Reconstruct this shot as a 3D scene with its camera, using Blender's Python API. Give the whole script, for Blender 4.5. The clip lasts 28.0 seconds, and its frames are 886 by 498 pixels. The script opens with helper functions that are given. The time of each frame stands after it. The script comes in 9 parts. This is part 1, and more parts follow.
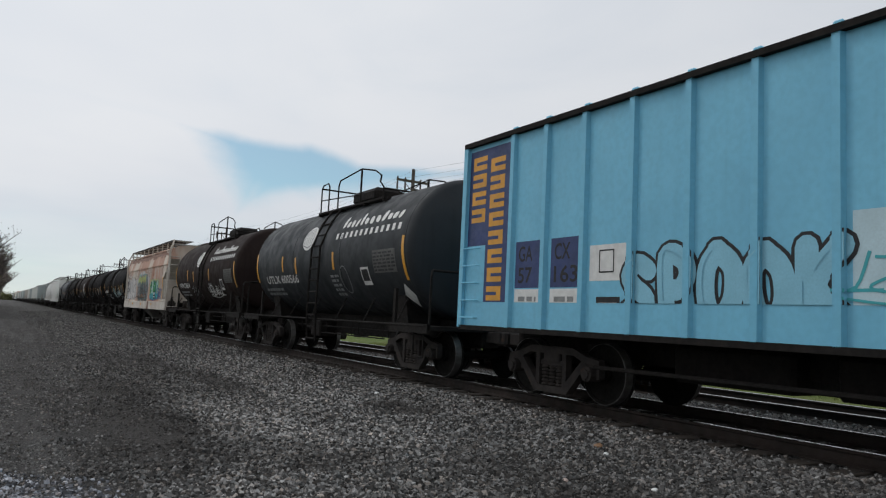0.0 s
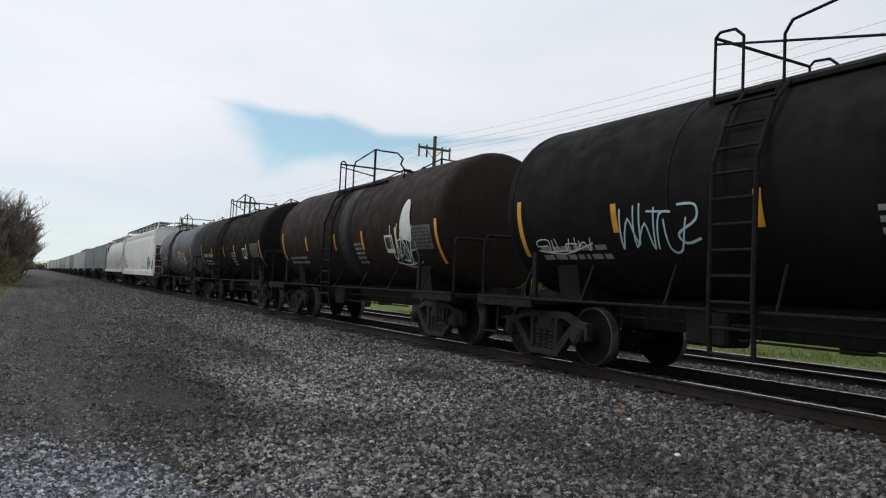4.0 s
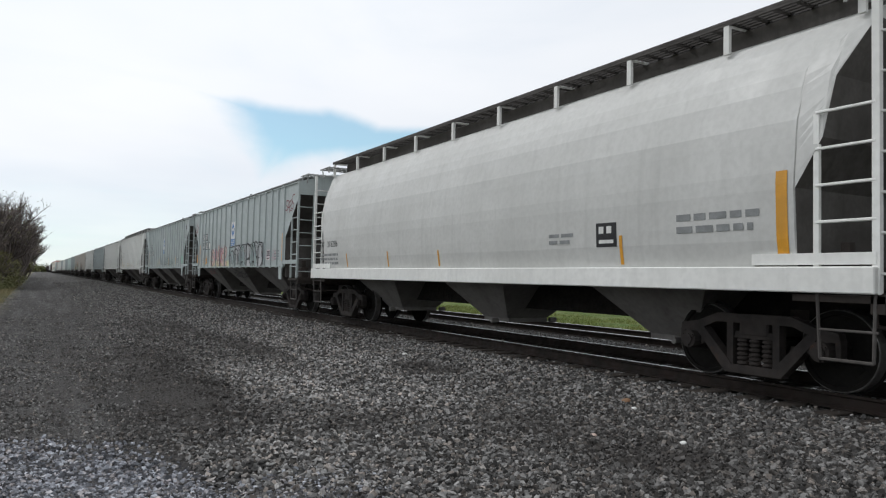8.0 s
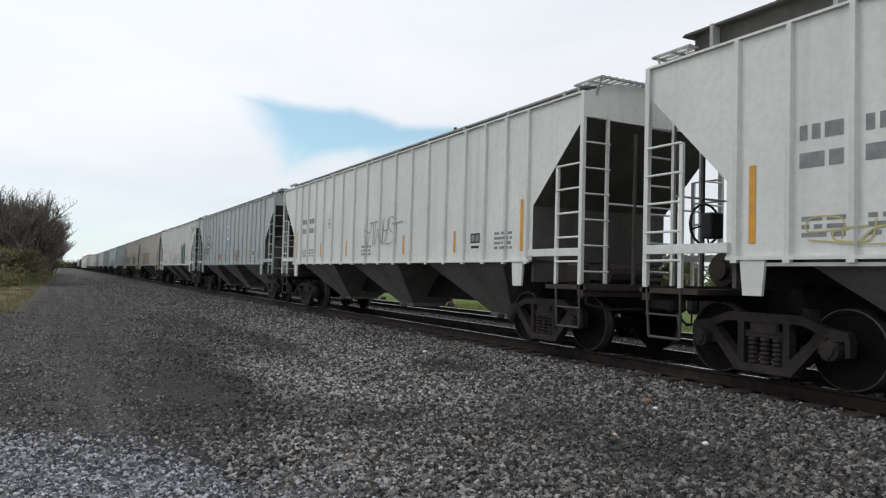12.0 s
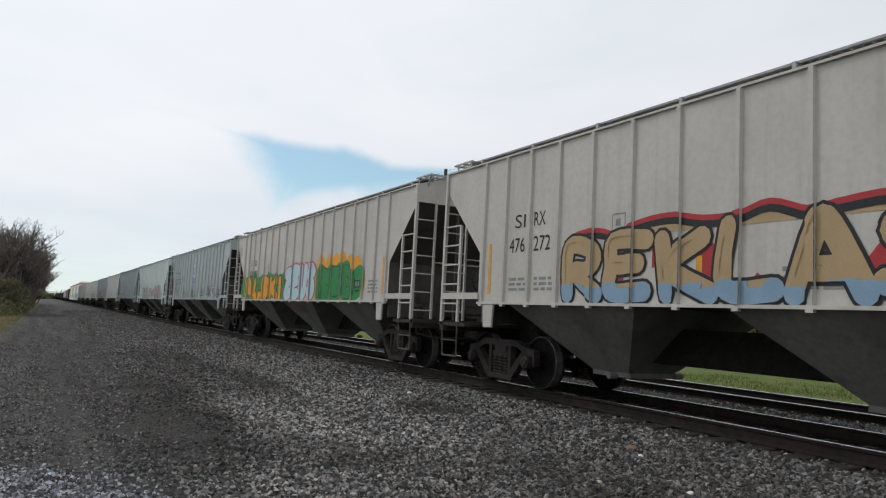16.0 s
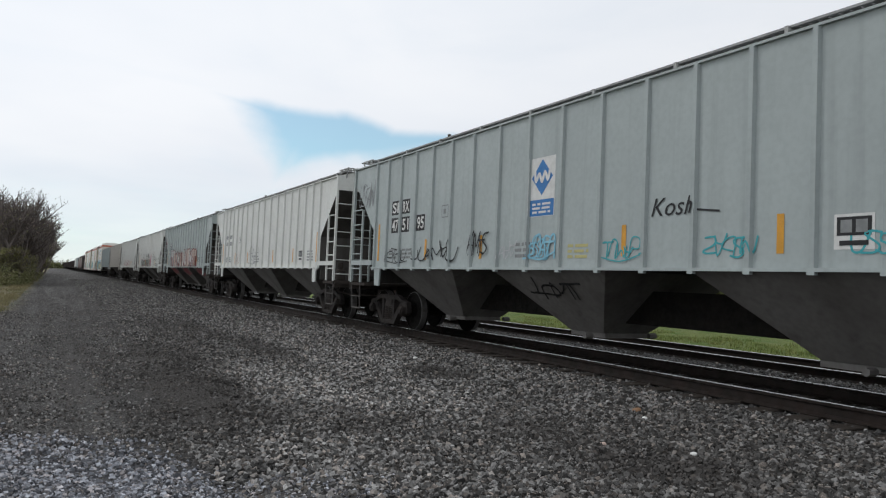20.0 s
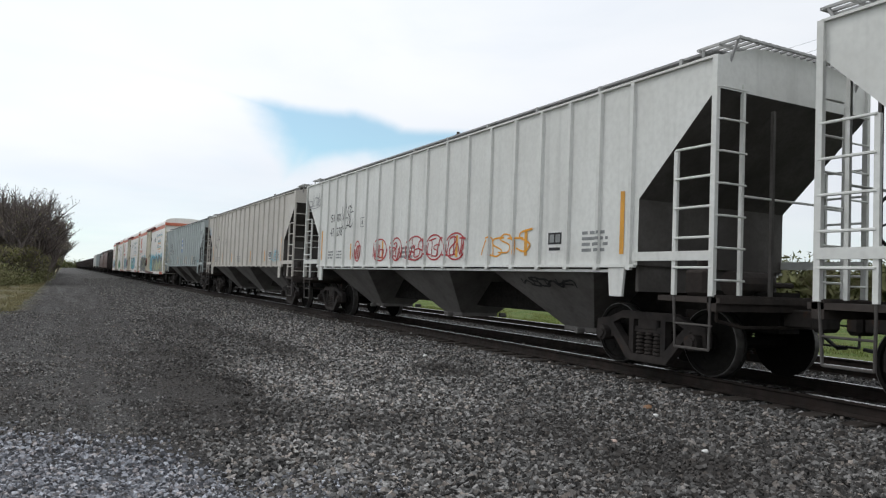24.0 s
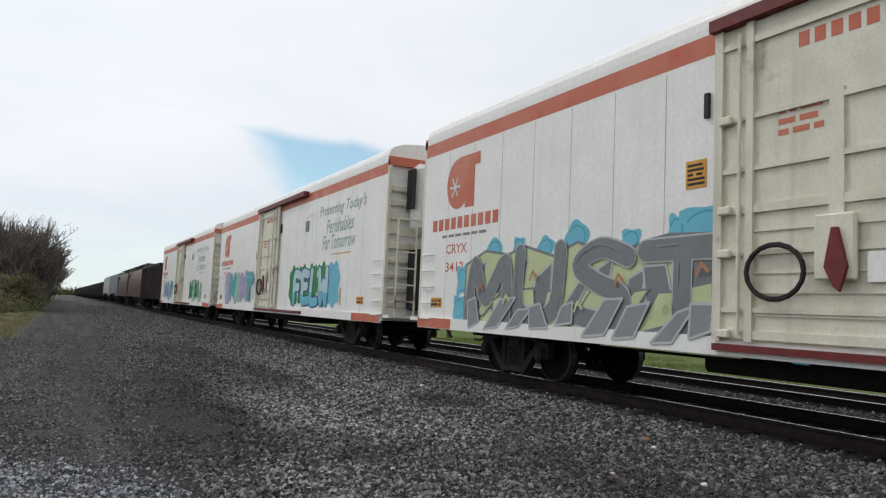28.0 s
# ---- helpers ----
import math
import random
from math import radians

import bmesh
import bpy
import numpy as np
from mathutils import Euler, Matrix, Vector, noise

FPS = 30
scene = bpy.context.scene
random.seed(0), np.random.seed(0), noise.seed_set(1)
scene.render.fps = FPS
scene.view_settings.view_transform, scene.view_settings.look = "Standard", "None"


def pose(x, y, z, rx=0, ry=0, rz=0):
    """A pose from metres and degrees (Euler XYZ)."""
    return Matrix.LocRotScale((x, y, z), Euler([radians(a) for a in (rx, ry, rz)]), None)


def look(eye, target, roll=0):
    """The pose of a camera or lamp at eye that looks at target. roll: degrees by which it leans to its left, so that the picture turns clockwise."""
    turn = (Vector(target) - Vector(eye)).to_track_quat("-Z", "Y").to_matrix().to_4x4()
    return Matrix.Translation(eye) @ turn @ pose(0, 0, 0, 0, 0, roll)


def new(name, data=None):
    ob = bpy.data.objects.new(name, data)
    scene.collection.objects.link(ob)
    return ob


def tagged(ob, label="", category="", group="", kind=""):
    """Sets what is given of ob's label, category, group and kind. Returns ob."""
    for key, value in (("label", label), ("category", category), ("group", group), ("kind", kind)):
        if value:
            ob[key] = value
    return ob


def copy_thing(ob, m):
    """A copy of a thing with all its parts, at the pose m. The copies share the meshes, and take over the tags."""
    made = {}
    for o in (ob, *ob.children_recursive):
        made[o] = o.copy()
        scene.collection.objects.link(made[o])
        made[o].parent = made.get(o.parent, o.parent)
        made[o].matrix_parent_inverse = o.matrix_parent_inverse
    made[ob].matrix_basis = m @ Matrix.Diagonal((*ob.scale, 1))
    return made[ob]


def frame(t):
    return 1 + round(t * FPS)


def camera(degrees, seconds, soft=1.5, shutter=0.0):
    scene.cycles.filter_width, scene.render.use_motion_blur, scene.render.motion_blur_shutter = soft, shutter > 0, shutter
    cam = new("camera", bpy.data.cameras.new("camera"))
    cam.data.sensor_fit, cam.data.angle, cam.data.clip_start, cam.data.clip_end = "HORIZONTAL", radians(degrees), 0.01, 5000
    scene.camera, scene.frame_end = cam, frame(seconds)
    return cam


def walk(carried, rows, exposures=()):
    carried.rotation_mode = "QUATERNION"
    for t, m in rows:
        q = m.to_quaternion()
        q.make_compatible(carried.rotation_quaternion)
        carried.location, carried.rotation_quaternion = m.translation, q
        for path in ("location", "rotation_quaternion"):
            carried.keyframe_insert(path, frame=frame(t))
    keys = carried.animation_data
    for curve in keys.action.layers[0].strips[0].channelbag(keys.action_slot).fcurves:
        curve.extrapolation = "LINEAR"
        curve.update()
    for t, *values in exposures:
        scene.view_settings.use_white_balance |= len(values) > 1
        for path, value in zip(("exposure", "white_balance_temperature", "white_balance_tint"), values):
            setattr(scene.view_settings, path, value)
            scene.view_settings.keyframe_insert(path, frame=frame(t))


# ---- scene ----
# A hand-held camera beside a railway line; the world's +Y runs along the track, the train comes towards -Y.
EYE = (0.0, 0.0, 1.148)
cam = camera(62.8, 28.0, soft=1.2)
TURNS = (
    (0.0, -31.30, 5.53, -2.80),
    (0.5, -30.68, 5.71, -2.83),
    (1.0, -30.00, 5.58, -2.89),
    (1.5, -30.07, 4.43, -3.15),
    (2.0, -30.08, 4.01, -3.23),
    (2.5, -29.44, 4.50, -3.20),
    (3.0, -29.54, 3.75, -2.92),
    (3.5, -29.61, 3.17, -2.69),
    (5.5, -29.31, 2.54, -2.21),
    (6.0, -29.65, 2.33, -2.14),
    (6.5, -29.39, 2.06, -2.15),
    (7.0, -29.52, 2.33, -1.89),
    (7.5, -29.76, 2.62, -1.85),
    (8.0, -29.32, 2.36, -1.28),
    (8.5, -29.00, 2.43, -1.47),
    (9.0, -28.79, 2.02, -1.47),
    (9.5, -28.71, 2.51, -1.69),
    (10.0, -28.58, 2.12, -1.64),
    (10.5, -28.65, 1.92, -1.68),
    (11.0, -28.79, 2.21, -1.59),
    (11.5, -28.07, 2.10, -1.58),
    (13.5, -27.41, 2.41, -1.46),
    (14.0, -27.65, 1.84, -1.45),
    (14.5, -27.28, 2.01, -1.64),
    (15.0, -27.13, 2.30, -1.91),
    (15.5, -27.48, 4.41, -2.53),
    (16.0, -28.75, 5.40, -2.97),
    (16.5, -30.16, 5.10, -3.13),
    (17.0, -28.65, 2.87, -2.23),
    (17.5, -29.00, 2.72, -2.19),
    (18.0, -28.41, 3.35, -2.96),
    (18.5, -27.76, 3.10, -2.71),
    (19.0, -27.27, 2.90, -2.12),
    (19.5, -28.32, 2.82, -2.29),
    (20.0, -28.36, 2.69, -2.47),
    (20.5, -28.51, 2.42, -2.64),
    (22.5, -27.42, 1.75, -1.58),
    (23.0, -28.01, 1.26, -1.15),
    (23.5, -27.28, 1.86, -1.80),
    (24.0, -27.61, 2.48, -2.22),
    (24.5, -27.65, 2.29, -2.72),
    (25.0, -27.23, 1.24, -2.35),
    (25.5, -26.67, 0.84, -2.17),
    (26.0, -26.76, 2.24, -2.54),
    (26.5, -27.27, 3.91, -2.43),
    (27.0, -27.89, 4.36, -2.76),
    (27.5, -28.26, 4.60, -2.62),
    (28.0, -27.82, 4.80, -2.56),
)
walk(cam, [(t, pose(*EYE, 90 + pitch, roll, yaw)) for t, yaw, pitch, roll in TURNS],
     [(0.0, -0.25, 6220.0, 10.0), (3.5, -0.1, 6220.0, 10.0), (6.0, 0.08, 6220.0, 10.0), (14.0, 0.03, 6220.0, 10.0), (16.0, -0.04, 6220.0, 10.0), (18.0, -0.04, 6220.0, 10.0), (20.0, 0.0, 6220.0, 10.0), (24.0, 0.13, 6220.0, 10.0), (26.0, 0.13, 6220.0, 10.0), (28.0, 0.0, 6220.0, 10.0)])

# ---- sky and light ----
SUN_EL, SUN_AZ = 50.0, 322.0      # compass style: 0 is +Y, 90 is +X
world = bpy.data.worlds.new("sky")
scene.world = world
world.use_nodes = True


def world_nodes():
    nt = world.node_tree
    nt.nodes.clear()
    N = lambda kind: nt.nodes.new(kind)
    link = nt.links.new
    out, bg, sky = N("ShaderNodeOutputWorld"), N("ShaderNodeBackground"), N("ShaderNodeTexSky")
    sky.sky_type, sky.sun_disc = "NISHITA", False
    sky.sun_elevation, sky.sun_rotation = radians(SUN_EL), radians(SUN_AZ)
    sky.air_density, sky.dust_density = 1.0, 0.15
    co = N("ShaderNodeTexCoord")
    sep = N("ShaderNodeSeparateXYZ")
    link(co.outputs["Generated"], sep.inputs[0])
    # clouds lie on a flat layer: project the direction on it
    hgt = N("ShaderNodeMath"); hgt.operation = "MAXIMUM"; hgt.inputs[1].default_value = 0.0
    link(sep.outputs["Z"], hgt.inputs[0])
    lift = N("ShaderNodeMath"); lift.operation = "ADD"; lift.inputs[1].default_value = 0.12
    link(hgt.outputs[0], lift.inputs[0])
    flat = N("ShaderNodeCombineXYZ")
    for k, ax in enumerate("XY"):
        d = N("ShaderNodeMath"); d.operation = "DIVIDE"
        link(sep.outputs[ax], d.inputs[0]); link(lift.outputs[0], d.inputs[1])
        link(d.outputs[0], flat.inputs[k])
    noise_a = N("ShaderNodeTexNoise"); noise_a.inputs["Scale"].default_value = 0.9
    noise_a.inputs["Detail"].default_value = 7; noise_a.inputs["Roughness"].default_value = 0.55
    noise_a.inputs["Distortion"].default_value = 0.6
    link(flat.outputs[0], noise_a.inputs["Vector"])
    # a blue gap in the cloud sheet ahead: a wedge between straight edges, crisp above and soft below, and a thin tail

    def edges(planes):
        last = None
        for normal, soft in planes:
            dot = N("ShaderNodeVectorMath"); dot.operation = "DOT_PRODUCT"; dot.inputs[1].default_value = [c / soft for c in normal]
            link(co.outputs["Generated"], dot.inputs[0])
            if last:
                most = N("ShaderNodeMath"); most.operation = "MAXIMUM"
                link(last, most.inputs[0]); link(dot.outputs["Value"], most.inputs[1])
                last = most.outputs[0]
            else:
                last = dot.outputs["Value"]
        return last
    tail = N("ShaderNodeMath"); tail.operation = "ADD"; tail.inputs[1].default_value = 0.2
    link(edges(GAP_TAIL), tail.inputs[0])
    both = N("ShaderNodeMath"); both.operation = "MINIMUM"
    link(edges(GAP), both.inputs[0]); link(tail.outputs[0], both.inputs[1])
    wob = N("ShaderNodeMath"); wob.operation = "MULTIPLY_ADD"; wob.inputs[1].default_value = 2.4; wob.inputs[2].default_value = -1.2
    fine = N("ShaderNodeTexNoise"); fine.inputs["Scale"].default_value = 9.0; fine.inputs["Detail"].default_value = 6; fine.inputs["Distortion"].default_value = 0.4
    link(co.outputs["Generated"], fine.inputs["Vector"])
    link(fine.outputs["Fac"], wob.inputs[0])
    gsum = N("ShaderNodeMath"); gsum.operation = "ADD"
    link(both.outputs[0], gsum.inputs[0]); link(wob.outputs[0], gsum.inputs[1])
    gmap = N("ShaderNodeMapRange"); gmap.interpolation_type = "SMOOTHSTEP"
    gmap.inputs["From Min"].default_value, gmap.inputs["From Max"].default_value = -1.0, 0.7
    gmap.inputs["To Min"].default_value, gmap.inputs["To Max"].default_value = 0.30, 1.0
    link(gsum.outputs[0], gmap.inputs["Value"])
    cov = N("ShaderNodeMapRange"); cov.interpolation_type = "SMOOTHSTEP"
    cov.inputs["From Min"].default_value, cov.inputs["From Max"].default_value = 0.22, 0.5
    cov.inputs["To Min"].default_value, cov.inputs["To Max"].default_value = 0.9, 1.0
    link(noise_a.outputs["Fac"], cov.inputs["Value"])
    cover = N("ShaderNodeMath"); cover.operation = "MULTIPLY"
    link(gmap.outputs[0], cover.inputs[0]); link(cov.outputs[0], cover.inputs[1])
    # near the horizon the sheet thins into pale blue haze
    hz = N("ShaderNodeMapRange"); hz.interpolation_type = "SMOOTHSTEP"
    hz.inputs["From Min"].default_value, hz.inputs["From Max"].default_value = 0.0, 0.17
    hz.inputs["To Min"].default_value, hz.inputs["To Max"].default_value = 0.82, 1.0
    link(sep.outputs["Z"], hz.inputs["Value"])
    cover2 = N("ShaderNodeMath"); cover2.operation = "MULTIPLY"
    link(cover.outputs[0], cover2.inputs[0]); link(hz.outputs[0], cover2.inputs[1])
    white = N("ShaderNodeValToRGB")
    white.color_ramp.elements[0].position, white.color_ramp.elements[0].color = 0.3, (CLOUD * 0.86, CLOUD * 0.89, CLOUD * 0.93, 1)
    white.color_ramp.elements[1].position, white.color_ramp.elements[1].color = 0.6, (CLOUD, CLOUD, CLOUD, 1)
    noise_b = N("ShaderNodeTexNoise"); noise_b.inputs["Scale"].default_value = 0.5; noise_b.inputs["Detail"].default_value = 4
    link(flat.outputs[0], noise_b.inputs["Vector"]); link(noise_b.outputs["Fac"], white.inputs["Fac"])
    # the cloud sheet is brighter towards the hidden sun
    aim = N("ShaderNodeVectorMath"); aim.operation = "DOT_PRODUCT"
    aim.inputs[1].default_value = (math.sin(radians(SUN_AZ)) * math.cos(radians(SUN_EL)), math.cos(radians(SUN_AZ)) * math.cos(radians(SUN_EL)), math.sin(radians(SUN_EL)))
    link(co.outputs["Generated"], aim.inputs[0])
    glow = N("ShaderNodeMath"); glow.operation = "MULTIPLY_ADD"; glow.inputs[1].default_value, glow.inputs[2].default_value = 0.24, 0.88
    link(aim.outputs["Value"], glow.inputs[0])
    # and duller where it is seen through more haze, low down
    low = N("ShaderNodeMapRange"); low.interpolation_type = "SMOOTHSTEP"
    low.inputs["From Min"].default_value, low.inputs["From Max"].default_value = 0.0, 0.26
    low.inputs["To Min"].default_value, low.inputs["To Max"].default_value = 0.95, 1.0
    link(sep.outputs["Z"], low.inputs["Value"])
    glow2 = N("ShaderNodeMath"); glow2.operation = "MULTIPLY"
    link(glow.outputs[0], glow2.inputs[0]); link(low.outputs[0], glow2.inputs[1])
    lit = N("ShaderNodeVectorMath"); lit.operation = "SCALE"
    link(white.outputs[0], lit.inputs[0]); link(glow2.outputs[0], lit.inputs["Scale"])
    mix = N("ShaderNodeMix"); mix.data_type = "RGBA"
    link(cover2.outputs[0], mix.inputs["Factor"])
    tint = N("ShaderNodeMix"); tint.data_type = "RGBA"; tint.blend_type = "MULTIPLY"; tint.inputs["Factor"].default_value = 1.0
    tint.inputs[7].default_value = (0.68, 0.98, 0.92, 1)
    link(sky.outputs[0], tint.inputs[6])
    link(tint.outputs[2], mix.inputs[6]); link(lit.outputs[0], mix.inputs[7])
    link(mix.outputs[2], bg.inputs["Color"])
    bg.inputs["Strength"].default_value = SKY
    link(bg.outputs[0], out.inputs["Surface"])


SKY, CLOUD = 0.12, 7.65
# the gap's edges: the way each one faces, and how softly it ends
GAP = (((-0.0498, -0.2204, 0.9741), 0.012), ((0.2672, -0.3213, 0.9085), 0.012), ((-0.7366, 0.2989, -0.6067), 0.030), ((0.1718, 0.105, -0.9795), 0.030))
GAP_TAIL = (((-0.1064, -0.1738, 0.979), 0.010), ((0.2289, 0.0809, -0.9701), 0.016), ((-0.7366, 0.2989, -0.6067), 0.030))
world_nodes()
sun = new("sun", bpy.data.lights.new("sun", "SUN"))
sun.data.energy, sun.data.angle, sun.data.color = 0.9, radians(14), (1.0, 0.96, 0.9)
sun.matrix_world = look((math.sin(radians(SUN_AZ)) * math.cos(radians(SUN_EL)) * 80, math.cos(radians(SUN_AZ)) * math.cos(radians(SUN_EL)) * 80,
                         math.sin(radians(SUN_EL)) * 80), (0, 0, 0))


# ---- materials ----
def material(name, base, rough=0.6, metal=0.0, second=None, scale=4.0, spread=0.5, streak=0.0, bump=0.0, bump_scale=60.0,
             rust=None, rust_amount=0.0, space="Object", island=0.0, stretch=(1, 1, 1), spec=0.4):
    """A painted or bare surface: two tones by broad noise, fine grain, streaks that run down, and rust or dirt in patches."""
    m = bpy.data.materials.new(name)
    m.use_nodes = True
    nt = m.node_tree
    bsdf = nt.nodes["Principled BSDF"]
    N, link = (lambda kind: nt.nodes.new(kind)), nt.links.new
    co = N("ShaderNodeTexCoord")
    vec = co.outputs[space]
    if stretch != (1, 1, 1):
        mp = N("ShaderNodeMapping"); mp.inputs["Scale"].default_value = stretch
        link(vec, mp.inputs["Vector"]); vec = mp.outputs[0]

    def tex(s, detail=5.0, v=None):
        n = N("ShaderNodeTexNoise")
        n.inputs["Scale"].default_value, n.inputs["Detail"].default_value = s, detail
        link(v or vec, n.inputs["Vector"])
        return n.outputs["Fac"]

    def ramp(value, lo, hi, a=0.0, b=1.0):
        r = N("ShaderNodeMapRange"); r.interpolation_type = "SMOOTHSTEP"
        for key, v in (("From Min", lo), ("From Max", hi), ("To Min", a), ("To Max", b)):
            r.inputs[key].default_value = v
        link(value, r.inputs["Value"])
        return r.outputs[0]

    def blend(fac, a, b):
        x = N("ShaderNodeMix"); x.data_type = "RGBA"
        if isinstance(fac, float):
            x.inputs["Factor"].default_value = fac
        else:
            link(fac, x.inputs["Factor"])
        for sock, c in ((x.inputs[6], a), (x.inputs[7], b)):
            if isinstance(c, tuple):
                sock.default_value = (*c, 1)
            else:
                link(c, sock)
        return x.outputs[2]

    second = second or tuple(c * 0.72 for c in base)
    col = blend(ramp(tex(scale), 0.5 - spread * 0.4, 0.5 + spread * 0.4), base, second)
    grain = ramp(tex(scale * 14, 3.0), 0.3, 0.75, 0.0, 0.35)
    col = blend(grain, col, tuple(c * 0.8 for c in second))
    if island:
        gi = N("ShaderNodeNewGeometry")
        col = blend(ramp(gi.outputs["Random Per Island"], 0.0, 1.0, 0.0, island), col, tuple(min(1, c * 2.0) for c in base))
    if streak:
        mp = N("ShaderNodeMapping"); mp.inputs["Scale"].default_value = (3.0, 3.0, 0.12)
        link(co.outputs[space], mp.inputs["Vector"])
        col = blend(ramp(tex(2.0, 4.0, mp.outputs[0]), 0.5, 0.78, 0.0, streak), col, tuple(c * 0.45 for c in second))
    if rust:
        col = blend(ramp(tex(scale * 0.55, 8.0), 0.62 - rust_amount * 0.25, 0.74 - rust_amount * 0.2), col, rust)
    link(col, bsdf.inputs["Base Color"])
    link(ramp(tex(scale * 3), 0.3, 0.7, max(0.05, rough - 0.12), min(1.0, rough + 0.12)), bsdf.inputs["Roughness"])
    bsdf.inputs["Metallic"].default_value = metal
    bsdf.inputs["Specular IOR Level"].default_value = spec
    if bump:
        b = N("ShaderNodeBump"); b.inputs["Strength"].default_value = bump; b.inputs["Distance"].default_value = 0.02
        link(tex(bump_scale, 6.0), b.inputs["Height"]); link(b.outputs[0], bsdf.inputs["Normal"])
    return m


RUST = (0.12, 0.055, 0.03)
GREY = material("grey_green_paint", (0.40, 0.445, 0.44), 0.5, second=(0.36, 0.40, 0.397), scale=0.9, streak=0.24, bump=0.08, bump_scale=3)
WHITE = material("off_white_paint", (0.70, 0.71, 0.68), 0.5, second=(0.63, 0.635, 0.605), scale=0.9, streak=0.22, bump=0.08, bump_scale=3)
BEIGE = material("beige_paint", (0.535, 0.51, 0.465), 0.55, second=(0.475, 0.45, 0.405), scale=0.9, streak=0.25, bump=0.08, bump_scale=3)
BRIGHT = material("white_paint", (0.79, 0.79, 0.76), 0.45, second=(0.70, 0.70, 0.67), scale=0.8, streak=0.14, bump=0.05, bump_scale=3)
MINTY = material("mint_white_paint", (0.60, 0.685, 0.66), 0.5, second=(0.55, 0.625, 0.60), scale=0.9, streak=0.22, bump=0.08, bump_scale=3)
PALE = material("pale_grey_paint", (0.56, 0.56, 0.54), 0.5, second=(0.50, 0.50, 0.48), scale=0.9, streak=0.15, bump=0.05, bump_scale=3)
RUSTY = material("faded_red_paint", (0.36, 0.17, 0.115), 0.75, second=(0.52, 0.36, 0.28), scale=1.0, spread=0.8, streak=0.6, rust=(0.56, 0.50, 0.43), rust_amount=0.62, bump=0.1, bump_scale=8, stretch=(1, 1.3, 0.4))
DIRTY = material("dirty_white_paint", (0.60, 0.575, 0.53), 0.7, second=(0.44, 0.38, 0.32), scale=1.5, spread=0.6, streak=0.4, rust=RUST, rust_amount=0.1)
BLUE = material("sky_blue_paint", (0.185, 0.50, 0.68), 0.45, second=(0.165, 0.45, 0.62), scale=0.9, streak=0.12, bump=0.05, bump_scale=3)
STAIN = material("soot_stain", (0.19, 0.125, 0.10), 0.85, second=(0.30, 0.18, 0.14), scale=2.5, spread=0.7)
BARE = material("bare_pale_metal", (0.47, 0.41, 0.35), 0.75, second=(0.40, 0.30, 0.24), scale=2.5, spread=0.7)
OLDRUST = material("rust_run", (0.24, 0.095, 0.055), 0.85, second=(0.17, 0.07, 0.045), scale=4)
WORN = material("worn_white_letter", (0.62, 0.56, 0.50), 0.75, second=(0.48, 0.36, 0.30), scale=5, spread=0.7)
NAVY = material("navy_paint", (0.035, 0.055, 0.16), 0.5, scale=3)
BLACK = material("black_tank_paint", (0.009, 0.0085, 0.0085), 0.78, spec=0.07, second=(0.013, 0.012, 0.0117), scale=1.2, streak=0.4)
BROWNBLACK = material("brown_black_tank_paint", (0.021, 0.0145, 0.0138), 0.72, spec=0.09, second=(0.027, 0.019, 0.017), scale=1.1, streak=0.4)
STEELGREY = material("dark_slate_tank_paint", (0.026, 0.030, 0.034), 0.55, spec=0.15, second=(0.035, 0.038, 0.041), scale=1.0, streak=0.35)
DULLBAND = material("dull_grey_band", (0.028, 0.027, 0.027), 0.6, spec=0.15, scale=2, streak=0.3)
SLATE = material("slate_tank_paint", (0.072, 0.078, 0.091), 0.55, spec=0.2, second=(0.088, 0.093, 0.103), scale=1.0, streak=0.35)
BAND = material("light_grey_band", (0.2, 0.195, 0.19), 0.6, scale=2, streak=0.3)
# grime, and the shade of the end slopes, mixed into one dark colour
UNDER = material("grimy_shaded_underbody", (0.11, 0.103, 0.097), 0.8, spec=0.2, second=(0.07, 0.064, 0.060), scale=1.3, streak=0.3)
SOOT = material("black_steel", (0.010, 0.0092, 0.0088), 0.85, spec=0.15, second=(0.018, 0.0155, 0.014), scale=6, bump=0.1)
TRUCK = material("grimy_cast_steel", (0.026, 0.0238, 0.023), 0.85, spec=0.12, second=(0.044, 0.038, 0.035), scale=5, rust=(0.07, 0.04, 0.028), rust_amount=0.0, bump=0.15)
WHEEL = material("wheel_steel", (0.009, 0.0085, 0.008), 0.85, metal=0.0, spec=0.08, second=(0.012, 0.011, 0.010), scale=5)
PLATFORM = material("grimy_end_deck", (0.040, 0.035, 0.032), 0.85, spec=0.15, second=(0.06, 0.05, 0.045), scale=4)
RIMSTEEL = material("worn_wheel_rim", (0.16, 0.155, 0.15), 0.5, metal=0.5, second=(0.08, 0.075, 0.07), scale=6)
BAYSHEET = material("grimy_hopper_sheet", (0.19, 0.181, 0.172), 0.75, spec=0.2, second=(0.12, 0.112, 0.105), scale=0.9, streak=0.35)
GRATE = material("pale_walkway_grating", (0.42, 0.42, 0.41), 0.6, second=(0.30, 0.30, 0.295), scale=5)
GALV = material("galvanised_grating", (0.30, 0.30, 0.30), 0.55, metal=0.4, scale=6)
YELLOW = material("reflective_yellow", (0.72, 0.34, 0.03), 0.4, second=(0.55, 0.27, 0.03), scale=5)
INK = material("black_paint", (0.018, 0.018, 0.02), 0.6, scale=6)
CHALK = material("white_lettering", (0.72, 0.72, 0.70), 0.6, second=(0.60, 0.60, 0.58), scale=8)
FAINT = material("faded_grey_lettering", (0.26, 0.27, 0.27), 0.6, scale=8)
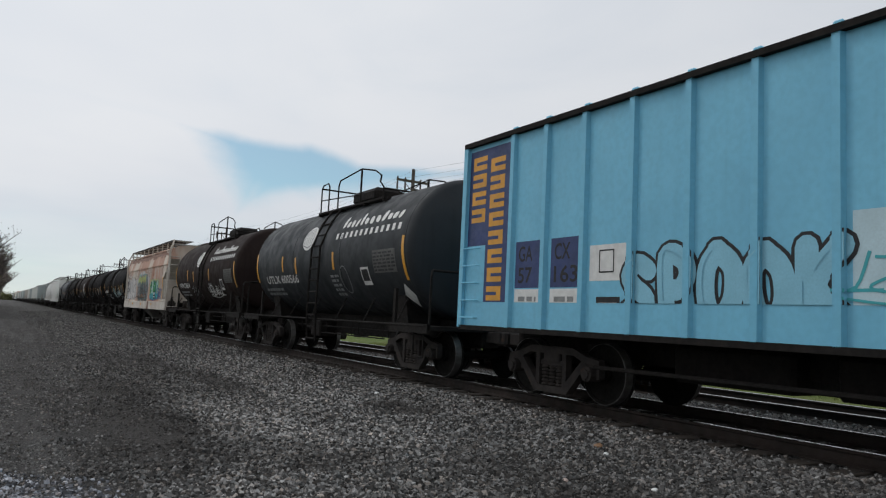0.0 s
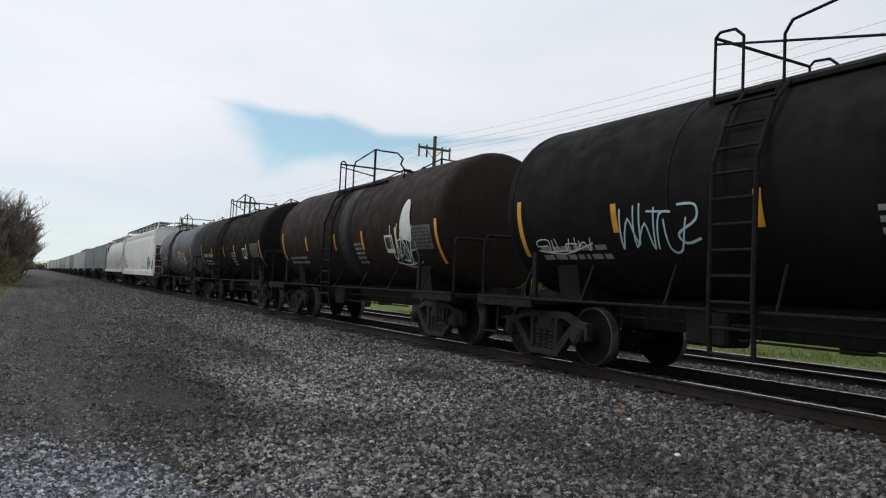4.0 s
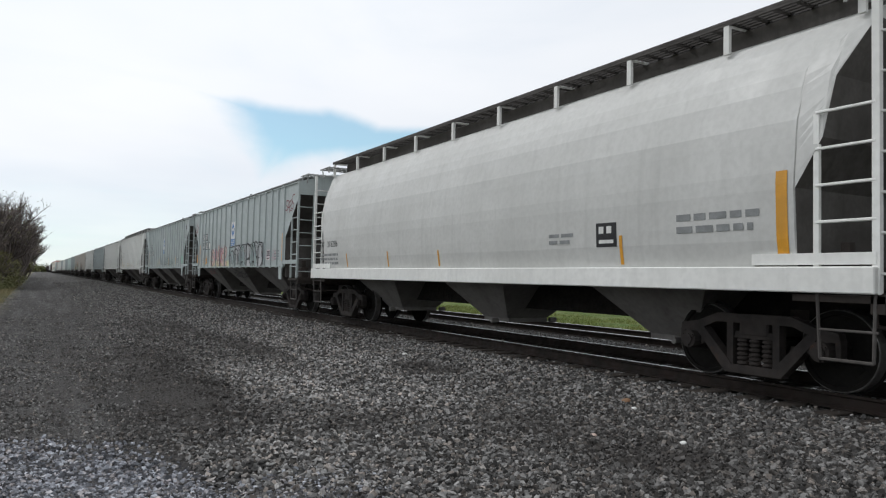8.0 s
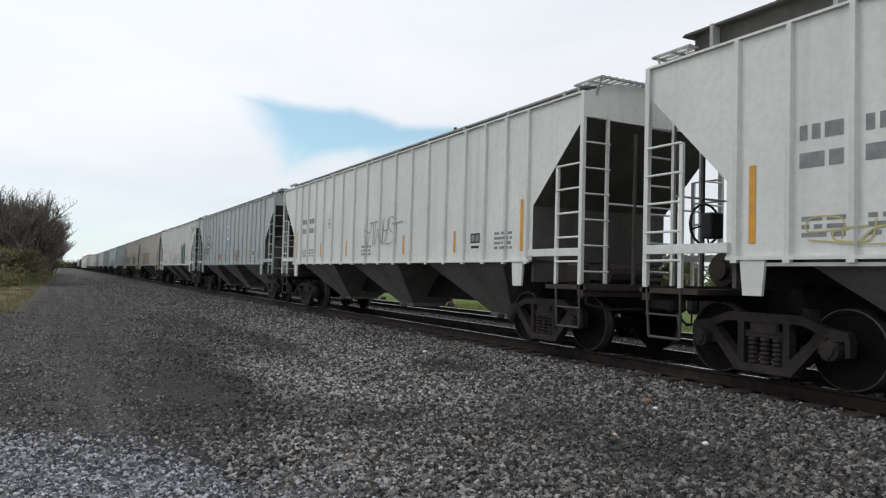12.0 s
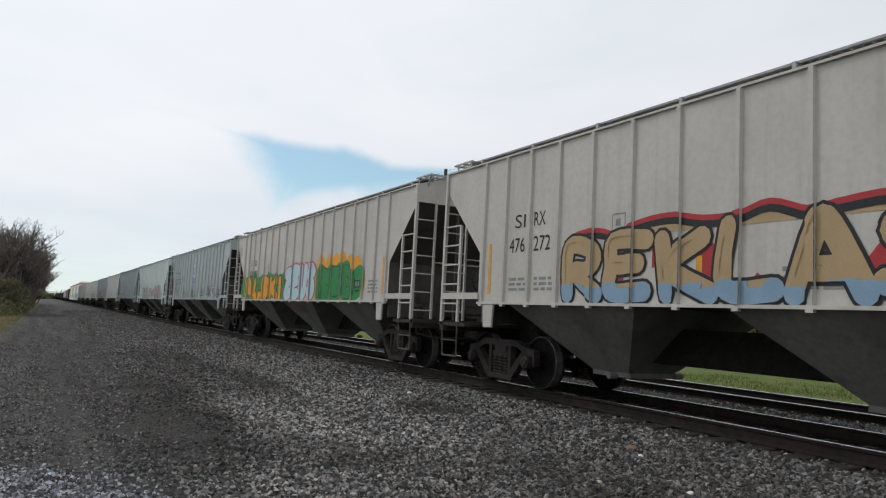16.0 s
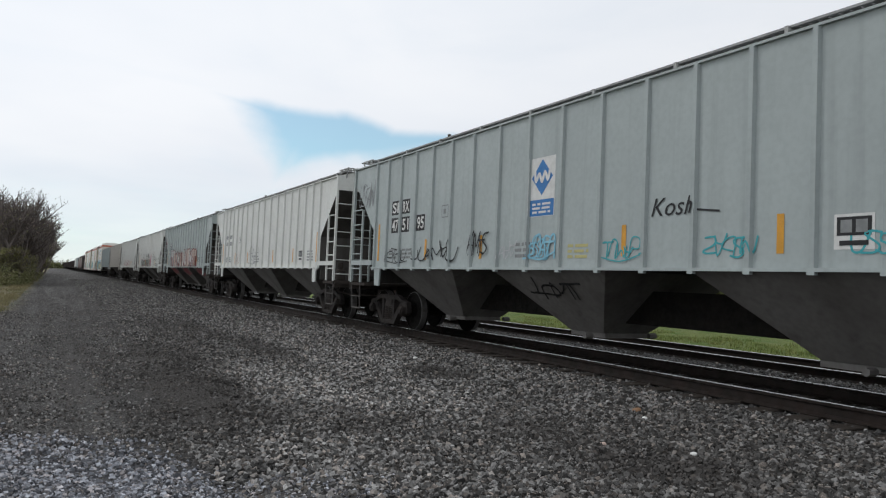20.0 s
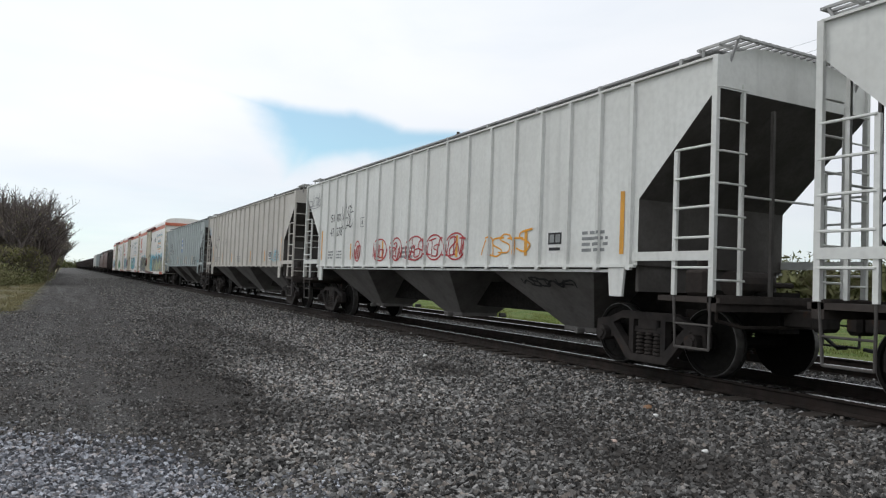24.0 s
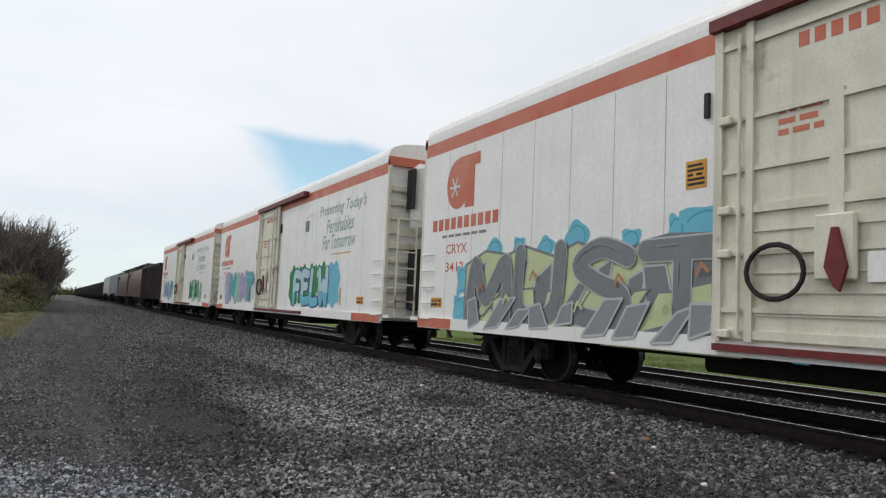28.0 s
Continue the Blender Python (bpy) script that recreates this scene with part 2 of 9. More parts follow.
DIMPRINT = material("dull_grey_print", (0.11, 0.11, 0.105), 0.7, scale=8)
SEAM = material("panel_seam_grey", (0.52, 0.51, 0.48), 0.6, scale=3)
REEFER = material("reefer_white", (0.86, 0.85, 0.82), 0.42, second=(0.81, 0.79, 0.75), scale=1.2, streak=0.12)
CREAM = material("reefer_door_cream", (0.74, 0.71, 0.60), 0.5, second=(0.64, 0.60, 0.48), scale=2, streak=0.3, rust=RUST, rust_amount=0.0)
REDSTRIPE = material("orange_red_stripe", (0.50, 0.085, 0.04), 0.5, second=(0.56, 0.20, 0.12), scale=1.2, spread=0.8)
DARKRED = material("dark_red_steel", (0.17, 0.022, 0.02), 0.55, scale=4)
COAL = material("coal_car_black", (0.028, 0.024, 0.024), 0.7, second=(0.055, 0.04, 0.035), scale=1.2, streak=0.3)
BROWN = material("brown_hopper_paint", (0.085, 0.048, 0.04), 0.65, second=(0.12, 0.08, 0.07), scale=1.2, streak=0.3)


EMBLEM = material("emblem_blue", (0.035, 0.19, 0.48), 0.5, second=(0.03, 0.15, 0.40), scale=3)


def paint_colour(name, c):
    return material("spray_" + name, c, 0.55, second=tuple(x * 0.85 for x in c), scale=3, spread=0.8)


SPRAY = {k: paint_colour(k, c) for k, c in dict(
    orange=(0.80, 0.34, 0.004), green=(0.012, 0.24, 0.05), red=(0.42, 0.03, 0.035), pink=(0.60, 0.22, 0.30), ice=(0.50, 0.66, 0.72),
    teal=(0.06, 0.38, 0.42), sky=(0.16, 0.50, 0.64), lime=(0.44, 0.50, 0.17), grey=(0.27, 0.28, 0.29), silver=(0.50, 0.51, 0.52), navy=(0.04, 0.09, 0.30), paleblue=(0.25, 0.53, 0.67), violet=(0.16, 0.05, 0.14),
    brown=(0.22, 0.12, 0.06), clay=(0.46, 0.22, 0.12), lilac=(0.42, 0.36, 0.55), mint=(0.34, 0.55, 0.45), darkgreen=(0.02, 0.09, 0.05), blush=(0.55, 0.42, 0.36), maroon=(0.20, 0.03, 0.035), sand=(0.45, 0.32, 0.17), powder=(0.24, 0.36, 0.48), magenta=(0.45, 0.07, 0.17), bottle=(0.03, 0.13, 0.10), mist=(0.36, 0.45, 0.44), slate=(0.11, 0.13, 0.13), limepale=(0.56, 0.62, 0.34), ash=(0.20, 0.215, 0.22), berry=(0.27, 0.075, 0.095), sage=(0.32, 0.42, 0.41), cream=(0.62, 0.60, 0.36), yellowish=(0.50, 0.46, 0.20), scarlet=(0.55, 0.035, 0.05), pinkish=(0.55, 0.30, 0.34), chalk=(0.62, 0.60, 0.58)).items()}


# ---- shape helpers ----
def part(name, bm, mat, parent=None, label="", smooth=False):
    """Links a bmesh as one mesh object under a thing or a part."""
    me = bpy.data.meshes.new(name)
    bm.to_mesh(me)
    bm.free()
    return mesh_part(name, me, mat, parent, label, smooth)


def mesh_part(name, me, mat, parent=None, label="", smooth=False):
    ob = new(name, me)
    if not me.materials:
        for m in (mat if isinstance(mat, (list, tuple)) else [mat]):
            me.materials.append(m)
    if smooth:
        me.polygons.foreach_set("use_smooth", [True] * len(me.polygons))
    ob.parent = parent
    if label:
        ob["label"] = label
    return ob


def again(ob, x=0, y=0, z=0, turn=0.0, flip=False):
    """A repeat of a part at another place on the same parent, on the same mesh."""
    o = ob.copy()
    scene.collection.objects.link(o)
    o.matrix_basis = pose(x, y, z, 0, 0, turn)
    return o


def box(bm, x0, x1, y0, y1, z0, z1, bevel=0.0):
    r = bmesh.ops.create_cube(bm, size=1.0)
    for v in r["verts"]:
        v.co = Vector(((x0 + x1) / 2 + v.co.x * (x1 - x0), (y0 + y1) / 2 + v.co.y * (y1 - y0), (z0 + z1) / 2 + v.co.z * (z1 - z0)))
    if bevel:
        edges = list({e for v in r["verts"] for e in v.link_edges})
        bmesh.ops.bevel(bm, geom=edges, offset=bevel, segments=1, affect="EDGES")
    return bm


def rod(bm, p, q, r, n=6, r2=None):
    p, q = Vector(p), Vector(q)
    d = q - p
    m = Matrix.Translation((p + q) / 2) @ d.to_track_quat("Z", "Y").to_matrix().to_4x4()
    bmesh.ops.create_cone(bm, cap_ends=True, segments=n, radius1=r, radius2=r if r2 is None else r2, depth=d.length, matrix=m)
    return bm


def pipe(bm, pts, r, n=6):
    for a, b in zip(pts, pts[1:]):
        rod(bm, a, b, r, n)
    return bm


def prism(bm, outline, axis, lo, hi):
    """An outline of (a, b) pairs pushed along an axis. x: (y, z); y: (x, z); z: (x, y)."""
    def at(a, b, c):
        return {"x": (c, a, b), "y": (a, c, b), "z": (a, b, c)}[axis]
    lower = [bm.verts.new(at(a, b, lo)) for a, b in outline]
    upper = [bm.verts.new(at(a, b, hi)) for a, b in outline]
    n = len(outline)
    fs = [bm.faces.new(lower), bm.faces.new(upper)]
    for i in range(n):
        fs.append(bm.faces.new((lower[i], lower[(i + 1) % n], upper[(i + 1) % n], upper[i])))
    bmesh.ops.recalc_face_normals(bm, faces=fs)
    return bm


def frustum(bm, top, bottom, z1, z0):
    """A four-sided funnel between two (x0, x1, y0, y1) rectangles."""
    t = [bm.verts.new((top[i], top[j], z1)) for i, j in ((0, 2), (1, 2), (1, 3), (0, 3))]
    b = [bm.verts.new((bottom[i], bottom[j], z0)) for i, j in ((0, 2), (1, 2), (1, 3), (0, 3))]
    fs = [bm.faces.new(t), bm.faces.new(b)]
    for i in range(4):
        fs.append(bm.faces.new((t[i], t[(i + 1) % 4], b[(i + 1) % 4], b[i])))
    bmesh.ops.recalc_face_normals(bm, faces=fs)
    return bm


def B():
    return bmesh.new()


def cross(pts, ys, caps=True):
    """A skin through the same cross-section (x, z) at several y, each with its own scale: (y, scale_x, scale_z, centre_z)."""
    bm = B()
    rings = [[bm.verts.new((x * sx, y, cz + (z - cz) * sz)) for x, z in pts] for y, sx, sz, cz in ys]
    n = len(pts)
    for a, b in zip(rings, rings[1:]):
        for i in range(n):
            bm.faces.new((a[i], a[(i + 1) % n], b[(i + 1) % n], b[i]))
    if caps:
        bm.faces.new(rings[0])
        bm.faces.new(rings[-1])
    bmesh.ops.recalc_face_normals(bm, faces=bm.faces)
    return bm


# ---- ground and track ----
TRACK_X, FAR_X = 8.5, 12.75


def ground_height(x):
    xs = (-4000, -30, -4.0, 0.5, 3.0, 5.4, 6.6, 7.25, 15.0, 16.2, 18.0, 30.0, 4000)
    zs = (-1.2, -0.7, -0.45, -0.46, -0.43, -0.33, -0.24, -0.20, -0.24, -0.45, -0.55, -0.6, -1.2)
    return float(np.interp(x, xs, zs))


# worn or dirty places of the ground: x, y, half width, half length, strength
DIRT_SPOTS = ((1.75, 10.4, 0.62, 2.4, 1.0), (2.1, 14.2, 0.6, 2.6, 0.8), (2.9, 20.0, 0.55, 5.0, 0.6), (4.0, 15.4, 0.32, 2.0, 0.9), (3.6, 21.0, 0.3, 4.0, 0.85),
              (5.6, 10.3, 0.4, 0.6, 0.95), (4.75, 4.7, 0.5, 0.7, 1.0), (4.6, 5.7, 0.35, 0.4, 0.7), (3.1, 7.4, 0.8, 0.35, 0.6), (2.2, 8.2, 0.35, 0.5, 0.8),
              (5.4, 5.2, 1.5, 2.2, 0.45), (-0.14, 6.7, 0.22, 0.25, 1.0), (0.6, 17.0, 0.35, 5.0, 0.4), (5.3, 6.9, 0.3, 0.5, 0.5))
# clean pale stone: x, y, half width, half length, strength
CLEAN_SPOTS = ((3.3, 10.2, 0.55, 1.9, 1.0), (5.0, 13.0, 0.7, 3.0, 0.6), (4.2, 8.6, 0.7, 0.8, 0.6), (5.4, 20.0, 0.8, 6.0, 0.5), (2.2, 6.2, 0.9, 0.8, 0.4))


class Shade:
    """Short names for building a node tree on one coordinate."""

    def __init__(self, name):
        self.m = bpy.data.materials.new(name)
        self.m.use_nodes = True
        self.nt = self.m.node_tree
        self.bsdf = self.nt.nodes["Principled BSDF"]
        self.co = self.node("ShaderNodeTexCoord").outputs["Object"]

    def node(self, kind):
        return self.nt.nodes.new(kind)

    def link(self, a, b):
        self.nt.links.new(a, b)

    def tex(self, s, detail=5.0, v=None):
        n = self.node("ShaderNodeTexNoise")
        n.inputs["Scale"].default_value, n.inputs["Detail"].default_value = s, detail
        self.link(v or self.co, n.inputs["Vector"])
        return n.outputs["Fac"]

    def cells(self, s):
        n = self.node("ShaderNodeTexVoronoi")
        n.inputs["Scale"].default_value = s
        self.link(self.co, n.inputs["Vector"])
        return n

    def ramp(self, v, lo, hi, a=0.0, b=1.0):
        r = self.node("ShaderNodeMapRange"); r.interpolation_type = "SMOOTHSTEP"
        for key, x in (("From Min", lo), ("From Max", hi), ("To Min", a), ("To Max", b)):
            r.inputs[key].default_value = x
        self.link(v, r.inputs["Value"])
        return r.outputs[0]

    def math(self, op, a, b):
        n = self.node("ShaderNodeMath"); n.operation = op
        for i, v in enumerate((a, b)):
            if isinstance(v, float):
                n.inputs[i].default_value = v
            else:
                self.link(v, n.inputs[i])
        return n.outputs[0]

    def blend(self, f, a, b):
        x = self.node("ShaderNodeMix"); x.data_type = "RGBA"
        self.link(f, x.inputs["Factor"])
        for s, c in ((x.inputs[6], a), (x.inputs[7], b)):
            if isinstance(c, tuple):
                s.default_value = (*c, 1)
            else:
                self.link(c, s)
        return x.outputs[2]

    def wobbled(self):
        sep = self.node("ShaderNodeSeparateXYZ")
        self.link(self.co, sep.inputs[0])
        w1 = self.math("MULTIPLY", self.math("SUBTRACT", self.tex(1.3, 8.0), 0.5), 1.1)
        w2 = self.math("MULTIPLY", self.math("SUBTRACT", self.tex(0.6, 5.0), 0.5), 2.6)
        return self.math("ADD", sep.outputs["X"], w1), self.math("ADD", sep.outputs["Y"], w2)

    def dirt(self, x, y, spots=None):
        """How dirty the ground is at a place, or how clean with the other list."""
        total = None
        for cx, cy, rx, ry, k in spots or DIRT_SPOTS:
            dx = self.math("DIVIDE", self.math("SUBTRACT", x, cx), rx)
            dy = self.math("DIVIDE", self.math("SUBTRACT", y, cy), ry)
            d = self.math("ADD", self.math("MULTIPLY", dx, dx), self.math("MULTIPLY", dy, dy))
            f = self.ramp(d, 0.0, 2.6, k * 0.9, 0.0)
            total = f if total is None else self.math("MAXIMUM", total, f)
        return total


def ground_material():
    s = Shade("trackside_ground")
    x, y = s.wobbled()
    fine, mid = s.cells(95), s.cells(48)
    rnd = s.ramp(fine.outputs["Color"], 0.05, 1.0)
    grit = s.blend(s.math("POWER", rnd, 2.0), (0.050, 0.048, 0.046), (0.27, 0.262, 0.252))
    grit = s.blend(s.ramp(fine.outputs["Distance"], 0.2, 0.7, 0.0, 0.7), grit, (0.012, 0.011, 0.010))
    earth = s.blend(s.ramp(s.tex(30.0, 9.0), 0.40, 0.60), (0.112, 0.105, 0.099), (0.046, 0.042, 0.040))
    lane = s.blend(s.ramp(s.tex(1.1, 7.0), 0.36, 0.62), earth, grit)
    # paler bands across the lane where loose grit lies
    mp = s.node("ShaderNodeMapping"); mp.inputs["Scale"].default_value = (0.35, 0.8, 1.0)
    s.link(s.co, mp.inputs["Vector"])
    lane = s.blend(s.ramp(s.tex(1.0, 6.0, mp.outputs[0]), 0.5, 0.62, 0.0, 0.75), lane, grit)
    # streaks along the lane where wheels have run
    mp = s.node("ShaderNodeMapping"); mp.inputs["Scale"].default_value = (2.2, 0.10, 1.0)
    s.link(s.co, mp.inputs["Vector"])
    streak = s.tex(1.0, 7.0, mp.outputs[0])
    rough = s.blend(s.ramp(s.tex(55.0, 8.0), 0.40, 0.60), (0.022, 0.020, 0.019), (0.085, 0.08, 0.076))
    pale = s.blend(s.math("POWER", rnd, 1.3), (0.05, 0.049, 0.047), (0.36, 0.354, 0.345))
    lane = s.blend(s.ramp(streak, 0.47, 0.62, 0.0, 0.6), lane, rough)
    lane = s.blend(s.ramp(streak, 0.36, 0.50, 0.22, 0.0), lane, pale)
    gap = s.blend(s.ramp(mid.outputs["Color"], 0.1, 0.95), (0.016, 0.015, 0.014), (0.145, 0.14, 0.134))
    col = s.blend(s.ramp(x, 2.6, 3.6), lane, gap)
    dirt = s.blend(s.ramp(s.tex(30.0, 6.0), 0.4, 0.62), (0.044, 0.040, 0.037), (0.078, 0.072, 0.067))
    col = s.blend(s.dirt(x, y), col, dirt)
    fresh = s.blend(s.ramp(mid.outputs["Color"], 0.1, 0.9), (0.05, 0.051, 0.056), (0.17, 0.172, 0.182))
    line = s.math("ADD", y, s.math("MULTIPLY", x, 1.2))
    col = s.blend(s.ramp(line, 5.2, 7.8, 1.0, 0.0), col, fresh)
    grass = s.blend(s.ramp(s.tex(0.8, 6.0), 0.35, 0.65), (0.095, 0.15, 0.03), (0.15, 0.18, 0.05))
    verge = s.blend(s.ramp(s.tex(1.5, 6.0), 0.4, 0.6), (0.10, 0.105, 0.045), (0.17, 0.145, 0.085))
    edge = s.math("SUBTRACT", x, s.ramp(y, 14.0, 30.0, -3.6, -1.3))
    col = s.blend(s.ramp(edge, -0.5, 0.5, 1.0, 0.0), col, verge)
    col = s.blend(s.ramp(x, 15.4, 16.6), col, grass)
    s.link(col, s.bsdf.inputs["Base Color"])
    s.bsdf.inputs["Roughness"].default_value = 0.92
    s.bsdf.inputs["Specular IOR Level"].default_value = 0.2
    b = s.node("ShaderNodeBump"); b.inputs["Strength"].default_value = 1.0; b.inputs["Distance"].default_value = 0.02
    s.link(s.math("ADD", s.math("MULTIPLY", fine.outputs["Distance"], -1.2), s.math("MULTIPLY", s.tex(22.0, 7.0), 1.6)), b.inputs["Height"])
    s.link(b.outputs[0], s.bsdf.inputs["Normal"])
    return s.m


def stone_material(name, dark, light, power, dusty):
    """Broken stone: each piece its own grey, some pale, some nearly black, dust and dirt in the worn places."""
    s = Shade(name)
    isl = s.node("ShaderNodeNewGeometry").outputs["Random Per Island"]
    col = s.blend(s.math("POWER", isl, power), dark, light)
    hue = s.math("FRACT", s.math("MULTIPLY", isl, 37.7), 0.0)
    warm = s.blend(s.ramp(hue, 0.55, 1.0, 0.0, 0.3), (0.1, 0.1, 0.1), (0.14, 0.10, 0.07))
    mix = s.node("ShaderNodeMix"); mix.data_type = "RGBA"; mix.blend_type = "MULTIPLY"; mix.inputs["Factor"].default_value = 1.0
    up = s.node("ShaderNodeMix"); up.data_type = "RGBA"; up.blend_type = "MULTIPLY"; up.inputs["Factor"].default_value = 1.0
    up.inputs[7].default_value = (10, 10, 10, 1)
    s.link(warm, up.inputs[6]); s.link(col, mix.inputs[6]); s.link(up.outputs[2], mix.inputs[7])
    col = mix.outputs[2]
    col = s.blend(s.ramp(s.tex(45.0, 5.0), 0.42, 0.68, 0.0, 0.45), col, tuple(c * 1.6 for c in dark))
    if dusty:
        x, y = s.wobbled()
        lift = s.node("ShaderNodeMix"); lift.data_type = "RGBA"; lift.blend_type = "MULTIPLY"
        lift.inputs[7].default_value = (1.7, 1.7, 1.7, 1)
        s.link(s.dirt(x, y, CLEAN_SPOTS), lift.inputs["Factor"]); s.link(col, lift.inputs[6])
        col = lift.outputs[2]
        col = s.blend(s.math("MULTIPLY", s.dirt(x, y), 0.75), col, (0.040, 0.036, 0.033))
        col = s.blend(s.ramp(s.tex(0.7, 5.0), 0.54, 0.68, 0.0, 0.3), col, (0.044, 0.040, 0.037))
    s.link(col, s.bsdf.inputs["Base Color"])
    s.bsdf.inputs["Roughness"].default_value = 0.88
    s.bsdf.inputs["Specular IOR Level"].default_value = 0.25
    return s.m


GROUND = ground_material()


def ground():
    xs = sorted({-4000, -1200, -400, -120, -50, -30, *np.arange(-15, 20, 0.4).round(2).tolist(), 7.25, 22, 26, 30, 50, 120, 400, 1200, 4000})
    ys = sorted({-4000, -1000, -300, -100, -40, *np.arange(-20, 60, 0.8).round(2).tolist(), 70, 90, 120, 160, 220, 300, 450, 700, 1200, 4000})
    verts, faces = [], []
    for y in ys:
        for x in xs:
            bumpy = 0.06 * noise.noise((x * 0.45, y * 0.3, 0)) + 0.022 * noise.noise((x * 1.9, y * 1.4, 3)) + 0.03 * noise.noise((x * 1.3, y * 0.12, 8)) if -20 < x < 6.9 and -21 < y < 60 else 0.0
            verts.append((x, y, ground_height(x) + bumpy))
    w = len(xs)
    for j in range(len(ys) - 1):
        for i in range(w - 1):
            a = j * w + i
            faces.append((a, a + 1, a + w + 1, a + w))
    me = bpy.data.meshes.new("ground")
    me.from_pydata(verts, [], faces)
    tagged(mesh_part("ground", me, GROUND, smooth=True), "trackside ground of grey ballast, a rutted dirt lane and grass", "ground", kind="structure")


ground()


def ground_at(x, y):
    bumpy = 0.06 * noise.noise((x * 0.45, y * 0.3, 0)) + 0.022 * noise.noise((x * 1.9, y * 1.4, 3)) + 0.03 * noise.noise((x * 1.3, y * 0.12, 8)) if -20 < x < 6.9 and -21 < y < 60 else 0.0
    return ground_height(x) + bumpy


STONE = stone_material("ballast_stone", (0.025, 0.0243, 0.0233), (0.36, 0.353, 0.342), 2.05, True)
GRIT = stone_material("lane_grit", (0.040, 0.038, 0.0365), (0.33, 0.322, 0.31), 2.2, True)
CHIP = stone_material("fresh_gravel_chip", (0.045, 0.047, 0.053), (0.54, 0.56, 0.61), 1.7, False)
TIMBER = material("weathered_tie_timber", (0.030, 0.026, 0.023), 0.95, spec=0.15, second=(0.052, 0.044, 0.038), scale=5, stretch=(0.6, 5, 5), bump=0.4, bump_scale=12)
RAILSIDE = material("rusty_rail_side", (0.028, 0.020, 0.017), 0.85, spec=0.2, second=(0.017, 0.014, 0.012), scale=3, bump=0.1)
RAILTOP = material("polished_rail_head", (0.42, 0.42, 0.43), 0.28, metal=1.0, second=(0.30, 0.29, 0.29), scale=4)


def scatter(name, mat, spots, label, smin, smax, seed):
    """Many small broken stones joined into one piece of stuff: each is a lumpy twelve-faced block."""
    rng = np.random.default_rng(seed)
    n = len(spots)
    cube = np.array([(x, y, z) for x in (-1, 1) for y in (-1, 1) for z in (-1, 1)], float)
    quads = np.array([(0, 1, 3, 2), (4, 6, 7, 5), (0, 4, 5, 1), (2, 3, 7, 6), (0, 2, 6, 4), (1, 5, 7, 3)])
    lump = cube[None] * (0.62 + 0.55 * rng.random((n, 8, 3)))
    size = (smin + (smax - smin) * rng.random((n, 1, 1)) ** 1.6) * 0.5
    lump = lump * size * (0.65 + 0.7 * rng.random((n, 1, 3)))
    q = rng.normal(size=(n, 4)); q /= np.linalg.norm(q, axis=1)[:, None]
    w, x, y, z = q.T
    rm = np.stack([1 - 2 * (y * y + z * z), 2 * (x * y - z * w), 2 * (x * z + y * w), 2 * (x * y + z * w), 1 - 2 * (x * x + z * z), 2 * (y * z - x * w),
                   2 * (x * z - y * w), 2 * (y * z + x * w), 1 - 2 * (x * x + y * y)], 1).reshape(n, 3, 3)
    verts = np.einsum("nij,nkj->nki", rm, lump) + np.asarray(spots)[:, None, :]
    faces = (quads[None] + 8 * np.arange(n)[:, None, None]).reshape(-1, 4)
    me = bpy.data.meshes.new(name)
    me.from_pydata(verts.reshape(-1, 3).tolist(), [], faces.tolist())
    tagged(mesh_part(name, me, mat), label, "gravel", kind="stuff")


def dirt_at(x, y):
    best = 0.0
    for cx, cy, rx, ry, k in DIRT_SPOTS:
        d = ((x - cx) / rx) ** 2 + ((y - cy) / ry) ** 2
        best = max(best, k * min(1.0, max(0.0, (1.6 - d) / 1.2)))
    return best


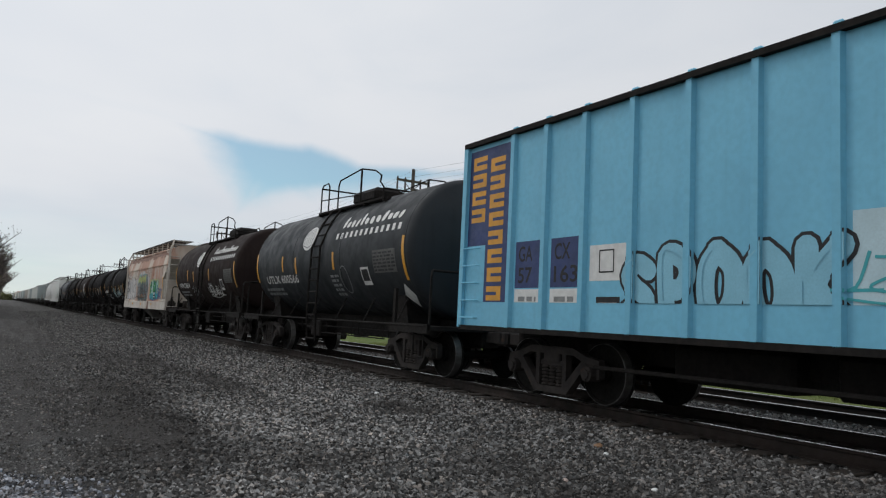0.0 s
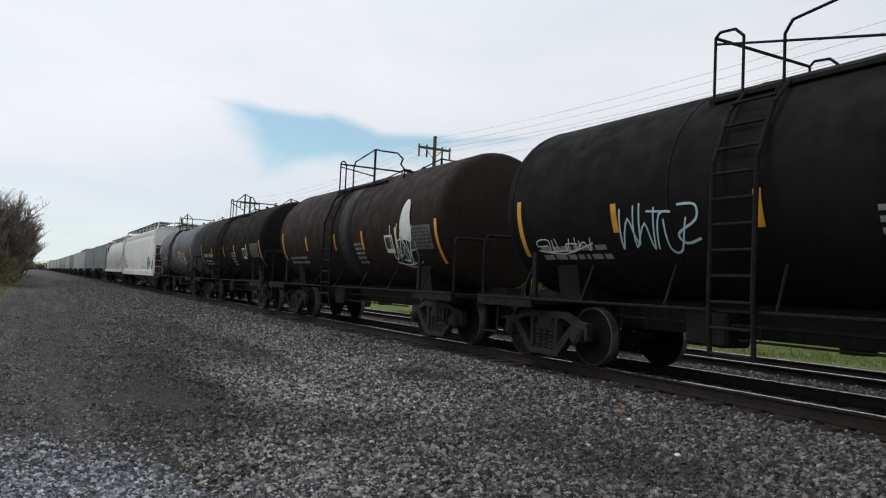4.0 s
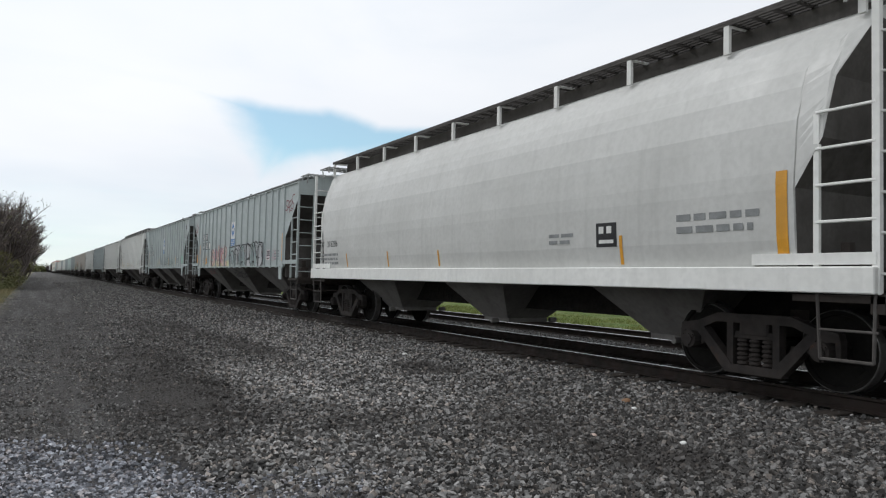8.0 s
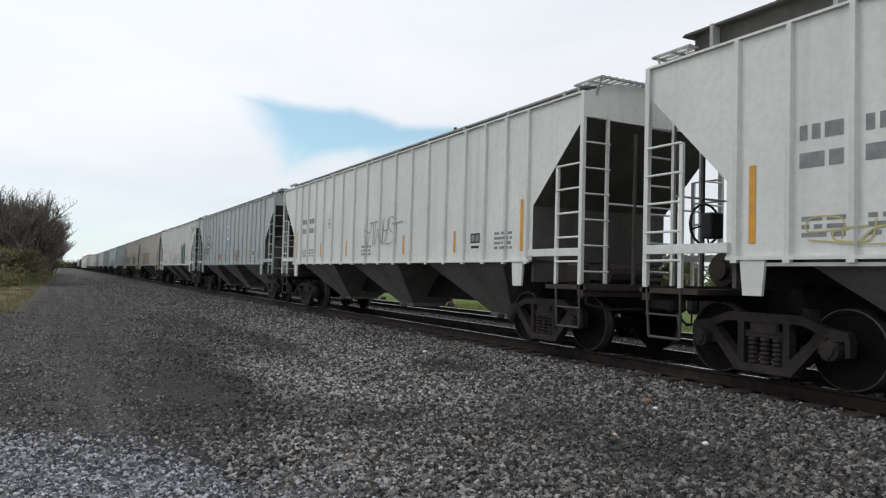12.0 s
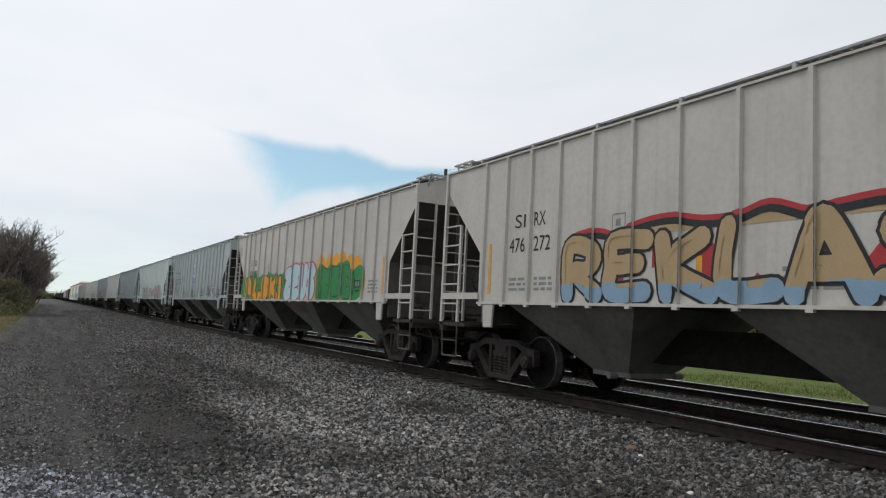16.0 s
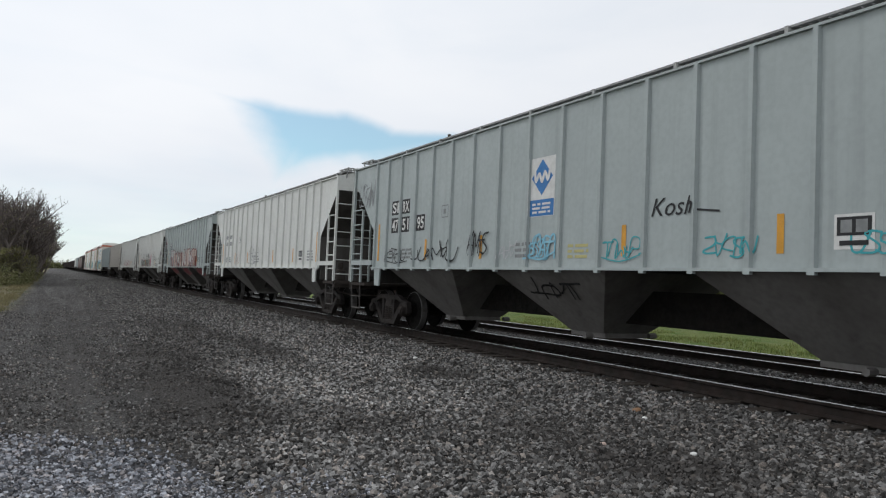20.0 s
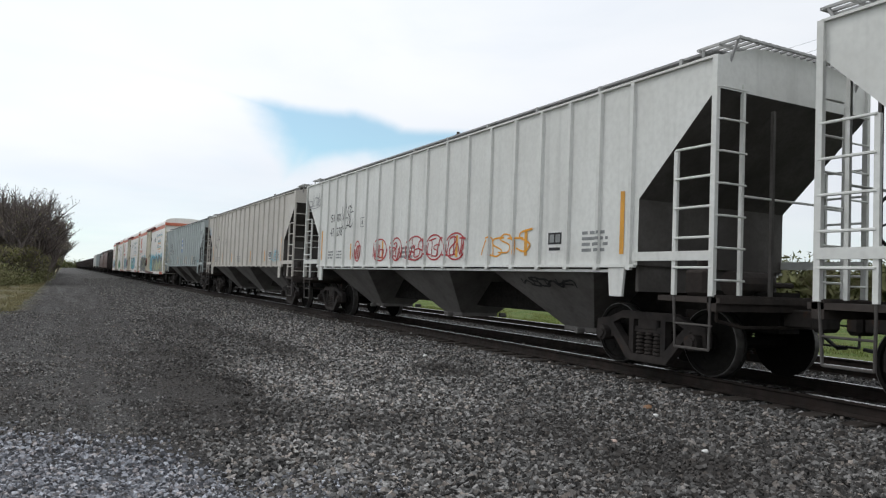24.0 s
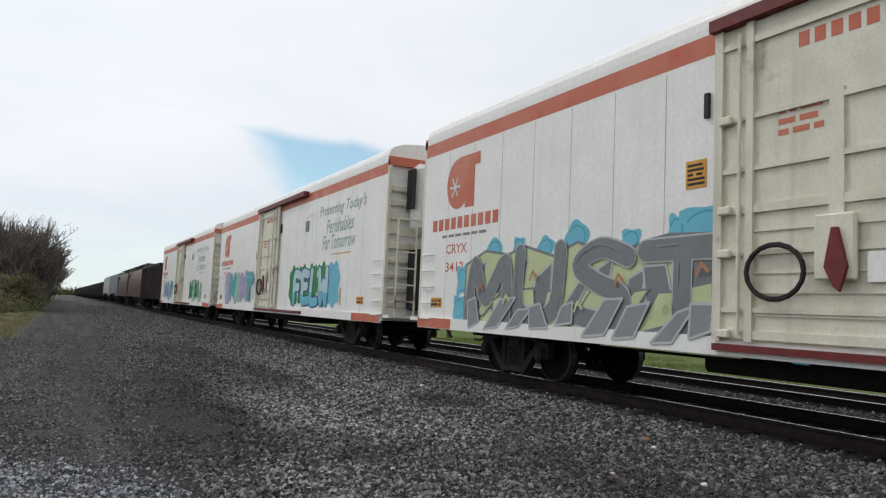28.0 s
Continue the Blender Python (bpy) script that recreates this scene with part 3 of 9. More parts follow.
def spread_stones():
    rng = np.random.default_rng(5)
    spots, grit = [], []
    # the ballast shoulder, dense close by and thinner further off
    for x0, x1, y0, y1, per in ((1.2, 7.25, 2.2, 8, 1500), (1.2, 7.25, 8, 13, 1000), (1.2, 7.25, 13, 20, 520), (1.6, 7.25, 20, 36, 200), (1.6, 7.25, 36, 60, 90), (1.8, 7.25, 60, 110, 25),
                                (7.3, 15.4, -2, 10, 110), (7.3, 15.4, 10, 40, 40), (1.2, 7.25, -7, 2.2, 160)):
        n = int((x1 - x0) * (y1 - y0) * per)
        for x, y in zip(rng.uniform(x0, x1, n), rng.uniform(y0, y1, n)):
            patchy = noise.noise((x * 0.7, y * 0.35, 7)) + 0.5 * noise.noise((x * 2.1, y * 1.1, 9))
            near = min(1.0, max(0.0, (8.0 - y) / 2.0))
            keep = 0.08 + 0.95 * min(1.0, max(0.0, (x - 1.7 - 0.5 * noise.noise((y * 0.4, 3, 1))) / 1.0)) + 0.5 * near + 0.3 * patchy
            keep *= 1.0 - 0.8 * dirt_at(x + 0.25 * patchy, y + 0.6 * patchy)
            if x < 7.2 and rng.random() > keep:
                continue
            if any(abs(x - r) < 0.1 for r in (TRACK_X - 0.7525, TRACK_X + 0.7525, FAR_X - 0.7525, FAR_X + 0.7525)):
                continue
            spots.append((x, y, ground_at(x, y) + rng.uniform(-0.006, 0.016)))
    scatter("ballast", STONE, spots, "crushed grey ballast stone beside the rails", 0.018, 0.048, 11)
    # small loose grit on the lane and in the worn places
    for x0, x1, y0, y1, per in ((-1.5, 6.6, 3.0, 9, 750), (-2.5, 4.5, 9, 16, 560), (-2.5, 4.0, 16, 30, 240), (-2.0, 3.5, 30, 50, 60)):
        n = int((x1 - x0) * (y1 - y0) * per)
        for x, y in zip(rng.uniform(x0, x1, n), rng.uniform(y0, y1, n)):
            if x > 3.6 and dirt_at(x, y) < 0.3:
                continue
            if rng.random() < 0.7 + 1.1 * noise.noise((x * 0.5, y * 1.0, 31)) + 0.5 * noise.noise((x * 2.5, y * 2.0, 33)):
                grit.append((x, y, ground_at(x, y) + 0.002))
    scatter("lane_grit", GRIT, grit, "fine loose grit on the rutted lane", 0.010, 0.030, 13)
    spots = []
    for _ in range(60000):
        x, y = rng.uniform(-1.8, 2.6), rng.uniform(2.8, 8.6)
        edge = 7.3 - 1.2 * x - y + 0.9 * noise.noise((x, y, 2))
        if rng.random() < np.clip(edge / 2.2 + 0.45, 0, 1):
            spots.append((x, y, ground_at(x, y) + rng.uniform(-0.002, 0.010)))
    scatter("fresh_gravel", CHIP, spots, "pale fresh gravel chips on the lane", 0.015, 0.036, 12)


def rail_line(name, x, z, label):
    line = new(name)
    for side in (-1, 1):
        cx = side * 0.7525
        bm = B()
        prism(bm, [(cx - 0.07, z - 0.172), (cx + 0.07, z - 0.172), (cx + 0.07, z - 0.16), (cx + 0.012, z - 0.135), (cx + 0.009, z - 0.05), (cx + 0.034, z - 0.035),
                   (cx + 0.034, z - 0.006), (cx - 0.034, z - 0.006), (cx - 0.034, z - 0.035), (cx - 0.009, z - 0.05), (cx - 0.012, z - 0.135), (cx - 0.07, z - 0.16)], "y", -150, 900)
        part("rail", bm, RAILSIDE, line, "brown steel rail")
        bm = B()
        prism(bm, [(cx - 0.033, z - 0.006), (cx + 0.033, z - 0.006), (cx + 0.026, z), (cx - 0.026, z)], "y", -150, 900)
        part("rail_head", bm, RAILTOP, line, "polished running surface of the rail")
    line.location = (x, 0, 0)
    tagged(line, label, "railway track", kind="structure")
    return line


near_line = rail_line("track_near", TRACK_X, 0.0, "railway track on timber ties under the train")
far_line = rail_line("track_far", FAR_X, -0.06, "second railway track behind the train")


def ties():
    rng = random.Random(3)
    for line, z, n0, n1 in ((near_line, -0.172, -16, 130), (far_line, -0.232, 0, 110)):
        bm = box(B(), -1.3, 1.3, -0.115, 0.115, -0.17, 0.0, 0.012)
        first = part("tie", bm, TIMBER, line)
        first.matrix_basis = pose(0, n0 * 0.53, z)
        plate = part("tie_plate", box(B(), -0.09, 0.09, -0.13, 0.13, -0.004, 0.014), RAILSIDE, line)
        plate.matrix_basis = pose(-0.7525, n0 * 0.53, z)
        for k in range(n0 + 1, n1):
            again(first, rng.uniform(-0.06, 0.06), k * 0.53 + rng.uniform(-0.03, 0.03), z + rng.uniform(-0.012, 0.004), rng.uniform(-1.5, 1.5))
            if k < 60 and line is near_line:
                again(plate, -0.7525, k * 0.53, z)


# ---- paint and lettering on the cars ----
GLYPHS, BOXES = {}, {}


def glyphs(words, bold=0.0, slant=0.0):
    """Triangles (u, v) of a line of writing one unit high, from the built-in font."""
    key = (words, bold, slant)
    if key not in GLYPHS:
        cu = bpy.data.curves.new("writing", "FONT")
        cu.body, cu.offset, cu.shear, cu.resolution_u, cu.fill_mode = words, bold, slant, 3, "FRONT"
        ob = bpy.data.objects.new("writing", cu)
        me = bpy.data.meshes.new_from_object(ob)
        me.calc_loop_triangles()
        co = [(v.co.x, v.co.y) for v in me.vertices]
        tris = [[co[i] for i in t.vertices] for t in me.loop_triangles]
        if bold:
            lo, hi, b, h = (glyphs(words, 0.0, slant), BOXES[(words, slant)])[1]
        else:
            us = [p[0] for t in tris for p in t] or [0, 1]
            vs = [p[1] for t in tris for p in t] or [0, 1]
            lo, hi, b, h = BOXES[(words, slant)] = (min(us), max(us), min(vs), max(vs))
        GLYPHS[key] = [[((u - lo) / (hi - lo), (v - b) / (h - b)) for u, v in t] for t in tris]
        bpy.data.objects.remove(ob)
        bpy.data.curves.remove(cu)
        bpy.data.meshes.remove(me)
    return GLYPHS[key]


def fit(tris, y_left, z_low, width, height):
    """Lay unit shapes on a car's side; writing runs from y_left towards the front of the car, which is -y."""
    return [[(y_left - u * width, z_low + v * height) for u, v in t] for t in tris]


def words(text, y_left, z_low, width, height, bold=0.0, slant=0.0):
    return fit(glyphs(text, bold, slant), y_left, z_low, width, height)


def bar(y_left, z_low, width, height):
    return fit([[(0, 0), (1, 0), (1, 1)], [(0, 0), (1, 1), (0, 1)]], y_left, z_low, width, height)


def bars(y_left, z_low, width, height, rows, seed=0):
    """Lines of small print that cannot be read."""
    rng = random.Random(seed)
    out, step = [], height / rows
    for r in range(rows):
        u = 0.0
        while u < width * 0.92:
            w = min(rng.uniform(0.08, 0.3), width - u)
            out += bar(y_left - u, z_low + r * step + step * 0.2, w, step * 0.55)
            u += w + 0.05
    return out


def disc(y, z, ry, rz, n=20):
    return stroke([[(y, z), (y + ry * math.cos(a), z + rz * math.sin(a)), (y + ry * math.cos(b), z + rz * math.sin(b))]
                   for a, b in ((2 * math.pi * i / n, 2 * math.pi * (i + 1) / n) for i in range(n))])


class Layered(list):
    """A triangle with the number of the stroke that it belongs to, so that crossing strokes lie one over the other."""


STROKES = [0]


def stroke(tris):
    STROKES[0] += 1
    out = []
    for t in tris:
        t = Layered(t)
        t.level = STROKES[0]
        out.append(t)
    return out


def ribbon(points, width):
    """A stroke along a line of points: mitred where it bends gently, with a round joint where it bends sharply."""
    pts = [points[0]] + [b for a, b in zip(points, points[1:]) if math.hypot(b[0] - a[0], b[1] - a[1]) > 1e-4]
    n = len(pts)
    if n < 2:
        return []
    ways = []
    for a, b in zip(pts, pts[1:]):
        d = math.hypot(b[0] - a[0], b[1] - a[1])
        ways.append(((b[0] - a[0]) / d, (b[1] - a[1]) / d))
    out, h = [], width / 2

    def side(i, way):
        """Half-width offset at point i for the segment that runs that way."""
        if 0 < i < n - 1:
            p, q = ways[i - 1], ways[i]
            c = p[0] * q[0] + p[1] * q[1]
            if c > 0.75:
                m = (p[0] + q[0], p[1] + q[1])
                k = math.hypot(*m)
                return (-m[1] / k * h, m[0] / k * h)
        return (-way[1] * h, way[0] * h)

    for i, way in enumerate(ways):
        a, b = pts[i], pts[i + 1]
        oa, ob = side(i, way), side(i + 1, way)
        la, ra, lb, rb = (a[0] + oa[0], a[1] + oa[1]), (a[0] - oa[0], a[1] - oa[1]), (b[0] + ob[0], b[1] + ob[1]), (b[0] - ob[0], b[1] - ob[1])
        out += stroke([[la, ra, rb]]) + stroke([[la, rb, lb]])
        if i and ways[i - 1][0] * way[0] + ways[i - 1][1] * way[1] <= 0.75:
            out += disc(*a, h, h, 8)
    return out


def scrawl(y_left, z_low, width, height, seed, strokes=5, thick=0.035):
    """A hand-sprayed tag that cannot be read: slanting bent strokes side by side."""
    rng = random.Random(seed)
    out = []
    cell = width / strokes
    thick = min(thick * 0.8, 0.032)
    for s in range(strokes):
        shape = SKELETONS[rng.randrange(len(SKELETONS))]
        flip, lift, tall, turned = rng.random() < 0.5, rng.uniform(0, 0.15), rng.uniform(0.6, 1.0), rng.random() < 0.55
        pts = []
        for u, v in shape:
            u = 1 - u if flip else u
            v = 1 - v if turned else v
            pts.append((y_left - cell * (s - 0.45 + 1.8 * u) - 0.14 * height * (v - 0.5), z_low + height * (lift + 0.85 * tall * v) + rng.uniform(-0.02, 0.02)))
        out += ribbon(smooth_line(pts, 4), thick * rng.uniform(0.8, 1.1))
    if rng.random() < 0.5:
        out += ribbon(smooth_line([(y_left + 0.05, z_low + 0.04), (y_left - width * 0.5, z_low - 0.02), (y_left - width - 0.1, z_low + rng.uniform(0.03, 0.15))], 4), thick * 0.8)
    return out


def blob(y, z, w, h, seed, lobes=5, grow=1.0):
    rng = random.Random(seed)
    ph, k = rng.uniform(0, 6), rng.uniform(0.10, 0.2)
    ring = []
    for i in range(26):
        a = 2 * math.pi * i / 26
        sq = 1 / max(abs(math.cos(a)), abs(math.sin(a))) ** 0.45
        r = sq * (1 + k * math.sin(lobes * a + ph)) * grow
        ring.append((y + w / 2 * r * math.cos(a), z + h / 2 * r * math.sin(a)))
    return stroke([[(y, z), ring[i], ring[(i + 1) % 26]] for i in range(26)])


def cut(tri, axis, lo, hi):
    """The part of a polygon between lo and hi on one axis."""
    for bound, keep_above in ((lo, True), (hi, False)):
        out = []
        for i, p in enumerate(tri):
            q = tri[(i + 1) % len(tri)]
            pin = p[axis] >= bound if keep_above else p[axis] <= bound
            qin = q[axis] >= bound if keep_above else q[axis] <= bound
            if pin:
                out.append(p)
            if pin != qin:
                t = (bound - p[axis]) / (q[axis] - p[axis])
                out.append((p[0] + t * (q[0] - p[0]), p[1] + t * (q[1] - p[1])))
        tri = out
        if len(tri) < 3:
            return []
    return tri


class Skin:
    """The near side of a car as paint sees it: steps across ribs, or a curved wall, as bands with a depth for each point."""

    def __init__(self, axis, bands, depth, floor=0.0):
        self.axis, self.bands, self.depth, self.floor = axis, bands, depth, floor

    def paint(self, name, tris, mat, parent, lift=0.003, label="", step=0.00006):
        verts, faces = [], []
        ranks, known = {}, {}

        def corner(x, y, z):
            """One shared corner for neighbours on the same sheet."""
            near = known.setdefault((round(y, 4), round(z, 4)), [])
            for i in near:
                if abs(verts[i][0] - x) < 0.0006:
                    return i
            near.append(len(verts))
            verts.append((x, y, z))
            return len(verts) - 1

        for tri in tris:
            up = lift + step * ranks.setdefault(tri.level if isinstance(tri, Layered) else 0, len(ranks))
            lo, hi = min(p[self.axis] for p in tri), max(p[self.axis] for p in tri)
            for k, (a, b) in enumerate(self.bands):
                if a > hi or b < lo:
                    continue
                poly = tri if a <= lo and b >= hi else cut(tri, self.axis, a, b)
                if poly and min(p[1] for p in poly) < self.floor:
                    poly = cut(poly, 1, self.floor, 99.0)
                if len(poly) < 3:
                    continue
                ring = []
                for y, z in poly:
                    i = corner(self.depth(k, y, z) - up, y, z)
                    if i not in ring:
                        ring.append(i)
                if len(ring) > 2:
                    faces.append(ring)
        if not faces:
            return None
        me = bpy.data.meshes.new(name)
        me.from_pydata(verts, [], faces)
        return mesh_part(name, me, mat, parent, label)


def ribbed_skin(sheet_x, rib_x, ribs, half, end):
    edges, kind = [-end], []
    for r in sorted(ribs):
        edges += [r - half, r + half]
        kind += [sheet_x, rib_x]
    edges.append(end)
    kind.append(sheet_x)
    return Skin(0, list(zip(edges, edges[1:])), lambda k, y, z: kind[k], 1.475)


def curved_skin(profile, z0, z1, step=0.1):
    n = int((z1 - z0) / step) + 1
    bands = [(z0 + i * step, z0 + (i + 1) * step) for i in range(n)]
    return Skin(1, bands, lambda k, y, z: profile(z))


LETTERS = {
    "A": (((0.03, 0.0), (0.42, 1.0), (0.6, 1.0), (0.97, 0.0)), ((0.22, 0.36), (0.8, 0.36))),
    "B": (((0.62, 0.55), (0.8, 0.78), (0.6, 1.0), (0.14, 0.98), (0.14, 0.02), (0.62, 0.0), (0.9, 0.2), (0.75, 0.48), (0.2, 0.52)),),
    "C": (((0.92, 0.84), (0.55, 1.0), (0.14, 0.74), (0.12, 0.28), (0.5, 0.0), (0.94, 0.14)),),
    "D": (((0.14, 0.0), (0.14, 1.0), (0.6, 0.95), (0.92, 0.6), (0.86, 0.25), (0.55, 0.02), (0.1, 0.02)),),
    "E": (((0.92, 0.95), (0.15, 0.97), (0.12, 0.5), (0.14, 0.04), (0.94, 0.04)), ((0.15, 0.52), (0.75, 0.54))),
    "F": (((0.92, 0.95), (0.15, 0.97), (0.15, 0.0)), ((0.15, 0.52), (0.72, 0.54))),
    "H": (((0.1, 0.0), (0.12, 1.0)), ((0.9, 0.0), (0.88, 1.0)), ((0.12, 0.5), (0.88, 0.54))),
    "I": (((0.5, 0.0), (0.48, 1.0)),),
    "K": (((0.14, 0.0), (0.12, 1.0)), ((0.92, 1.0), (0.32, 0.5), (0.98, 0.0))),
    "L": (((0.2, 1.0), (0.14, 0.08), (0.94, 0.05)),),
    "M": (((0.04, 0.0), (0.14, 1.0), (0.5, 0.35), (0.86, 1.0), (0.96, 0.0)),),
    "N": (((0.1, 0.0), (0.12, 1.0), (0.86, 0.04), (0.9, 1.0)),),
    "O": (((0.5, 1.0), (0.12, 0.75), (0.12, 0.28), (0.5, 0.0), (0.88, 0.28), (0.88, 0.75), (0.45, 1.0)),),
    "P": (((0.2, 0.0), (0.14, 1.0), (0.7, 0.97), (0.9, 0.72), (0.65, 0.46), (0.2, 0.46)),),
    "R": (((0.16, 0.0), (0.14, 1.0), (0.7, 0.97), (0.88, 0.74), (0.62, 0.5), (0.3, 0.48), (0.96, 0.0)),),
    "S": (((0.9, 0.86), (0.5, 1.0), (0.14, 0.78), (0.42, 0.55), (0.84, 0.34), (0.66, 0.03), (0.08, 0.12)),),
    "T": (((0.04, 0.94), (0.96, 0.95)), ((0.5, 0.95), (0.46, 0.0))),
    "U": (((0.12, 1.0), (0.14, 0.22), (0.5, 0.0), (0.86, 0.22), (0.9, 1.0)),),
    "W": (((0.04, 1.0), (0.2, 0.0), (0.5, 0.62), (0.8, 0.0), (0.96, 1.0)),),
    "Z": (((0.08, 0.92), (0.9, 0.95), (0.12, 0.06), (0.96, 0.05)),),
    "2": (((0.1, 0.8), (0.5, 1.0), (0.88, 0.72), (0.1, 0.04), (0.94, 0.04)),),
}


def graffiti(skin, car, text, y_left, z_low, width, height, fills, edge, lift=0.004, bold=0.05, slant=0.0, label="", edge_bold=0.05, jump=0.06, low=None, shine="chalk", fat=0.27, low_share=0.36):
    """A big painted word out of fat brush strokes: for each letter its edge, its fill, a second tone low down and a thin bright line."""
    rng = random.Random(len(text) * 7 + int(width * 10))
    fills = (fills,) if isinstance(fills, str) else fills
    total = sum(0.5 if ch == "I" else 1.0 for ch in text)
    cell, u0 = width / total, 0.0
    for k, ch in enumerate(text):
        share = 0.5 if ch == "I" else 1.0
        w, h, z0 = cell * share, height * rng.uniform(0.94, 1.05), z_low + rng.uniform(0, jump)
        lean, bulge = rng.uniform(-0.1, 0.1) + slant * 0.5, rng.uniform(-0.06, 0.06)
        stroke_w = min(cell * fat, height * 0.34)
        pad = stroke_w * 0.5
        lines = []
        for shape in LETTERS[ch]:
            pts = []
            for u, v in shape:
                u += lean * (v - 0.5) + bulge * math.sin(v * 5 + k)
                pts.append((y_left - u0 - pad * 0.7 - (w * 1.04 - pad * 1.4) * u, z0 + pad + (h - 2 * pad) * v))
            lines.append(smooth_line(pts, 4))
        up = lift + 0.0005 * k
        edges, body, lower, glint = [], [], [], []
        for line in lines:
            edges += ribbon(line, stroke_w + edge_bold * 1.7) + round_ends(line, stroke_w * 0.5 + edge_bold * 0.85)
            body += ribbon(line, stroke_w) + round_ends(line, stroke_w * 0.5)
            glint += ribbon([(y + stroke_w * 0.2, z + stroke_w * 0.18) for y, z in line[1:max(3, len(line) // 2)]], 0.018)
        skin.paint("graffiti", edges, SPRAY.get(edge, INK), car, up, label if not k else "", 0.00003)
        skin.paint("graffiti", body, SPRAY[fills[k % len(fills)]], car, up + 0.006, "", 0.00003)
        if low:
            cutz = z0 + h * low_share
            for tri in body:
                poly = cut(tri, 1, -9.0, cutz + 0.05 * math.sin(tri[0][0] * 9))
                if len(poly) > 2:
                    poly = Layered(poly)
                    poly.level = tri.level
                    lower.append(poly)
            skin.paint("graffiti", lower, SPRAY[low], car, up + 0.012, "", 0.00003)
        skin.paint("graffiti", glint, SPRAY.get(shine, INK), car, up + 0.018)
        u0 += w


def under(top, z_low):
    """The field between a line of points and a level below it."""
    out = []
    for (y0, z0), (y1, z1) in zip(top, top[1:]):
        out += [[(y0, z_low), (y0, z0), (y1, z1)], [(y0, z_low), (y1, z1), (y1, z_low)]]
    return out


def round_ends(line, r):
    return disc(*line[0], r, r, 10) + disc(*line[-1], r, r, 10)


SKELETONS = (
    ((0.1, 0.0), (0.15, 0.9), (0.55, 0.35), (0.85, 0.95), (0.9, 0.05)),
    ((0.9, 0.85), (0.4, 0.95), (0.15, 0.7), (0.75, 0.4), (0.7, 0.1), (0.1, 0.08)),
    ((0.15, 0.95), (0.2, 0.05), (0.8, 0.08), (0.85, 0.55), (0.25, 0.6)),
    ((0.05, 0.9), (0.95, 0.85), (0.55, 0.8), (0.45, 0.0)),
    ((0.1, 0.95), (0.3, 0.1), (0.7, 0.1), (0.9, 0.95)),
    ((0.15, 0.0), (0.5, 0.95), (0.85, 0.0), (0.7, 0.4), (0.25, 0.35)),
)


def smooth_line(points, n=5):
    out = []
    for i in range(len(points) - 1):
        p0, p1, p2, p3 = points[max(0, i - 1)], points[i], points[i + 1], points[min(len(points) - 1, i + 2)]
        for k in range(n):
            t = k / n
            out.append(tuple(0.5 * (2 * p1[a] + (p2[a] - p0[a]) * t + (2 * p0[a] - 5 * p1[a] + 4 * p2[a] - p3[a]) * t * t + (3 * p1[a] - p0[a] - 3 * p2[a] + p3[a]) * t ** 3) for a in (0, 1)))
    return out + [points[-1]]


def burner(skin, car, y_left, z_low, width, height, n, fills, edge, seed, lift=0.004, back=None, fat=0.2, shine="silver"):
    """A wild painted piece that cannot be read: a cloud behind, interlocking fat strokes with edges, and thin bright lines on them."""
    rng = random.Random(seed)
    if back:
        t = []
        for k in range(n + 2):
            t += blob(y_left - width * (k + 0.2) / (n + 1.4), z_low + height * rng.uniform(0.5, 0.62), width / n * 1.0, height * rng.uniform(0.6, 0.85), seed * 7 + k, 6)
        skin.paint("graffiti", t, SPRAY[back], car, lift)
    cell = width / n
    lines = []
    for k in range(n):
        shape = SKELETONS[rng.randrange(len(SKELETONS))]
        flip = rng.random() < 0.4
        lines.append([(y_left - cell * (k - 0.08 + 1.16 * ((1 - u) if flip else u)), z_low + height * (0.1 + 0.8 * v) + rng.uniform(-0.04, 0.04)) for u, v in shape])
    for k, line in enumerate(lines):
        path = smooth_line(line)
        w = cell * fat * 1.25
        skin.paint("graffiti", ribbon(path, w + 0.11), SPRAY.get(edge, INK), car, lift + 0.0016 + 0.0052 * k, "", 0.00003)
        skin.paint("graffiti", ribbon(path, w), SPRAY[fills[k % len(fills)]], car, lift + 0.0042 + 0.0052 * k, "", 0.00003)
        skin.paint("graffiti", ribbon([(y + w * 0.22, z + 0.03) for y, z in path[1:len(path) * 2 // 3]], 0.022), SPRAY[shine], car, lift + 0.0062 + 0.0052 * k, "", 0.00003)


def angular(skin, car, y_left, z_low, width, height, n, fill, edge, seed, lift):
    """Interlocking slanted faces of a wild-style piece, each with a thin pale border."""
    rng = random.Random(seed)
    cell = width / n
    for k in range(n):
        y = y_left - cell * (k + 0.5)
        lean, w, h = rng.uniform(-0.35, 0.35), cell * rng.uniform(0.35, 0.6), height * rng.uniform(0.55, 1.0)
        z = z_low + rng.uniform(0.0, height - h)
        q = [(y + w, z), (y - w * rng.uniform(0.1, 0.8), z + h * rng.uniform(0.0, 0.25)), (y - w + lean, z + h), (y + w * rng.uniform(-0.1, 0.5) + lean, z + h * rng.uniform(0.75, 1.0))]
        up = lift + 0.0010 * k
        skin.paint("graffiti", [[q[0], q[1], q[2]], [q[0], q[2], q[3]]], SPRAY[fill], car, up)
        skin.paint("graffiti", ribbon(q + [q[0]], 0.035), SPRAY[edge], car, up + 0.0004, "", 0.00002)


# ---- parts that every car has ----
MOVERS, ROLLERS = [], []       # (thing, place at 14 s) and (wheelset, place on its truck, car)
CENTRE_14, SPEED, GAIN = 14.0, 16.955, 0.0069


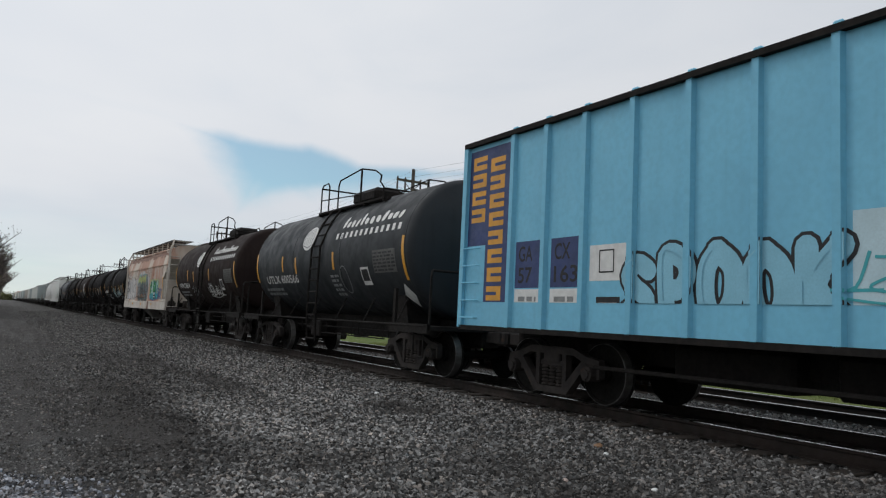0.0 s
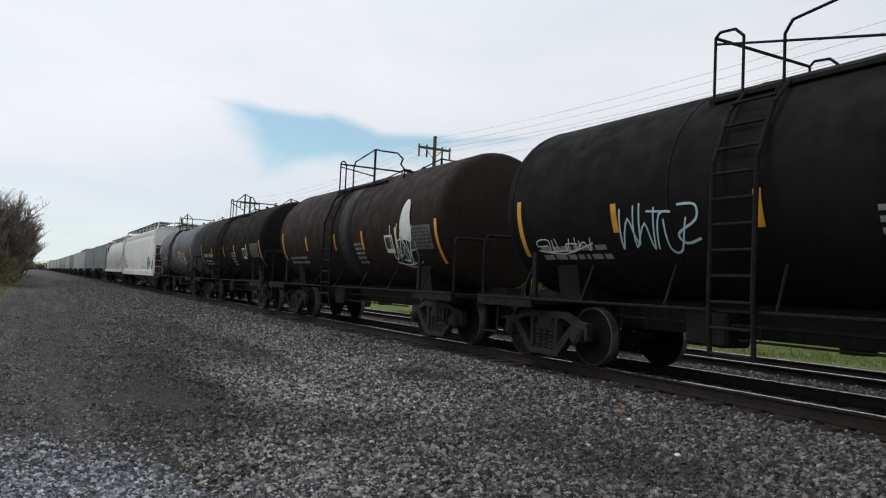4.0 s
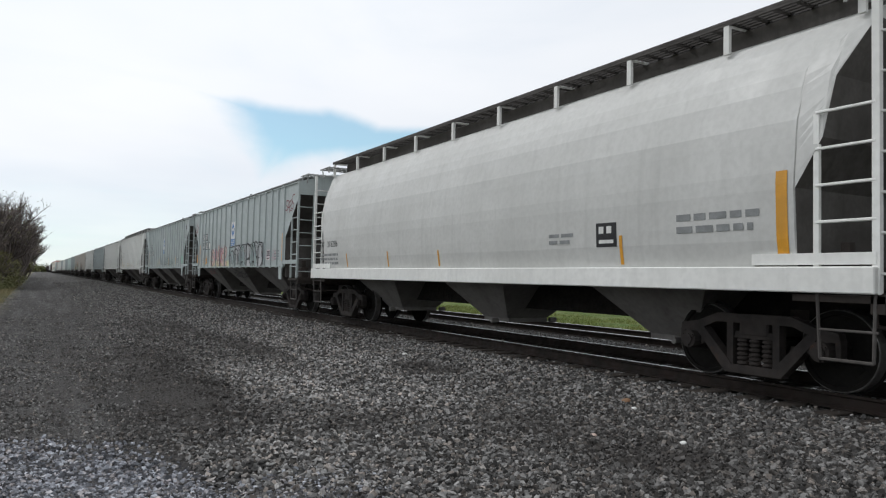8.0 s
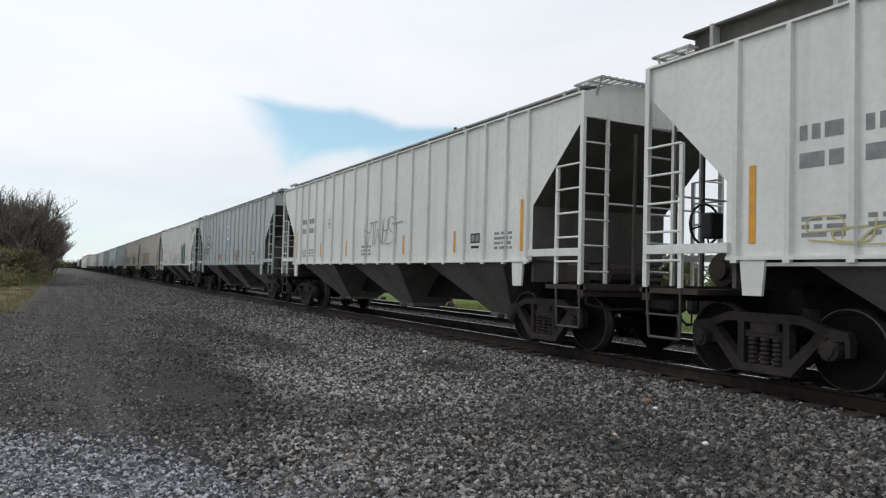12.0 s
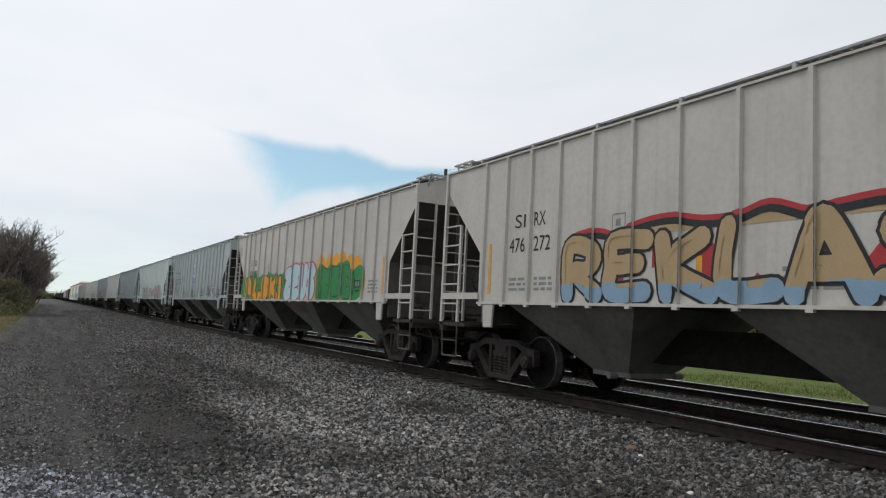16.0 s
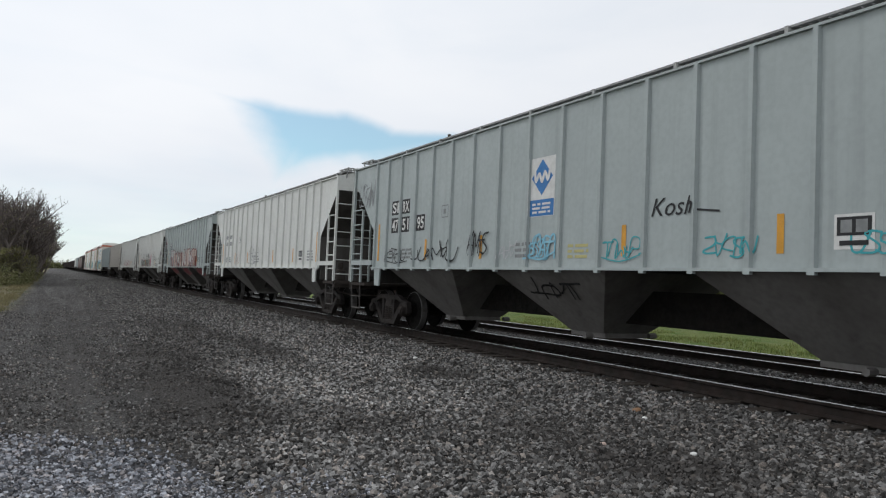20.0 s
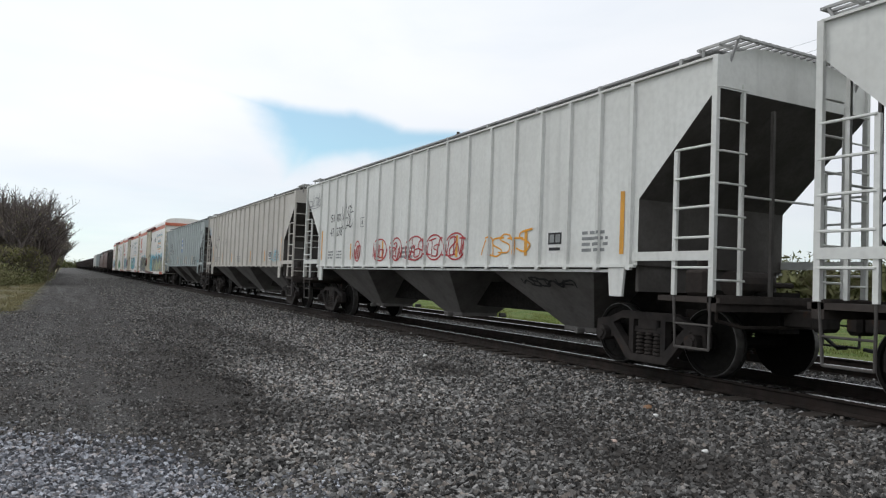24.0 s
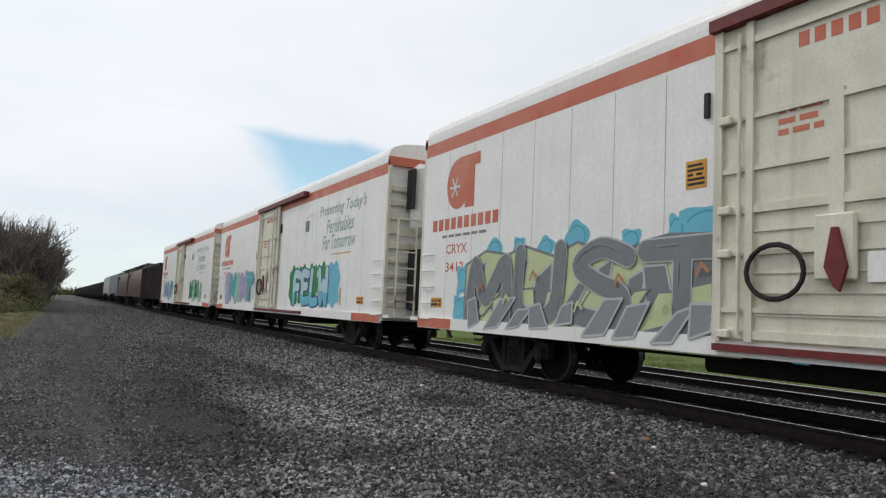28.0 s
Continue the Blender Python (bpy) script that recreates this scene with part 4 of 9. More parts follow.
def place(t, s):
    """Where along the track a point of the train stands at t seconds."""
    d = t - CENTRE_14
    return s - SPEED * d - GAIN * d * d / 2


TRUCK_MESH = {}


def truck_meshes():
    bm = B()
    # cast side frame: arched top chord, sloping tension members, columns, with open windows between them
    x0, x1 = -1.09, -0.97
    prism(bm, [(-1.08, 0.56), (-1.06, 0.66), (-0.80, 0.70), (-0.50, 0.81), (0.50, 0.81), (0.80, 0.70), (1.06, 0.66), (1.08, 0.56), (0.80, 0.585), (0.52, 0.70), (-0.52, 0.70), (-0.80, 0.585)], "x", x0, x1)
    for s in (-1, 1):
        prism(bm, [(s * 0.84, 0.60), (s * 0.70, 0.62), (s * 0.30, 0.22), (s * 0.30, 0.10), (s * 0.40, 0.12)], "x", x0 - 0.012, x1)
        prism(bm, [(s * 0.36, 0.16), (s * 0.27, 0.16), (s * 0.27, 0.72), (s * 0.36, 0.72)], "x", x0, x1)
        prism(bm, [(s * 1.08, 0.58), (s * 1.08, 0.40), (s * 1.03, 0.38), (s * 1.02, 0.56), (s * 0.76, 0.56), (s * 0.75, 0.40), (s * 0.70, 0.42), (s * 0.72, 0.60)], "x", x0, x1)
        rod(bm, (-1.17, s * 0.89, 0.457), (-0.92, s * 0.89, 0.457), 0.112, 14)
        rod(bm, (-1.195, s * 0.89, 0.457), (-1.165, s * 0.89, 0.457), 0.07, 8)
        for a in (0.5, 2.6, 4.7):
            rod(bm, (-1.19, s * 0.89 + 0.085 * math.cos(a), 0.457 + 0.085 * math.sin(a)), (-1.165, s * 0.89 + 0.085 * math.cos(a), 0.457 + 0.085 * math.sin(a)), 0.02, 5)
    prism(bm, [(-0.40, 0.10), (0.40, 0.10), (0.36, 0.20), (-0.36, 0.20)], "x", x0 - 0.012, x1)
    prism(bm, [(-0.27, 0.52), (0.27, 0.52), (0.25, 0.60), (-0.25, 0.60)], "x", x0 + 0.02, x1)
    me = bpy.data.meshes.new("side_frame"); bm.to_mesh(me); bm.free(); TRUCK_MESH["side_frame"] = me
    # one coil spring: a stack of turns as a single skin
    ring = [(math.cos(a), math.sin(a)) for a in np.linspace(0, 2 * math.pi, 10, endpoint=False)]
    turns = []
    for k in range(6):
        turns += [(0.045, 0.200 + 0.054 * k), (0.07, 0.214 + 0.054 * k), (0.07, 0.234 + 0.054 * k), (0.045, 0.248 + 0.054 * k)]
    bm = B()
    rows = [[bm.verts.new((-1.03 + r * c, r * s, z)) for c, s in ring] for r, z in turns]
    for p, q in zip(rows, rows[1:]):
        for i in range(10):
            bm.faces.new((p[i], p[(i + 1) % 10], q[(i + 1) % 10], q[i]))
    me = bpy.data.meshes.new("spring"); bm.to_mesh(me); bm.free(); TRUCK_MESH["spring"] = me
    bm = box(B(), -1.08, 1.08, -0.2, 0.2, 0.55, 0.74, 0.02)
    rod(bm, (0, 0, 0.7), (0, 0, 0.86), 0.24, 12)
    for s in (-1, 1):
        box(bm, -0.85, 0.85, s * 0.36 - 0.04, s * 0.36 + 0.04, 0.34, 0.46)
    me = bpy.data.meshes.new("bolster"); bm.to_mesh(me); bm.free(); TRUCK_MESH["bolster"] = me
    bm = B()
    rod(bm, (-0.95, 0, 0), (0.95, 0, 0), 0.085, 8)
    for s in (-1, 1):
        rod(bm, (s * 0.68, 0, 0), (s * 0.795, 0, 0), 0.40, 28)
        ring = [[bm.verts.new((s * x, r * math.cos(a), r * math.sin(a))) for a in np.linspace(0, 2 * math.pi, 32, endpoint=False)] for x, r in ((0.68, 0.457), (0.815, 0.452), (0.82, 0.44), (0.82, 0.395), (0.79, 0.385))]
        for k, (p, q) in enumerate(zip(ring, ring[1:])):
            for i in range(32):
                bm.faces.new((p[i], p[(i + 1) % 32], q[(i + 1) % 32], q[i])).material_index = 1 if k in (0, 1) else 0
        rod(bm, (s * 0.655, 0, 0), (s * 0.68, 0, 0), 0.485, 28)
        # raised hub and two punched marks, so that its turning shows
        rod(bm, (s * 0.79, 0, 0), (s * 0.86, 0, 0), 0.15, 10)
        for a in (0, 2.1, 4.2):
            box(bm, min(s * 0.79, s * 0.803), max(s * 0.79, s * 0.803), 0.27 * math.cos(a) - 0.05, 0.27 * math.cos(a) + 0.05, 0.27 * math.sin(a) - 0.05, 0.27 * math.sin(a) + 0.05)
    # the rim stands proud of the plate
    me = bpy.data.meshes.new("wheelset"); bm.to_mesh(me); bm.free(); TRUCK_MESH["wheelset"] = me
    bm = B()
    for s in (-1, 1):
        prism(bm, [(0.33, 0.0), (0.45, 0.10), (0.40, 0.26), (0.24, 0.2)], "x", s * 0.85 - 0.04, s * 0.85 + 0.04)
    me = bpy.data.meshes.new("brake_shoe"); bm.to_mesh(me); bm.free(); TRUCK_MESH["brake_shoe"] = me


truck_meshes()


def truck(car, y):
    t = mesh_part("truck", TRUCK_MESH["bolster"], TRUCK, car)
    t.location = (0, y, 0)
    for turn in (0, 180):
        mesh_part("side_frame", TRUCK_MESH["side_frame"], TRUCK, t).matrix_basis = pose(0, 0, 0, 0, 0, turn)
        for y in (-0.17, 0.0, 0.17):
            mesh_part("spring", TRUCK_MESH["spring"], TRUCK, t).matrix_basis = pose(0, y, 0, 0, 0, turn)
    for s in (-1, 1):
        w = mesh_part("wheelset", TRUCK_MESH["wheelset"], [WHEEL, RIMSTEEL], t, "steel wheels on an axle")
        w.location = (0, s * 0.89, 0.457)
        ROLLERS.append((w, s * 0.89, car))
    return t


def coupler(car, y, s):
    bm = box(B(), -0.11, 0.11, min(y, y - s * 0.75), max(y, y - s * 0.75), 0.72, 0.94, 0.015)
    box(bm, -0.19, 0.17, min(y, y + s * 0.2), max(y, y + s * 0.2), 0.68, 0.98, 0.05)
    part("coupler", bm, TRUCK, car)
    bm = pipe(B(), [(0.28, y - s * 0.35, 0.8), (0.3, y - s * 0.15, 0.62), (0.3, y + s * 0.05, 0.48), (0.22, y + s * 0.22, 0.5)], 0.025)
    part("brake_hose", bm, INK, car)


def underframe(car, half, y_end, sill=True):
    if sill:
        bm = box(B(), -0.2, 0.2, -half, half, 0.62, 1.16)
        part("centre_sill", bm, SOOT, car)
    for s in (-1, 1):
        truck(car, s * y_end)
        coupler(car, s * (half + 0.42), s)


def ladder(name, car, x0, x1, y0, y1, z0, z1, rungs, mat, r=0.016, stile=0.03):
    """Stiles at (x0, y0) and (x1, y1) with rungs between them."""
    bm = B()
    for x, y in ((x0, y0), (x1, y1)):
        box(bm, x - stile, x + stile, y - stile * 0.6, y + stile * 0.6, z0, z1)
    for k in range(rungs):
        z = z0 + (z1 - z0) * (k + 0.5) / rungs
        rod(bm, (x0, y0, z), (x1, y1, z), r)
    return part(name, bm, mat, car)


def a_car(name, s, label, category="railcar", group="cars of the freight train"):
    car = new(name)
    car.location = (TRACK_X, place(0.0, s), 0)
    MOVERS.append((car, s))
    return tagged(car, label, category, group)


def stripe(skin, car, y, z0, z1, w=0.1):
    skin.paint("reflector", bar(y + w / 2, z0, w, z1 - z0), YELLOW, car, 0.006)


MESHES = {}


def shared(name, key, build, mat, parent, label="", smooth=False):
    """A part whose mesh is built once and then shared by all cars of the kind, each with its own paint."""
    if key not in MESHES:
        bm = build()
        me = bpy.data.meshes.new(name)
        bm.to_mesh(me)
        bm.free()
        mats = mat if isinstance(mat, (list, tuple)) else [mat]
        for m in mats:
            me.materials.append(m)
        if smooth:
            me.polygons.foreach_set("use_smooth", [True] * len(me.polygons))
        MESHES[key] = me
    ob = new(name, MESHES[key])
    ob.parent = parent
    for slot, m in zip(ob.material_slots, mat if isinstance(mat, (list, tuple)) else [mat]):
        slot.link, slot.material = "OBJECT", m
    if label:
        ob["label"] = label
    return ob


def hull(profile, roof, stations, step=0.25):
    """A car body: for each (y, lowest z) a section that follows profile(z) up the side and the roof line across; its underside is the second material."""
    bm = B()
    ztop = roof[0][1]
    rings = []
    n_side = max(2, int((ztop - 1.3) / step))
    for y, zl in stations:
        side = [(-profile(zl + (ztop - zl) * k / n_side), zl + (ztop - zl) * k / n_side) for k in range(n_side)]
        pts = side + [(-x, z) for x, z in roof] + [(x, z) for x, z in reversed(roof)] + [(-x, z) for x, z in reversed(side)]
        rings.append([bm.verts.new((x, y, z)) for x, z in pts])
    n = len(rings[0])
    for a, b in zip(rings, rings[1:]):
        for i in range(n):
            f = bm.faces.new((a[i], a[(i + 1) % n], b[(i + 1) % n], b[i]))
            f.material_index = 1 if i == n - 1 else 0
    bm.faces.new(rings[0]); bm.faces.new(rings[-1])
    bmesh.ops.recalc_face_normals(bm, faces=bm.faces)
    return bm


def end_stations(half, cuts):
    """Stations of a body from end to end out of (distance from the end, lowest z) pairs."""
    a = [(-half + d, z) for d, z in cuts]
    return a + [(-y, z) for y, z in reversed(a)]


def grating(name, key, car, half, z, w, mat=GALV, posts=9, x=0.0):
    def make():
        bm = B()
        for k in range(5):
            xx = x - w / 2 + w * k / 4
            box(bm, xx - 0.02, xx + 0.02, -half, half, z - 0.03, z)
        n = int(half * 2 / 0.12)
        for k in range(n + 1):
            y = -half + 2 * half * k / n
            box(bm, x - w / 2, x + w / 2, y - 0.048, y + 0.048, z - 0.024, z - 0.006)
        for k in range(posts):
            y = -half + 0.3 + (2 * half - 0.6) * k / (posts - 1)
            for xx in (x - w * 0.42, x + w * 0.42):
                box(bm, xx - 0.02, xx + 0.02, y - 0.03, y + 0.03, z - 0.32, z - 0.03)
        return bm
    return shared(name, key, make, mat, car)


# ---- ribbed covered hoppers ----
RIBS = sorted(s * y for y in (0.45, 1.38, 2.3, 3.15, 3.98, 4.78, 5.55, 6.28, 6.98) for s in (-1, 1))
H_HALF, EAVE, SILL = 8.45, 4.06, 1.46


def end_gear(car, key, half, mat, x=1.5, sill_z=1.08, top=4.06, inner=0.62, beam=1.52, brake=True):
    """Corner posts, ladders, braces and platform at both ends of a hopper."""
    for s in (-1, 1):
        e = s * half
        i = s * (half - inner)

        for sx in (-1, 1):
            shared("corner_post", key + ("post", s, sx), lambda: box(B(), sx * x - 0.03, sx * x + 0.03, e - 0.038, e + 0.038, sill_z, top), mat, car)

            side = shared("side_ladder", key + ("sl", s, sx), lambda: box(B(), sx * x - 0.022, sx * x + 0.022, i - 0.03, i + 0.03, sill_z, 2.95), mat, car)
            for k in range(5):
                shared("rung", key + ("slr", s, sx), lambda: rod(B(), (sx * (x + 0.02), i, 0), (sx * (x + 0.02), e, 0), 0.017), mat, side).location = (0, 0, sill_z + 0.35 + 0.38 * k)

            def stirrup():
                bm = B()
                pipe(bm, [(sx * x, i, sill_z), (sx * (x - 0.02), i + s * 0.02, 0.42), (sx * (x - 0.02), e - s * 0.05, 0.42), (sx * x, e - s * 0.02, sill_z)], 0.018)
                rod(bm, (sx * (x - 0.01), i, 0.72), (sx * (x - 0.01), e, 0.72), 0.014)
                return bm
            shared("stirrup_step", key + ("st", s, sx), stirrup, UNDER, car)

            def beam_bm():
                return box(B(), sx * x - 0.036, sx * x + 0.036, min(e + s * 0.006, s * (half - 1.38)), max(e + s * 0.006, s * (half - 1.38)), beam, beam + 0.12)
            shared("side_beam", key + ("beam", s, sx), beam_bm, mat, car)

            def end_ladder():
                bm = B()
                xe, xi = sx * x, sx * (x - 0.48)
                box(bm, xi - 0.022, xi + 0.022, e - 0.025, e + 0.025, sill_z, top - 0.3)
                for k in range(7):
                    z = sill_z + 0.2 + (top - sill_z - 0.6) * k / 6
                    pipe(bm, [(xe, e + s * 0.03, z), (xe - sx * 0.05, e + s * 0.07, z), (xi, e + s * 0.07, z)], 0.014)
                return bm
            shared("end_ladder", key + ("el", s, sx), end_ladder, mat, car)

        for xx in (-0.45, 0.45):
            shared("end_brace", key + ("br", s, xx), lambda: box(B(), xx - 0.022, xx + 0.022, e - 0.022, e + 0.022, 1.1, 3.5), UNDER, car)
        shared("end_grab_rail", key + ("gr", s), lambda: rod(B(), (-1.05, e, 2.35), (1.05, e, 2.35), 0.016), mat, car)

        def platform():
            bm = box(B(), -x, x, min(e - s * 0.9, e + s * 0.12), max(e - s * 0.9, e + s * 0.12), 1.0, 1.07)
            box(bm, -x, x, e - 0.07, e + 0.07, 0.9, 1.1)
            return bm
        shared("end_platform", key + ("pf", s), platform, PLATFORM, car)

        def lip():
            bm = B()
            y0, y1 = min(e - s * 0.5, e + s * 0.15), max(e - s * 0.5, e + s * 0.15)
            for k in range(20):
                xx = -1.25 + 2.5 * k / 19
                box(bm, xx - 0.02, xx + 0.02, y0, y1, top + 0.22, top + 0.25)
            for yy in (y0, (y0 + y1) / 2, y1):
                box(bm, -1.3, 1.3, yy - 0.02, yy + 0.02, top + 0.205, top + 0.235)
            for xx in (-1.25, 1.25):
                rod(bm, (xx, e + s * 0.1, top + 0.22), (xx, e - s * 0.02, top - 0.05), 0.02)
                rod(bm, (xx, e - s * 0.45, top + 0.22), (xx, e - s * 0.45, top + 0.08), 0.02)
            return bm
        shared("end_walkway", key + ("lip", s), lip, GRATE, car)
    if brake:
        shared("air_reservoir", key + ("res",), lambda: rod(rod(B(), (-0.9, half - 0.75, 1.33), (0.25, half - 0.75, 1.33), 0.22, 14), (-0.98, half - 0.75, 1.33), (0.33, half - 0.75, 1.33), 0.13, 10), PLATFORM, car)
        shared("brake_valve", key + ("valve",), lambda: rod(box(B(), -1.25, -1.0, -half + 0.35, -half + 0.7, 1.08, 1.42, 0.04), (-1.12, -half + 0.5, 1.42), (-1.12, -half + 0.5, 1.62), 0.07, 8), PLATFORM, car)
        shared("brake_cylinder", key + ("cyl",), lambda: rod(rod(B(), (-0.55, -half + 0.55, 1.26), (0.15, -half + 0.55, 1.26), 0.17, 12), (0.15, -half + 0.55, 1.26), (0.7, -half + 0.55, 1.26), 0.04, 6), PLATFORM, car)
        shared("brake_pipe", key + ("pipe",), lambda: pipe(B(), [(-1.3, -half + 0.1, 1.0), (-1.3, -half + 0.1, 0.78), (-0.9, -half + 0.05, 0.7), (0.9, -half + 0.05, 0.7), (1.3, -half + 0.1, 0.95)], 0.022), PLATFORM, car)

        def wheel():
            bm = B()
            r, y, z = 0.28, half - 0.32, 1.95
            pts = [(-0.75 + r * math.cos(a), y, z + r * math.sin(a)) for a in np.linspace(0, 2 * math.pi, 17)]
            pipe(bm, pts, 0.018)
            for a in (0.3, 1.87, 3.44, 5.0):
                rod(bm, (-0.75, y, z), (-0.75 + r * math.cos(a), y, z + r * math.sin(a)), 0.012)
            box(bm, -0.87, -0.63, y - 0.22, y - 0.04, z - 0.2, z + 0.15, 0.02)
            return bm
        shared("hand_brake", key + ("hb",), wheel, INK, car)


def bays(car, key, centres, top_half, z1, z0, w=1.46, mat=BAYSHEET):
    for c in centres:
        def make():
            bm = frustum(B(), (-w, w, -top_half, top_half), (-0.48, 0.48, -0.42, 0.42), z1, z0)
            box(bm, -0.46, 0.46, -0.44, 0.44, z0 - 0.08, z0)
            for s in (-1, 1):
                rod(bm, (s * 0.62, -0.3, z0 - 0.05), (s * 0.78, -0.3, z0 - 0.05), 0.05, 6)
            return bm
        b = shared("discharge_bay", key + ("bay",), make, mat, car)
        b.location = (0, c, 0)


def ribbed_hopper(s, mat, label, marks=None, boxed=False, logo=False, ribs=RIBS, raised=False, seed=0):
    car = a_car("covered_hopper", s, label, "freight car")
    key = ("hopper", len(ribs), raised)
    roof = [(1.485, EAVE), (1.3, EAVE + 0.06), (0.8, EAVE + 0.2), (0.3, EAVE + 0.25)]
    # end slopes take the second, darker colour: car paint with shade and grime painted in
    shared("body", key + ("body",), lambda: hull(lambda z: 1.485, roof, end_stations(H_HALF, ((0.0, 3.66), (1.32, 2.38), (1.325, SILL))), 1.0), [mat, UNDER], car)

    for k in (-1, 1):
        shared("bulkhead", key + ("bulk", k), lambda: box(B(), -1.42, 1.42, k * 7.06 - 0.03, k * 7.06 + 0.03, 1.1, 2.3), UNDER, car, "grimy end bulkhead with shade in its colour")
    rib_w = 0.05

    def rib_flat():
        bm = B()
        prism(bm, [(-1.48, -rib_w), (-1.48, rib_w), (-1.53, rib_w * 0.6), (-1.53, -rib_w * 0.6)], "z", SILL + 0.01, EAVE - 0.024)
        return bm
    for side in (0, 180):
        for y in ribs:
            r = shared("rib", key + ("rib",), rib_flat, mat, car)
            r.matrix_basis = pose(0, y, 0, 0, 0, side)

    def sill_bm(k):
        bm = B()
        for k in (k,):
            box(bm, k * 1.505 - 0.03, k * 1.505 + 0.03, -7.1, 7.1, SILL - 0.03, SILL + 0.012)
            box(bm, k * 1.495 - 0.03, k * 1.495 + 0.03, -H_HALF, H_HALF, EAVE - 0.022, EAVE + 0.008)
            for y in ribs:
                box(bm, k * 1.51 - 0.03, k * 1.51 + 0.03, y - 0.045, y + 0.045, SILL - 0.065, SILL - 0.028)
        return bm
    for k in (-1, 1):
        shared("side_sill", key + ("sill", k), lambda: sill_bm(k), mat, car)

    for k in (-1, 1):
        for e in (-1, 1):
            shared("jacking_plate", key + ("jack", k, e), lambda: prism(B(), [(e * 6.60, 1.02), (e * 6.86, 1.02), (e * 6.90, SILL - 0.035), (e * 6.56, SILL - 0.035)], "x", k * 1.5 - 0.02, k * 1.5 + 0.02), mat, car)
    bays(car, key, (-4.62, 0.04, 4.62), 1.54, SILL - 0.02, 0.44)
    underframe(car, 8.4, 6.92)
    end_gear(car, key, H_HALF, mat)
    grating("roof_walkway", key + ("walk",), car, 8.1, EAVE + (0.42 if raised else 0.21), 2.4, UNDER if raised else GALV)

    shared("roof_coaming", key + ("coam",), lambda: box(B(), -1.12, 1.12, -8.0, 8.0, EAVE + 0.1, EAVE + (0.40 if raised else 0.185)), UNDER, car)
    for k in range(10):
        shared("roof_bracket", key + ("bracket",), lambda: box(B(), -1.25, 1.25, -0.025, 0.025, EAVE + 0.03, EAVE + (0.42 if raised else 0.205)), GRATE, car).location = (0, -7.6 + 1.69 * k, 0)
    for k in range(10):
        shared("hatch_cover", key + ("hatch",), lambda: box(B(), -0.34, 0.34, -0.72, 0.72, EAVE + 0.26, EAVE + 0.36, 0.03), mat, car).location = (0, -7.4 + 1.64 * k, 0)
    skin = ribbed_skin(-1.485, -1.53, ribs, rib_w, H_HALF)
    body_paint(skin, car, ribs, marks, boxed, logo, seed, mat, raised or seed in (13, 14))
    return car, skin


